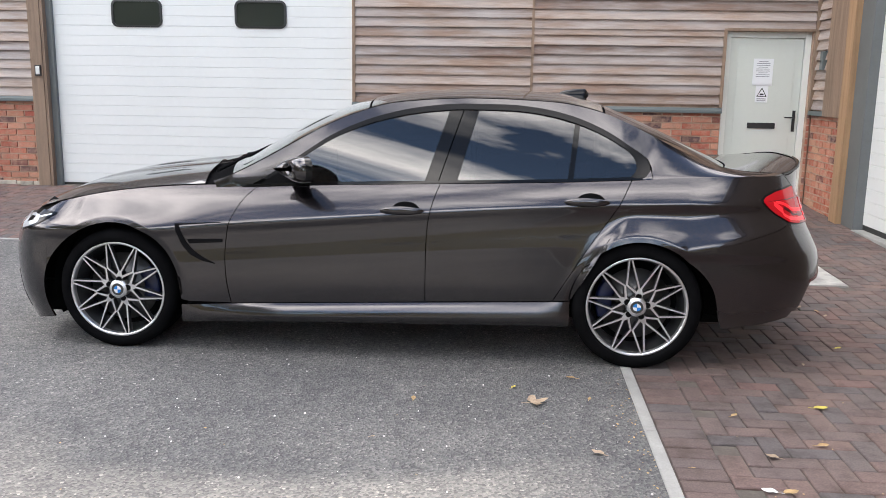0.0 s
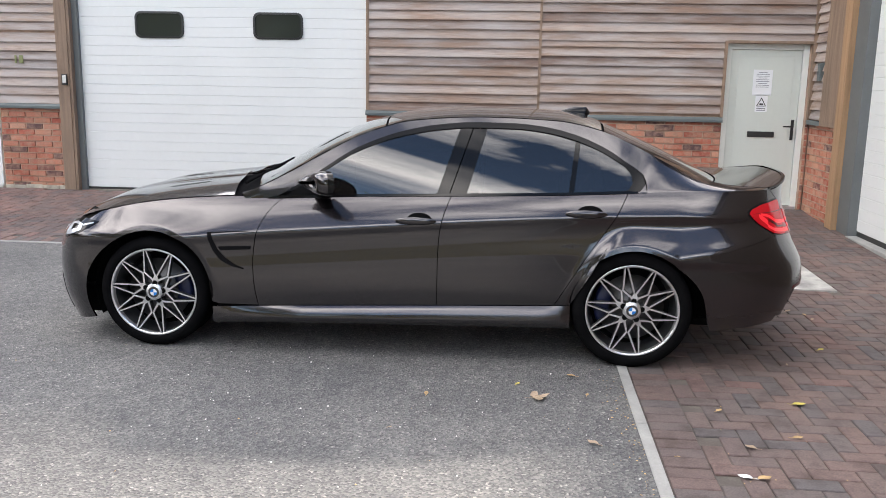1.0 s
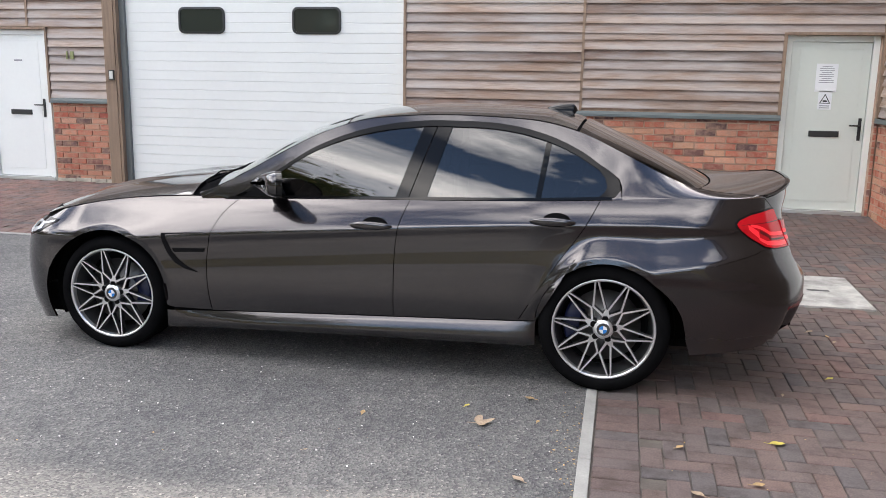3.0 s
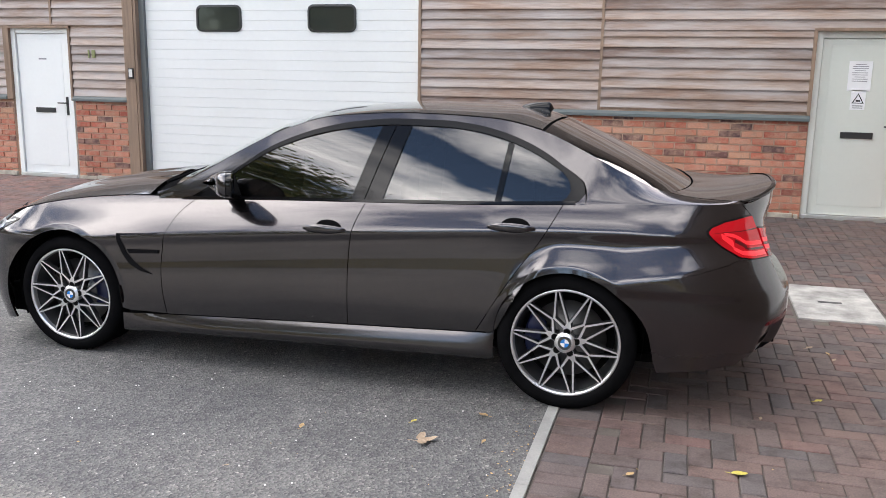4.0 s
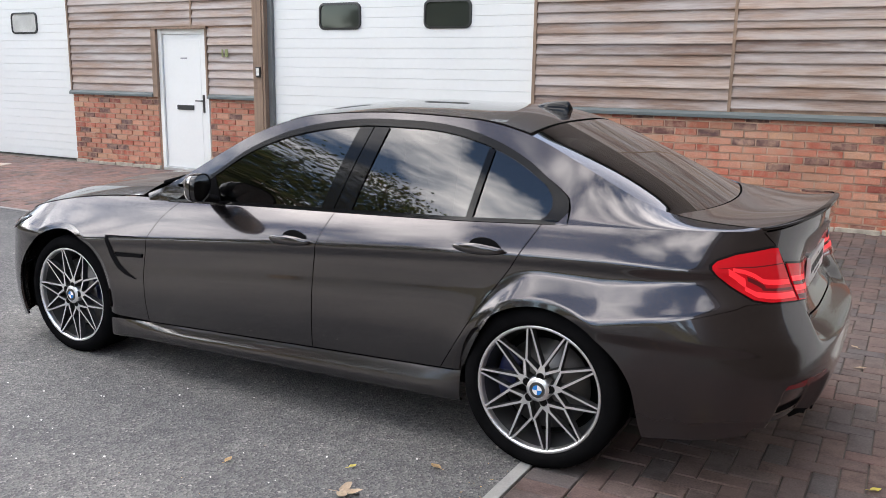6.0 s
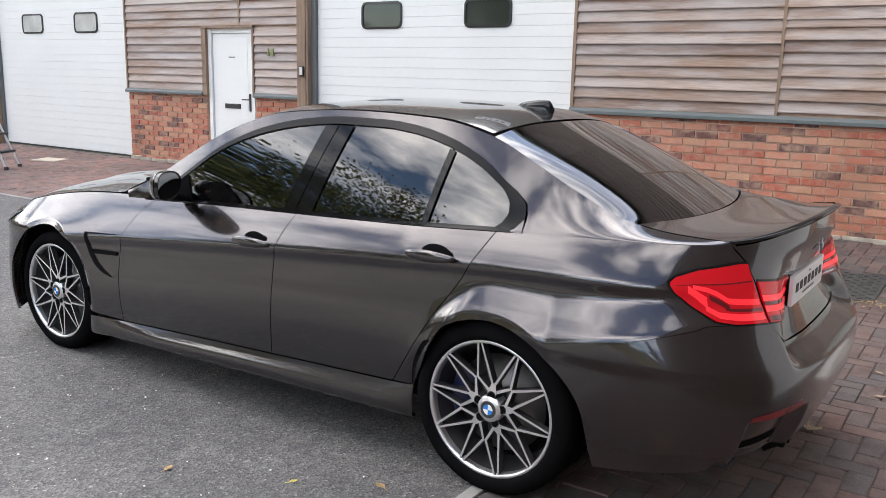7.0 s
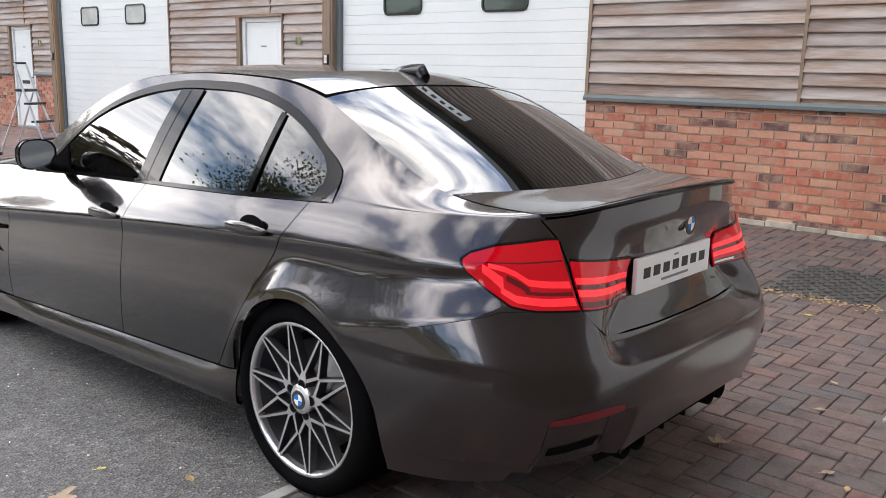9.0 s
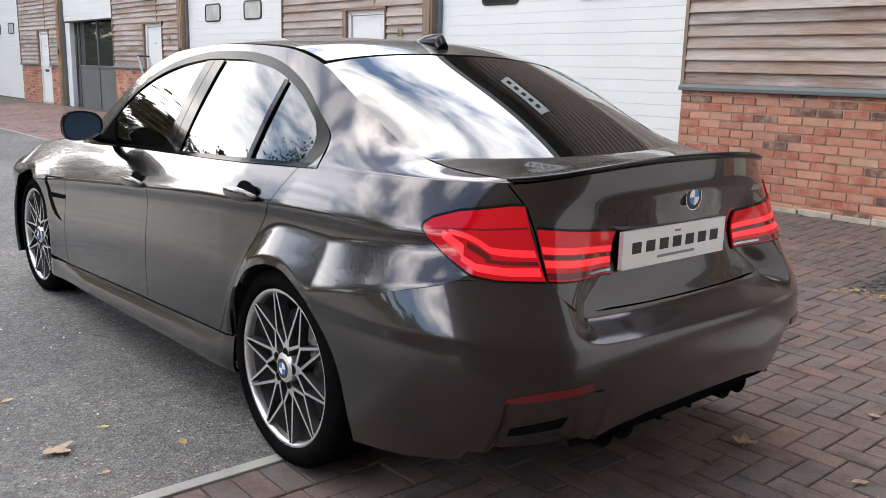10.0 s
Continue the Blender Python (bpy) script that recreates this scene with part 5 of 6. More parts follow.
f_top = [(CAP_F - 1, 0.64), (s_at(0.4, 0.66, 1, False), 0.66), (s_at(-0.57, 0.69, 0, False), 0.69), (s_at(-0.46, 0.72, 0, False), 0.72), (-0.352, fender_z(-0.352) - 0.003)]
f_side = f_arc + [(-0.352, 0.62), f_top[-1]]
part("front_bumper", both(tuple(map(list, (reversed(f_low), reversed(f_top), f_side, [(CAP_F - 1, 0.15), (CAP_F - 1, 0.64)]))), 40, 24), PAINT, car)

for sign in (-1, 1):
    lo, hi = [(s_at(-0.67, 0.20, 0, False), 0.190), (s_at(-0.56, 0.20, 0, False), 0.190)], [(s_at(-0.715, 0.40, 0, False), 0.400), (s_at(-0.67, 0.40, 0, False), 0.390)]
    part("air_curtain", flat_panel((lo, hi, [lo[0], hi[0]], [lo[-1], hi[-1]]), 8, 8, body, sign, 0.003, 0.01), SATIN_BLACK, car, "black slot in the front bumper")
part("bonnet", top_panel(-0.49, 0.47, -0.985, 0.985, 44, 45, 0.0, 0.006, -0.235, -0.07), PAINT, car)
part("cowl", top_panel(0.36, 0.60, -0.93, 0.93, 8, 21, -0.024, 0.01), SATIN_BLACK, car)
for y0, y1, x1 in ((-0.60, 0.02, 0.64), (-0.02, 0.56, 0.62)):
    wip = bmesh.new()
    p0, p1 = Vector(top(0.50, y0 / 0.74, 0.012)), Vector(top(x1, y1 / 0.70, 0.016))
    tube(wip, p0, p1, 0.010, 0.006, 8)
    part("wiper", wip, SATIN_BLACK, car, "black wiper arm")
part("windscreen", top_panel(0.63, 1.36, -0.955, 0.955, 22, 31, -0.003, 0.006, -0.10, -0.04), SCREEN_GLASS, car, "clear windscreen")
part("roof", top_panel(1.375, 2.615, -0.965, 0.965, 40, 41, 0.0, 0.012, -0.04, 0.02), CARBON, car, "dark lacquered roof panel")
def even(x, k):
    """The upper skin with an even bow across."""
    a, b = top(x, k), top(x, 1.0)
    return np.array([x, a[1], b[2] + (spine_z(x) - b[2]) * (1 - abs(k) ** 3.0) - 0.002 - 0.004 * k * k])


pane = np.zeros((26, 41, 3))
for j in range(41):
    k = -0.997 + 1.994 * j / 40
    p0, p1 = even(2.63 + 0.02 * (1 - k * k), k), even(3.248 + 0.10 * (1 - k * k), k)
    for i in range(26):
        t = i / 25
        pane[i, j] = p0 * (1 - t) + p1 * t
        pane[i, j] += (even(pane[i, j, 0], k) - pane[i, j]) * abs(k) ** 8      # its sides follow the pillars
        pane[i, j, 2] += 0.010 * math.sin(math.pi * t) * (1 - abs(k) ** 8)
part("rear_window", skin(bmesh.new(), pane, 0.008), SIDE_GLASS, car, "dark tinted rear window")
rim_in = bmesh.new()
for k0, k1 in ((-1.0, -0.93), (0.93, 1.0)):
    pts = np.array([[top(0.55 + 2.72 * i / 60, k0 + (k1 - k0) * j / 3, -0.012) for j in range(4)] for i in range(61)])
    skin(rim_in, pts, 0)
part("roof_gutter", rim_in, SATIN_BLACK, car)
for x0, x1 in ((1.28, 1.42), (2.58, 2.68), (3.20, 3.40)):
    part("screen_seal", skin(bmesh.new(), np.array([[top(x0 + (x1 - x0) * i / 4, -0.97 + 1.94 * j / 24, -0.014) for j in range(25)] for i in range(5)]), 0), SATIN_BLACK, car)

# dark inside: side shells, floor and cabin
inner = bmesh.new()
for sign in (-1, 1):
    for s0, s1, z0, z1 in ((0.40, 2.42, 0.24, 0.90), (-0.55, 3.20, 0.735, 0.80), (2.2, 3.1, 0.74, 0.98), (-0.30, 0.9, 0.74, 0.82)):
        g = np.array([[body(s0 + (s1 - s0) * i / 30, z0 + (z1 - z0) * j / 6) for i in range(31)] for j in range(7)])
        g[:, :, 1] = (g[:, :, 1] - 0.03) * sign
        skin(inner, g, 0)
    g = np.array([[body(3.30 + (END - 3.30) * i / 30, 0.36 + 0.62 * j / 8) for i in range(31)] for j in range(9)])
    g[:, :, 0] -= 0.14
    g[:, :, 1] = np.maximum(g[:, :, 1] - 0.07, 0) * sign
    skin(inner, g, 0)
add_box(inner, -0.55, 3.30, -0.64, 0.64, 0.21, 0.25)
add_box(inner, -0.50, 0.55, -0.66, 0.66, 0.24, 0.66)
add_box(inner, 3.0, 3.5, -0.60, 0.60, 0.24, 0.90)
part("inner_shell", inner, SHELL_BLACK, car)
part("undertray", box(-0.50, -0.36, -0.72, 0.72, 0.165, 0.34, 0.01), SHELL_BLACK, car)
part("dashboard", box(0.55, 1.05, -0.62, 0.62, 0.70, 0.92, 0.05), SATIN_BLACK, car, "dark dashboard")
for sy in (-0.36, 0.36):
    part("front_seat", box(1.75, 1.93, sy - 0.24, sy + 0.24, 0.45, 1.02, 0.06), SATIN_BLACK, car, "dark front seat")
    part("head_rest", box(1.80, 1.92, sy - 0.13, sy + 0.13, 1.02, 1.20, 0.05), SATIN_BLACK, car)
part("rear_bench", box(2.62, 2.85, -0.58, 0.58, 0.45, 1.00, 0.06), SATIN_BLACK, car, "dark rear bench")
part("parcel_shelf", box(2.86, 3.30, -0.58, 0.58, 0.90, 0.97, 0.02), SATIN_BLACK, car)

# lip on the boot
lip_b = bmesh.new()
rows = []
for i in range(81):
    k = 0.994 * (-1 + 2 * i / 80)
    x, y, z = deck_edge(k)
    tall = 0.005 + 0.017 * (1 - abs(k) ** 4)
    rows.append([(x - 0.014, y, z + 0.001), (x + 0.002, y, z + 0.002), (x + 0.009, y, z - 0.002), (x + 0.007, y, z - 0.5 * tall), (x - 0.010, y, z - tall), (x - 0.030, y, z - tall - 0.012)])
skin(lip_b, np.array(rows), 0.0, (3.4, 0, 0.9))
part("boot_spoiler", lip_b, GLOSS_BLACK, car, "gloss black lip spoiler", False)

# roof aerial
fin = bmesh.new()
rows = []
for i in range(17):
    t = i / 16
    h = 0.058 * min(1, 1.06 * t ** 0.62) * (1.0 if t < 0.9 else 1 - 0.5 * (t - 0.9) / 0.1)
    w = 0.036 * (0.25 + 0.75 * min(1, t / 0.35)) * (1.0 - 0.15 * t)
    x = 2.40 + 0.165 * t
    rows.append([(x + 0.022 * t * math.sin(math.pi * j / 12), w * math.copysign(abs(math.cos(math.pi * j / 12)) ** 1.6, math.cos(math.pi * j / 12)), spine_z(x) - 0.006 + h * math.sin(math.pi * j / 12) ** 1.1) for j in range(13)])
skin(fin, np.array(rows), 0, (2.5, 0, 1.38))
fin.faces.new([fin.verts.new(p) for p in rows[-1]])
part("roof_aerial", fin, GLOSS_BLACK, car, "dark shark-fin aerial")

# diffuser, exhausts, reflectors
dif = []
for j in range(6):
    row = []
    for i in range(41):
        y = -0.46 + 0.92 * i / 40
        edge = np.interp(abs(y), [0, 0.25, 0.38, 0.47, 0.60, 0.66], [0.370, 0.365, 0.350, 0.322, 0.310, 0.30])
        s = s_at(abs(y), 0.34, 1) if abs(y) > 0.003 else END
        x = outline(s, 0.34)[0]
        z = edge - (edge - 0.265) * j / 5 + 0.006
        row.append((x - 0.008 - 0.075 * (j / 5) ** 1.2, y, z))
    dif.append(row)
diffuser = part("diffuser", skin(bmesh.new(), np.array(dif), 0.02), SATIN_BLACK, car, "black rear diffuser")
edge_b = bmesh.new()
rows = [[(p[0] + a, p[1], p[2] + b) for a, b in ((-0.004, 0.010), (0.006, 0.004), (0.005, -0.008), (-0.004, -0.012))] for p in dif[0]]
skin(edge_b, np.array(rows), 0)
part("diffuser_edge", edge_b, GLOSS_BLACK, diffuser)
for y in (-0.24, -0.08, 0.08, 0.24):
    part("diffuser_fin", box(3.60, 3.745, y - 0.006, y + 0.006, 0.270, 0.340, 0.003), SATIN_BLACK, diffuser)
for y in (-0.355, -0.265, 0.265, 0.355):
    pipe = bmesh.new()
    seg = 28
    rings = []
    for x, r in ((3.45, 0.038), (3.752, 0.038), (3.755, 0.035), (3.752, 0.032), (3.60, 0.031)):
        rings.append([pipe.verts.new((x, y + r * math.cos(2 * math.pi * k / seg), 0.298 + r * math.sin(2 * math.pi * k / seg))) for k in range(seg)])
    for a, b in zip(rings, rings[1:]):
        for k in range(seg):
            f = pipe.faces.new((a[k], a[(k + 1) % seg], b[(k + 1) % seg], b[k]))
            f.smooth = True
    pipe.faces.new(rings[-1])
    bmesh.ops.recalc_face_normals(pipe, faces=pipe.faces)
    part("tailpipe", pipe, SATIN_BLACK, car, "dark metal tailpipe")
for sign in (-1, 1):
    lo = [(s_at(0.738, 0.47, 1), 0.474), (s_at(0.66, 0.48, 1), 0.478), (s_at(0.515, 0.49, 1), 0.490)]
    hi = [(s_at(0.730, 0.49, 1), 0.488), (s_at(0.66, 0.50, 1), 0.502), (s_at(0.515, 0.51, 1), 0.510)]
    part("reflector", flat_panel((lo, hi, [lo[0], hi[0]], [lo[-1], hi[-1]]), 10, 3, body, sign, 0.003, 0.004), REFLECTOR, bumper, "dark red reflector")
    # Black panel stands for the shadow at the top of the slot
    lo = [(s_at(0.700, 0.35, 1), 0.350), (s_at(0.545, 0.36, 1), 0.362)]
    hi = [(s_at(0.700, 0.38, 1), 0.374), (s_at(0.535, 0.39, 1), 0.392)]
    part("slot_shade", flat_panel((lo, hi, [lo[0], hi[0]], [lo[-1], hi[-1]]), 8, 4, body, sign, -0.045, 0.004), SATIN_BLACK, bumper, "black panel for the shadow in the bumper's low slot")

# plate with bars for its writing
plate = part("rear_plate", box(3.700, 3.716, -0.287, 0.233, 0.762, 0.874, 0.003), PLATE_WHITE, car, "white dealer plate with dark bars")
for k in range(7):
    y = -0.223 + k * 0.0655
    part("print_bar", box(3.716, 3.7175, y - 0.021, y + 0.021, 0.806, 0.839), INK_BLACK, plate)
part("print_bar", box(3.716, 3.7175, -0.122, 0.068, 0.782, 0.790), INK, plate)
part("print_bar", box(3.716, 3.7175, -0.041, -0.013, 0.853, 0.859), INK, plate)


def disc(m, z0, z1, radius, a0=0, a1=360, seg=24):
    """A thin round plate, or a sector of one, at the pose m."""
    bm = bmesh.new()
    whole = a1 - a0 == 360
    n = max(3, int(seg * (a1 - a0) / 360))
    pts = [(radius * math.cos(radians(a0 + (a1 - a0) * k / n)), radius * math.sin(radians(a0 + (a1 - a0) * k / n))) for k in range(n + (0 if whole else 1))]
    if not whole:
        pts.append((0, 0))
    lo_, hi_ = [bm.verts.new(m @ Vector((a, b, z0))) for a, b in pts], [bm.verts.new(m @ Vector((a, b, z1))) for a, b in pts]
    bm.faces.new(hi_)
    for k in range(len(pts)):
        bm.faces.new((lo_[k], lo_[(k + 1) % len(pts)], hi_[(k + 1) % len(pts)], hi_[k]))
    bmesh.ops.recalc_face_normals(bm, faces=bm.faces)
    return bm


def place_badge(parent, m, r):
    """A round enamel badge: bright rim, dark ring, blue and white quarters."""
    part("badge", disc(m, 0, 0.004, r), CHROME, parent, "round badge with blue and white quarters")
    part("badge_ring", disc(m, 0.004, 0.0048, r * 0.93), INK_BLACK, parent)
    for q in range(4):
        part("badge_quarter", disc(m, 0.0048, 0.0058, r * 0.60, 90 * q, 90 * q + 90), BADGE_BLUE if q % 2 else BADGE_WHITE, parent)


place_badge(lid, Matrix.Translation((3.741, 0.0, 0.957)) @ pose(0, 0, 0, 0, 90, 0), 0.040)
mark_x = lid_skin(s_at(0.41, 0.955, 1), 0.955)[0]
part("model_mark", box(mark_x - 0.012, mark_x + 0.003, 0.375, 0.445, 0.946, 0.964, 0.002), CHROME, lid, "small bright model mark")


# wheels
def lathe(bm, prof, seg=64, smooth=True):
    """Turns (radius, depth) pairs round the y axis."""
    rings = [[bm.verts.new((r * math.cos(2 * math.pi * k / seg), d, r * math.sin(2 * math.pi * k / seg))) for k in range(seg)] for r, d in prof]
    for a, b in zip(rings, rings[1:]):
        for k in range(seg):
            f = bm.faces.new((a[k], a[(k + 1) % seg], b[(k + 1) % seg], b[k]))
            f.smooth = smooth
    bmesh.ops.recalc_face_normals(bm, faces=bm.faces)
    return bm


def spoke(bm, a0, r0, a1, r1, w0, w1, d0, d1, thick):
    """A bar in the wheel's face from polar (a0, r0) to (a1, r1)."""
    p0 = Vector((r0 * math.cos(a0), d0, r0 * math.sin(a0)))
    p1 = Vector((r1 * math.cos(a1), d1, r1 * math.sin(a1)))
    along_ = (p1 - p0).normalized()
    across = along_.cross(Vector((0, 1, 0))).normalized()
    vs = []
    for p, w in ((p0, w0), (p1, w1)):
        for dx, dy in ((-1.0, 0.0), (1.0, 0.0), (1.35, thick), (-1.35, thick)):
            vs.append(bm.verts.new(p + across * dx * w / 2 + Vector((0, dy, 0))))
    for q in ((0, 1, 5, 4), (1, 2, 6, 5), (2, 3, 7, 6), (3, 0, 4, 7), (0, 3, 2, 1), (4, 5, 6, 7)):
        f = bm.faces.new([vs[k] for k in q])
        f.material_index = 0 if q == (0, 1, 5, 4) else 1


def make_wheel(name, x, sign, tyre_r, width, spin):
    """A twenty-inch wheel; its face looks to local -y, turned about for the far side."""
    m = Matrix.Translation((x, sign * (0.843 if x < 1 else 0.866), tyre_r - 0.004)) @ pose(0, 0, 0, 0, 0, 180 if sign > 0 else 0)
    R = 0.262
    bm = lathe(bmesh.new(), [(R + 0.002, 0.016), (R + 0.005, 0.005), (R + 0.002, 0.000), (R - 0.008, 0.003), (R - 0.012, 0.014), (R - 0.014, 0.030)])
    w = part(name, bm, RIM_BRIGHT, car, "multi-spoke machined alloy wheel")
    w.matrix_basis = m

    def sub(nm, b, mat, label="", smooth=False):
        return part(nm, b, mat, w, label, smooth)
    T = tyre_r
    sub("tyre", lathe(bmesh.new(), [(R + 0.000, 0.012), (R + 0.006, -0.003), (R + 0.022, -0.011), (T - 0.030, -0.006), (T - 0.012, 0.006), (T - 0.003, 0.022), (T, 0.045), (T, width - 0.04), (T - 0.012, width), (R, width)]), RUBBER, "low-profile black tyre")
    sub("barrel", lathe(bmesh.new(), [(R - 0.014, 0.030), (R - 0.022, 0.07), (R - 0.032, 0.11), (R - 0.034, width * 0.9)]), RIM_BARREL)
    sub("brake_disc", lathe(bmesh.new(), [(0.190, 0.105), (0.190, 0.100), (0.10, 0.100), (0.095, 0.085), (0.02, 0.085)]), DISC_STEEL, "steel brake disc")
    cal = bmesh.new()
    rows = [[(rr * math.cos(a), yy, rr * math.sin(a)) for rr, yy in ((0.125, 0.075), (0.135, 0.068), (0.195, 0.068), (0.208, 0.078), (0.208, 0.13))] for a in np.linspace(radians(-22 if x < 1 else 142), radians(38 if x < 1 else 202), 9)]
    skin(cal, np.array(rows), 0.01, (0.15, 0.12, 0.0))
    sub("brake_caliper", cal, CALIPER, "blue brake caliper")
    sub("back_shield", lathe(bmesh.new(), [(R - 0.035, 0.145), (0.02, 0.15)]), SHELL_BLACK)
    hub = sub("hub", lathe(bmesh.new(), [(0.034, 0.004), (0.040, 0.006), (0.048, 0.009), (0.052, 0.013), (0.054, 0.020), (0.053, 0.06)]), RIM_BRIGHT, "bright hub with five bolt wells")
    for k in range(5):
        a = radians(72 * k + spin)
        b = lathe(bmesh.new(), [(0.0185, 0.0025), (0.0175, 0.000), (0.0160, 0.003), (0.0155, 0.012)], 18)
        b.transform(Matrix.Translation((0.0545 * math.cos(a), 0.0080, 0.0545 * math.sin(a))))
        sub("bolt_well", b, RIM_DARK)
        # Black disc over the bolt fills the well with its shade
        b = bmesh.new()
        bmesh.ops.create_cone(b, cap_ends=True, segments=14, radius1=0.0158, radius2=0.0158, depth=0.006, matrix=Matrix.Translation((0.0545 * math.cos(a), 0.0128, 0.0545 * math.sin(a))) @ pose(0, 0, 0, 90, 0, 0))
        sub("wheel_bolt", b, SHELL_BLACK)
    for k in range(10):
        a = radians(36 * k + spin)
        b = bmesh.new()
        if k % 2 == 0:                                 # broad short arm past a bolt
            node_r = 0.098
            spoke(b, a, 0.040, a, 0.072, 0.0360, 0.0380, 0.0100, 0.0112, 0.040)
            spoke(b, a, 0.0715, a, node_r + 0.003, 0.0378, 0.0170, 0.0112, 0.0138, 0.040)
        else:                                          # two thin arms round an opening
            node_r = 0.130
            for side_ in (-1, 1):
                spoke(b, a + side_ * radians(24), 0.074, a + side_ * radians(1.4), node_r + 0.003, 0.0125, 0.0088, 0.0120, 0.0140, 0.036)
        for side_ in (-1, 1):
            spoke(b, a + side_ * radians(1.6), node_r - 0.004, a + side_ * radians(16.4), R - 0.007, 0.0100, 0.0078, 0.0145, 0.003, 0.030)
        sub("spoke", b, RIM_BRIGHT).data.materials.append(RIM_DARK)
    cap_m = pose(0, 0, 0, 90, 0, 0)
    place_badge(w, Matrix.Translation((0, 0.006, 0)) @ cap_m, 0.034)
    return w


make_wheel("wheel", 0.0, -1, 0.333, 0.255, 82)
make_wheel("wheel", REAR_X, -1, 0.339, 0.275, 82)
make_wheel("wheel", 0.0, 1, 0.333, 0.255, 79)
make_wheel("wheel", REAR_X, 1, 0.339, 0.275, 79)

# ---- trees behind the yard, mirrored in the glass and paint ----
BARK = plain_textured("bark", (0.11, 0.085, 0.06), 0.9, 0.3, 4.0, 0.5)


def foliage_material(name, a, b, c):
    m = material(name, a, 0.7)
    r = random_of(m, True)
    return paint_in(m, ramp(m, r, [(0.0, a), (0.5, b), (1.0, c)]))


LEAVES_OAK = foliage_material("oak_leaves", (0.045, 0.07, 0.02), (0.075, 0.10, 0.03), (0.14, 0.12, 0.04))
LEAVES_FAR = foliage_material("hedge_leaves", (0.042, 0.044, 0.022), (0.068, 0.062, 0.030), (0.11, 0.083, 0.044))


def tree(name, x, y, height, spread, clumps, per, size, mat, label, seed, trunk_share=0.3):
    rng = random.Random(seed)
    t = holder(name, pose(x, y, -0.04), label, "tree", "trees beyond the yard")
    wood = bmesh.new()
    lean = Vector((rng.uniform(-0.3, 0.3), rng.uniform(-0.3, 0.3), height * 0.55))
    tube(wood, (0, 0, 0), lean * 0.5, height * 0.035, height * 0.026, 10, False)
    tube(wood, lean * 0.5, lean, height * 0.026, height * 0.014, 10, False)
    centres = []
    for k in range(clumps):
        a = rng.uniform(0, 2 * math.pi)
        r = spread * math.sqrt(rng.uniform(0.02, 1))
        z = height * (trunk_share + (1 - trunk_share) * rng.uniform(0.05, 0.97) * (1 - 0.55 * (r / spread) ** 2))
        c = Vector((r * math.cos(a), r * math.sin(a), z))
        centres.append(c)
        if k % 3 == 0:
            root = lean * rng.uniform(0.35, 0.95)
            midp = root.lerp(c, 0.5) + Vector((rng.uniform(-0.4, 0.4), rng.uniform(-0.4, 0.4), 0.3))
            tube(wood, root, midp, height * 0.010, height * 0.006, 6, False)
            tube(wood, midp, c, height * 0.006, height * 0.002, 5, False)
    part("trunk", wood, BARK, t, "branching bark-covered trunk")
    verts, faces = [], []
    for c in centres:
        cr = spread * rng.uniform(0.16, 0.30)
        for _ in range(per):
            d = Vector((rng.gauss(0, 1), rng.gauss(0, 1), rng.gauss(0, 0.6))) * cr * 0.55
            p = c + d
            u = Vector((rng.gauss(0, 1), rng.gauss(0, 1), rng.gauss(0, 1))).normalized() * size * rng.uniform(0.6, 1.3)
            w = u.orthogonal() * rng.uniform(0.45, 0.8)
            n = len(verts)
            verts += [p - u, p + w * 0.8, p + u, p - w * 0.8]
            faces.append((n, n + 1, n + 2, n + 3))
    me = bpy.data.meshes.new("crown")
    me.from_pydata([tuple(v) for v in verts], [], faces)
    me.materials.append(mat)
    cr = new("crown", me)
    cr.parent = t
    tagged(cr, "loose leafy crown with gaps")
    return t


tree("oak_tree", -9.5, -6.5, 9.6, 4.4, 95, 620, 0.062, LEAVES_OAK, "broad oak with a loose green-brown crown", 3, 0.28)
for k in range(16):
    rng = random.Random(40 + k)
    tree("far_tree", -34 + k * 4.3 + rng.uniform(-1, 1), -27 + rng.uniform(-4, 3), rng.uniform(6.5, 10.5), rng.uniform(2.6, 3.8), 26, 150, 0.20, LEAVES_FAR, "leafy tree in the row beyond the yard", 60 + k, 0.12)
for k in range(12):
    rng = random.Random(140 + k)
    tree("far_tree", -36 - rng.uniform(0, 8), -24 + k * 3.6, rng.uniform(9.0, 13.5), rng.uniform(3.4, 4.8), 34, 150, 0.20, LEAVES_FAR, "leafy tree in the row beyond the yard", 160 + k, 0.12)

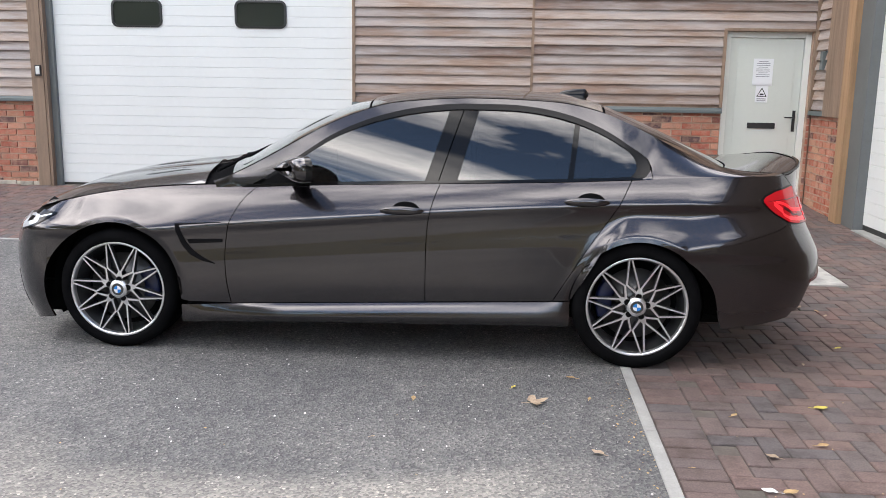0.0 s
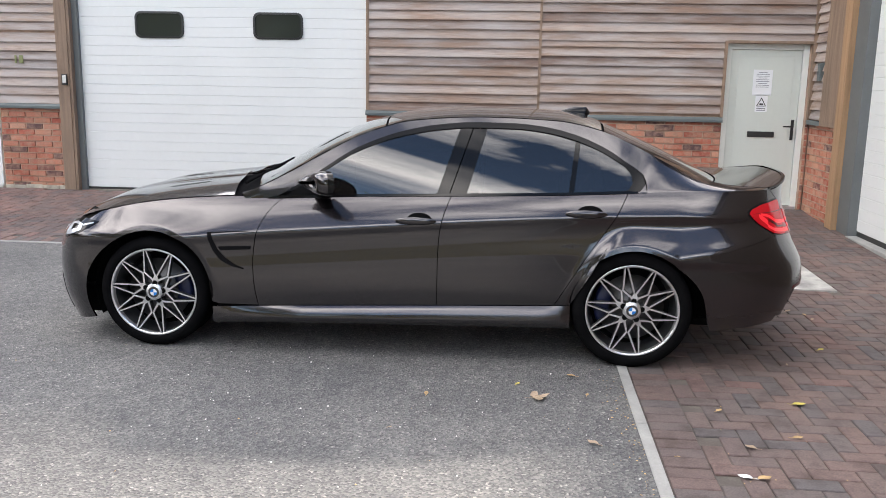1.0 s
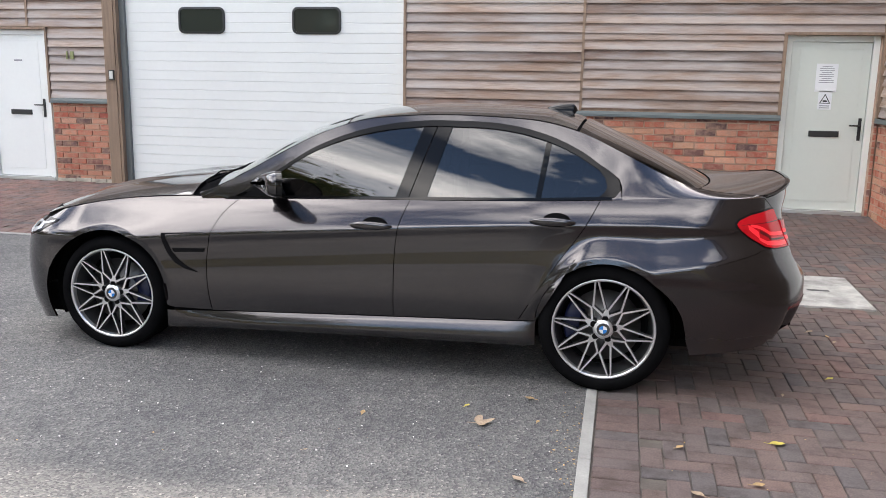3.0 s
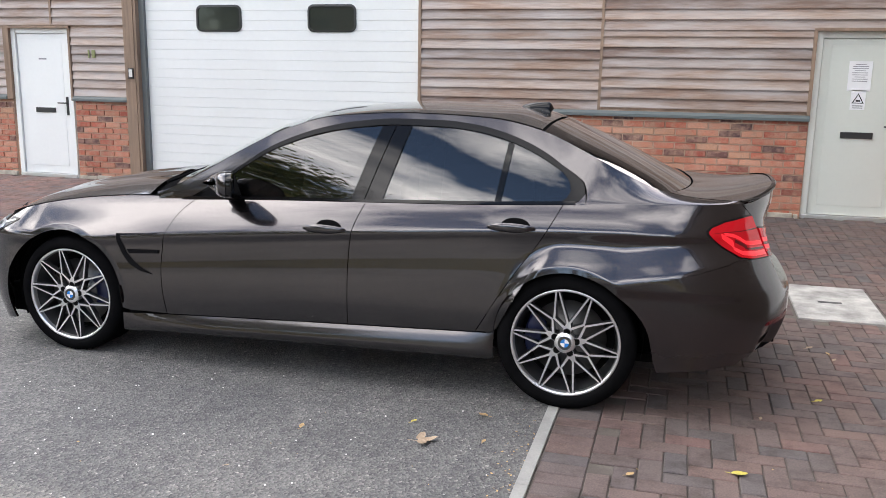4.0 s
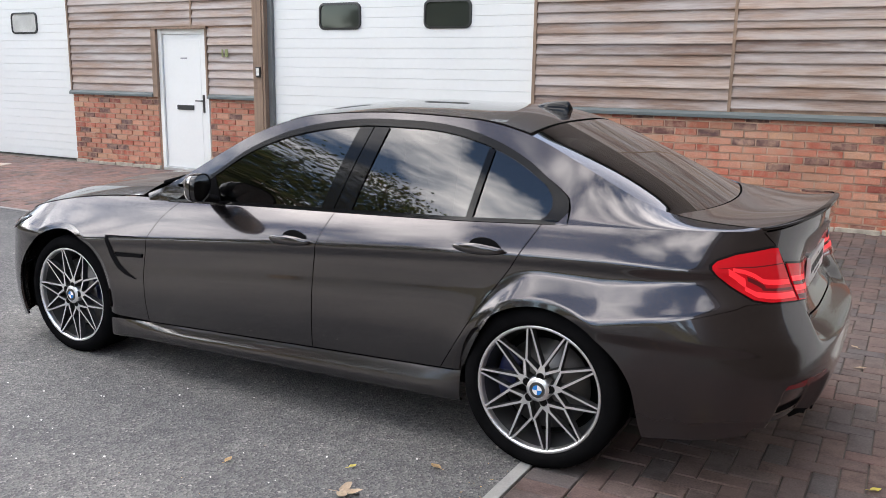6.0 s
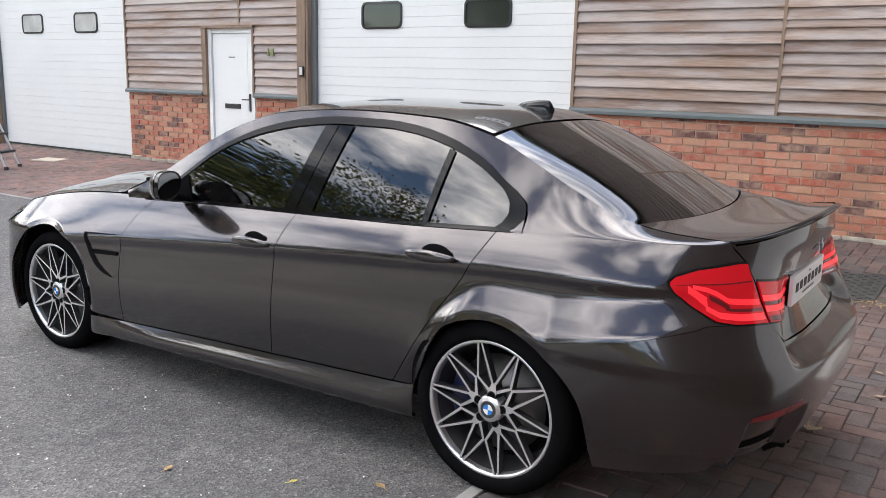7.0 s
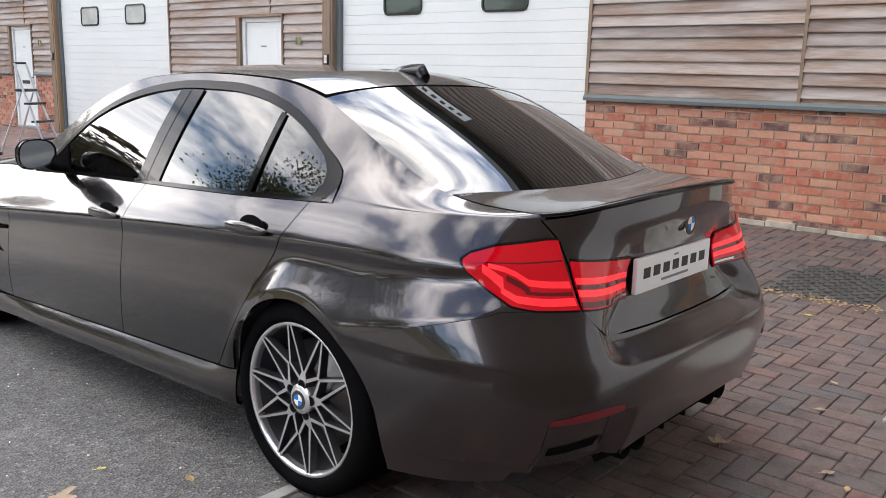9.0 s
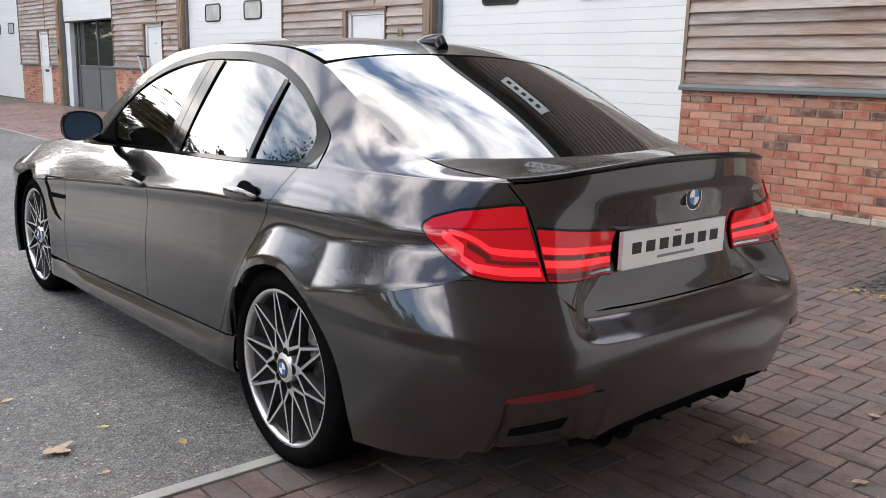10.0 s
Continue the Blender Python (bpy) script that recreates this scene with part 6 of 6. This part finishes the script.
def hedge(x0, y0, x1, y1, seed, label):
    """A thick clipped hedge: dark core with loose leaves all over it."""
    rng = random.Random(seed)
    a, b = Vector((x0, y0, 0)), Vector((x1, y1, 0))
    way = (b - a).normalized()
    side_ = Vector((-way.y, way.x, 0))
    h = holder("hedge", pose(0, 0, -0.05), label, "hedge", "hedges round the yard", "stuff")
    core = bmesh.new()
    n = int((b - a).length / 2)
    rows = []
    for k in range(n + 1):
        p = a.lerp(b, k / n)
        tall = 2.5 + rng.uniform(-0.5, 0.5)
        rows.append([core.verts.new(p + side_ * w + Vector((0, 0, z))) for w, z in ((-0.6, 0), (-0.5, tall * 0.9), (0, tall), (0.5, tall * 0.9), (0.6, 0))])
    for r0, r1 in zip(rows, rows[1:]):
        for k in range(4):
            core.faces.new((r0[k], r0[k + 1], r1[k + 1], r1[k]))
    part("core", core, LEAVES_FAR, h)
    verts, faces = [], []
    for _ in range(int((b - a).length * 110)):
        p = a.lerp(b, rng.random()) + side_ * rng.gauss(0, 0.45) + Vector((0, 0, rng.uniform(0.05, 3.1)))
        u = Vector((rng.gauss(0, 1), rng.gauss(0, 1), rng.gauss(0, 1))).normalized() * rng.uniform(0.08, 0.2)
        w = u.orthogonal() * 0.6
        n = len(verts)
        verts += [tuple(q) for q in (p - u, p + w, p + u, p - w)]
        faces.append((n, n + 1, n + 2, n + 3))
    me = bpy.data.meshes.new("leaves")
    me.from_pydata(verts, [], faces)
    me.materials.append(LEAVES_FAR)
    lv = new("leaves", me)
    lv.parent = h


hedge(-40, -19, 24, -19, 301, "long dark green hedge beyond the asphalt yard")
hedge(-32, -19, -32, 9, 302, "dark green hedge across the far end of the yard")

# ---- small things in the yard ----
slab = holder("concrete_slab", pose(2.465, 7.08, gz(7.08), 1.2, 0, 0), "pale weathered concrete access slab set in the paving", "slab")
part("slab", box(-0.28, 0.28, -0.47, 0.47, -0.05, 0.008, 0.006), SLAB_CON, slab)
part("lifting_slot", box(-0.10, 0.06, -0.03, 0.01, 0.008, 0.010), INK_BLACK, slab, "dark lifting slot")

GRATE = plain_textured("cast_iron", (0.085, 0.085, 0.085), 0.6, 0.3, 12.0, 0.4, 0.4)
cover = holder("drain_cover", pose(1.33, 8.82, gz(8.82), 2.0, 0, 0), "dark cast-iron drain cover with raised studs", "drain cover")
part("frame", box(-0.33, 0.33, -0.42, 0.42, -0.05, 0.004, 0.004), GRATE, cover)
studs = bmesh.new()
for i in range(12):
    for j in range(15):
        if (i + j) % 2 == 0:
            add_box(studs, -0.30 + i * 0.0515, -0.262 + i * 0.0515, -0.385 + j * 0.0525, -0.345 + j * 0.0525, 0.004, 0.011)
tagged(part("stud", studs, GRATE, cover), kind="stuff")

board = holder("loose_board", pose(-10.15, 9.55, gz(9.55) + 0.003, 2, 0, 12), "pale flat board lying on the paving", "board")
part("board", box(-0.22, 0.22, -0.16, 0.16, 0, 0.012, 0.002), plain_textured("pale_card", (0.62, 0.54, 0.44), 0.8, 0.1, 5.0, 0.1), board)

# step ladder by the second unit
ladder = holder("step_ladder", Matrix.Translation((-10.05, 8.50, gz(8.50))) @ pose(0, 0, 0, 0, 0, 34), "small aluminium step ladder with black treads", "step ladder")
for sy in (-1, 1):
    b = bmesh.new()
    tube(b, (0.38, sy * 0.20, 0.02), (0.0, sy * 0.15, 1.0), 0.016, 0.016, 10)
    tube(b, (0.0, sy * 0.15, 1.0), (-0.10, sy * 0.14, 1.34), 0.016, 0.016, 10)
    part("front_leg", b, ALU, ladder)
    b = bmesh.new()
    tube(b, (-0.38, sy * 0.20, 0.02), (-0.02, sy * 0.15, 0.92), 0.013, 0.013, 10)
    part("rear_leg", b, ALU, ladder)
    for x in (0.385, -0.385):
        part("foot", box(x - 0.025, x + 0.025, sy * 0.20 - 0.022, sy * 0.20 + 0.022, 0, 0.05, 0.006), BLACK_PLASTIC, ladder, "black rubber foot")
for z in (0.25, 0.50, 0.76):
    x = 0.38 * (1 - z)
    part("tread", box(x - 0.06, x + 0.07, -0.185, 0.185, z - 0.015, z + 0.015, 0.006), BLACK_PLASTIC, ladder, "black tread")
part("top_tray", box(-0.12, 0.06, -0.14, 0.14, 0.93, 0.97, 0.01), BLACK_PLASTIC, ladder, "black tool tray")
rail = bmesh.new()
tube(rail, (-0.10, -0.14, 1.34), (-0.10, 0.14, 1.34), 0.016, 0.016, 10)
part("hand_rail", rail, BLACK_PLASTIC, ladder, "black hand rail")

# small mossy wall signs beside the entrance doors
for k in range(3):
    o = -7.5 * k
    sign_ob = holder("wall_sign", pose(-6.07 + o, WALL_Y - 0.025, 1.79), "small mossy green sign on the boards", "sign", "signs beside the doors")
    part("bar", box(-0.052, -0.028, -0.006, 0.004, -0.05, 0.05, 0.002), NUMBER_GREEN, sign_ob)
    part("bar", box(0.008, 0.058, -0.006, 0.004, -0.05, 0.05, 0.002), NUMBER_GREEN, sign_ob)
    plate_ob = holder("door_sign", pose(-6.88 + o, WALL_Y + 0.040, 1.72), "tiny printed strip on the white door", "sign", "strips on the doors")
    part("strip", box(-0.06, 0.06, -0.002, 0.0, -0.010, 0.010), INK, plate_ob)
light = holder("wall_light", pose(3.60, 9.98, 1.78), "small grey-green fitting on the side boards", "wall fitting")
part("case", box(-0.05, 0.01, -0.045, 0.045, -0.10, 0.10, 0.01), SILL_GREY, light)

# pale sign high on the unit front, seen only in the car's glass
high_sign = holder("fascia_sign", pose(-2.0, WALL_Y - 0.03, 4.77), "long pale sign with dark bars high on the boards", "sign")
part("panel", box(-0.5, 0.5, -0.03, 0.0, -0.13, 0.13, 0.004), PAPER, high_sign)
for k in range(5):
    part("bar", box(-0.42 + k * 0.175, -0.33 + k * 0.175, -0.034, -0.03, -0.05, 0.05), INK_BLACK, high_sign)


def fallen_leaf(x, y, size, turn_deg, mat, label, lobes=1, curl=0.3, seed=0):
    """A curled leaf: a pointed blade with a raised rim, or several lobes."""
    rng = random.Random(seed)
    bm = bmesh.new()
    for k in range(lobes):
        a = (k - (lobes - 1) / 2) * 1.05
        ln, w = size * (1.0 if k == lobes // 2 else 0.75), size * (0.30 if lobes == 1 else 0.22)
        prev = None
        for i in range(8):
            t = i / 7
            hw = w * math.sin(math.pi * min(1, 0.06 + t * 0.94)) ** 0.8
            lift = curl * size * (0.25 * t * t + 0.08 * math.sin(7 * t + k))
            row = []
            for sgn in (-1, -0.4, 0.4, 1):
                px, py = t * ln - (ln / 2 if lobes == 1 else 0), sgn * hw
                row.append(bm.verts.new((px * math.cos(a) - py * math.sin(a), px * math.sin(a) + py * math.cos(a), 0.004 + lift + curl * abs(sgn) * hw * 0.55 + rng.uniform(0, 0.002))))
            if prev:
                for q in range(3):
                    bm.faces.new((prev[q], row[q], row[q + 1], prev[q + 1]))
            prev = row
    tube(bm, (-size * 0.5 if lobes == 1 else 0, 0, 0.004), (-size * 0.9 if lobes == 1 else -size * 0.5, size * 0.06, 0.006), 0.0012, 0.001, 5)
    lf = thing("fallen_leaf", bm, mat, label, "leaf", "fallen leaves")
    lf.matrix_basis = pose(x, y, gz(y) + 0.003, 0, 0, turn_deg)
    return lf


LEAF_SPOTS = [
    (0.32, 3.97, 0.09, 20, LEAF_PALE, "large curled pale brown leaf on the asphalt", 3, 0.5),
    (0.58, 3.44, 0.055, 150, LEAF_PALE, "small pale dry leaf on the asphalt", 1, 0.5),
    (0.24, 4.17, 0.035, 60, LEAF_YELLOW, "small yellow-green leaf on the asphalt", 1, 0.4),
    (0.53, 4.34, 0.05, 170, LEAF_BROWN, "small golden leaf beside the rear wheel", 1, 0.4),
    (-0.23, 3.96, 0.042, 95, LEAF_BROWN, "small golden leaf on the asphalt", 1, 0.4),
    (-0.35, 3.50, 0.022, 30, LEAF_PALE, "tiny pale leaf scrap on the asphalt", 1, 0.3),
    (1.24, 3.92, 0.04, 40, LEAF_BROWN, "small dry leaf on the paving", 1, 0.4),
    (1.67, 4.06, 0.065, 5, LEAF_YELLOW, "yellow-green leaf on the paving", 1, 0.3),
    (1.28, 3.48, 0.055, 160, LEAF_PALE, "curled pale leaf on the paving", 1, 0.5),
    (1.53, 3.62, 0.05, 10, LEAF_BROWN, "dry leaf on the paving", 1, 0.4),
    (1.18, 3.17, 0.06, 170, PAPER, "white leaf scrap on the paving", 1, 0.4),
    (1.26, 3.17, 0.06, 15, LEAF_BROWN, "golden leaf on the paving", 1, 0.4),
    (1.80, 4.71, 0.03, 80, LEAF_PALE, "tiny pale leaf on the paving", 1, 0.4),
    (2.10, 5.04, 0.045, 30, LEAF_YELLOW, "small yellow leaf on the paving", 1, 0.4),
    (2.28, 5.76, 0.04, 60, LEAF_PALE, "small pale leaf on the paving", 1, 0.4),
    (0.94, 3.34, 0.02, 0, LEAF_BROWN, "tiny leaf scrap on the paving", 1, 0.4),
    (1.77, 5.92, 0.07, 120, LEAF_PALE, "curled pale leaf behind the car", 3, 0.6),
    (1.96, 6.54, 0.05, 10, LEAF_PALE, "pale leaf on the paving", 1, 0.4),
    (1.90, 6.91, 0.045, 150, LEAF_PALE, "pale leaf on the paving", 1, 0.4),
    (2.17, 5.95, 0.05, 40, LEAF_PALE, "curled pale leaf on the paving", 1, 0.5),
    (2.26, 5.87, 0.04, 100, LEAF_BROWN, "small brown leaf on the paving", 1, 0.4),
    (1.44, 7.94, 0.06, 0, LEAF_YELLOW, "yellow leaf near the drain cover", 1, 0.3),
    (1.01, 7.42, 0.05, 20, LEAF_BROWN, "brown leaf on the paving", 1, 0.4),
    (0.60, 4.05, 0.03, 80, LEAF_BROWN, "tiny brown leaf by the edging", 1, 0.4),
]
for k, spot in enumerate(LEAF_SPOTS):
    fallen_leaf(*spot, seed=k)

litter = bmesh.new()
rng = random.Random(9)
for k in range(420):
    if k < 230:
        x, y = rng.uniform(0.97, 1.75), 8.35 + rng.gauss(0, 0.05)
    elif k < 330:
        x, y = KERB_X - abs(rng.gauss(0, 0.06)), rng.uniform(2.6, 4.4)
    else:
        x, y = rng.uniform(-4.5, 2.9), rng.uniform(2.4, 4.6)
    sz = rng.uniform(0.003, 0.010) * (1.6 if k < 230 else 0.8)
    a = rng.uniform(0, 6.28)
    p = Vector((x, y, gz(y) + 0.004))
    u, w = Vector((math.cos(a), math.sin(a), rng.uniform(-0.3, 0.3))) * sz, Vector((-math.sin(a), math.cos(a), rng.uniform(0, 0.5))) * sz * 0.6
    vs = [litter.verts.new(q) for q in (p - u, p + w, p + u, p - w)]
    litter.faces.new(vs)
thing("leaf_litter", litter, LEAF_BROWN, "scraps of dry leaf and grit on the ground", "leaf litter", kind="stuff")

chips = bmesh.new()
for k in range(260):
    x, y = rng.uniform(-5.5, 0.78), rng.uniform(1.6, 4.7)
    r = rng.uniform(0.002, 0.0055)
    bmesh.ops.create_icosphere(chips, subdivisions=1, radius=r, matrix=Matrix.Translation((x, y, r * 0.3)))
thing("stone_chips", chips, plain_textured("white_stone", (0.62, 0.60, 0.57), 0.8, 0.2, 8.0, 0.2), "loose pale stone chips on the asphalt", "stone chips", kind="stuff")

# rough stone footing at the foot of the brickwork
foot = holder("wall_footing", pose(0, 0, 0), "rough mortar-stained stone footing under the brickwork", "footing", kind="structure")
FOOTING = plain_textured("rough_stone", (0.40, 0.36, 0.30), 0.95, 0.35, 9.0, 0.8)
rng = random.Random(5)
for x0, x1 in ((-1.66, 2.58), (-6.39, -5.55), (-9.16, -7.37)):
    x = x0
    while x < x1 - 0.05:
        w = min(rng.uniform(0.22, 0.40), x1 - x)
        part("stone", box(x + 0.006, x + w - 0.004, WALL_Y - 0.018 - rng.uniform(0, 0.012), WALL_Y + 0.02, 0.10, 0.212 + rng.uniform(-0.012, 0.012), 0.008), FOOTING, foot)
        x += w

# the row and all that is fixed to it take their place in the yard
FIXED = ("wall_", "trim", "door_", "roller_door", "glazed_screen", "board_strips", "intercom", "paper_notice", "warning_notice", "roof_north", "roof_east", "fascia_sign")
for ob in [o for o in scene.objects if o.parent is None and o.name.startswith(FIXED)]:
    ob.matrix_basis = ROW @ ob.matrix_basis

# ---- blocks and bricks, one by one ----
brick_me = bmesh.new()
brick_shape(brick_me, 0, 0.215, 0, 0.065, 0)
brick_me = mesh_of(brick_me, "brick", BRICK)
for x, y, z in NEAR_BRICKS:
    ob = new("brick", brick_me)
    ob.parent = wall
    ob.matrix_basis = pose(x, y, z)


def paver_points(hx, hy):
    b = 0.004
    return [(-hx, -hy, -0.012), (hx, -hy, -0.012), (hx, hy, -0.012), (-hx, hy, -0.012),
            (-hx, -hy, -b), (hx, -hy, -b), (hx, hy, -b), (-hx, hy, -b),
            (-hx + b, -hy + b, 0), (hx - b, -hy + b, 0), (hx - b, hy - b, 0), (-hx + b, hy - b, 0)]


PAVER_FACES = [(8, 9, 10, 11)] + [(a, (a + 1) % 4, 4 + (a + 1) % 4, 4 + a) for a in range(4)] + [(4 + a, 4 + (a + 1) % 4, 8 + (a + 1) % 4, 8 + a) for a in range(4)]


def paver_mesh(hx, hy):
    me = bpy.data.meshes.new("paving_block")
    me.from_pydata(paver_points(hx, hy), [], PAVER_FACES)
    me.materials.append(PAVER)
    return me


PAVER_X, PAVER_Y = paver_mesh(0.0975, 0.0475), paver_mesh(0.0475, 0.0975)
many_v, many_f, single = [], [], 0
rng = random.Random(21)


def lay(cx, cy, lengthwise):
    """One block with its middle at (cx, cy), long side along x if lengthwise."""
    global single
    slope = math.degrees(math.atan((gz(cy + 0.05) - gz(cy - 0.05)) / 0.1))
    m = pose(cx, cy, gz(cy) + rng.uniform(-0.0015, 0.0025), slope + rng.uniform(-0.5, 0.5), rng.uniform(-0.5, 0.5), rng.uniform(-0.6, 0.6))
    if single < 300 and 0.86 < cx < 2.7 and 3.15 < cy < 6.4 and (cy < 4.75 or cx > 1.95):
        ob = new("paving_block", PAVER_X if lengthwise else PAVER_Y)
        ob.parent = pavement
        ob.matrix_basis = m
        single += 1
        return
    n = len(many_v)
    many_v.extend(tuple(m @ Vector(p)) for p in (paver_points(0.0975, 0.0475) if lengthwise else paver_points(0.0475, 0.0975)))
    many_f.extend(tuple(n + k for k in f) for f in PAVER_FACES)


def kept_clear(x, y):
    return (2.16 < x < 2.77 and 6.57 < y < 7.55) or (0.985 < x < 1.675 and 8.38 < y < 9.26)


def herringbone(x0, x1, y0, y1):
    for i in range(int((x1 - x0) / 0.1)):
        for j in range(int((y1 - y0) / 0.1)):
            d = (i - j) % 4
            cx, cy = x0 + i * 0.1, y0 + j * 0.1
            if d == 0 and cx + 0.2 <= x1 + 0.01 and not kept_clear(cx + 0.1, cy + 0.05):
                lay(cx + 0.1, cy + 0.05, True)
            elif d == 3 and cy + 0.2 <= y1 + 0.01 and not kept_clear(cx + 0.05, cy + 0.1):
                lay(cx + 0.05, cy + 0.1, False)


EDGE = KERB_X + 0.056
y = 2.0
while y < APRON_Y:
    lay(EDGE + 0.1, y, True)
    y += 0.1
herringbone(EDGE + 0.2, 4.0, 2.0, 10.5)
x = EDGE + 0.15
while x > -23:
    lay(x, APRON_Y + 0.156, False)
    x -= 0.1
herringbone(EDGE + 0.2 - 0.1 * 240, EDGE + 0.2, APRON_Y + 0.26, 10.5)
me = bpy.data.meshes.new("blocks_further")
me.from_pydata(many_v, [], many_f)
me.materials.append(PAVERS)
bl = new("blocks_further", me)
bl.parent = pavement
tagged(bl, "red and purple paving blocks", kind="stuff")
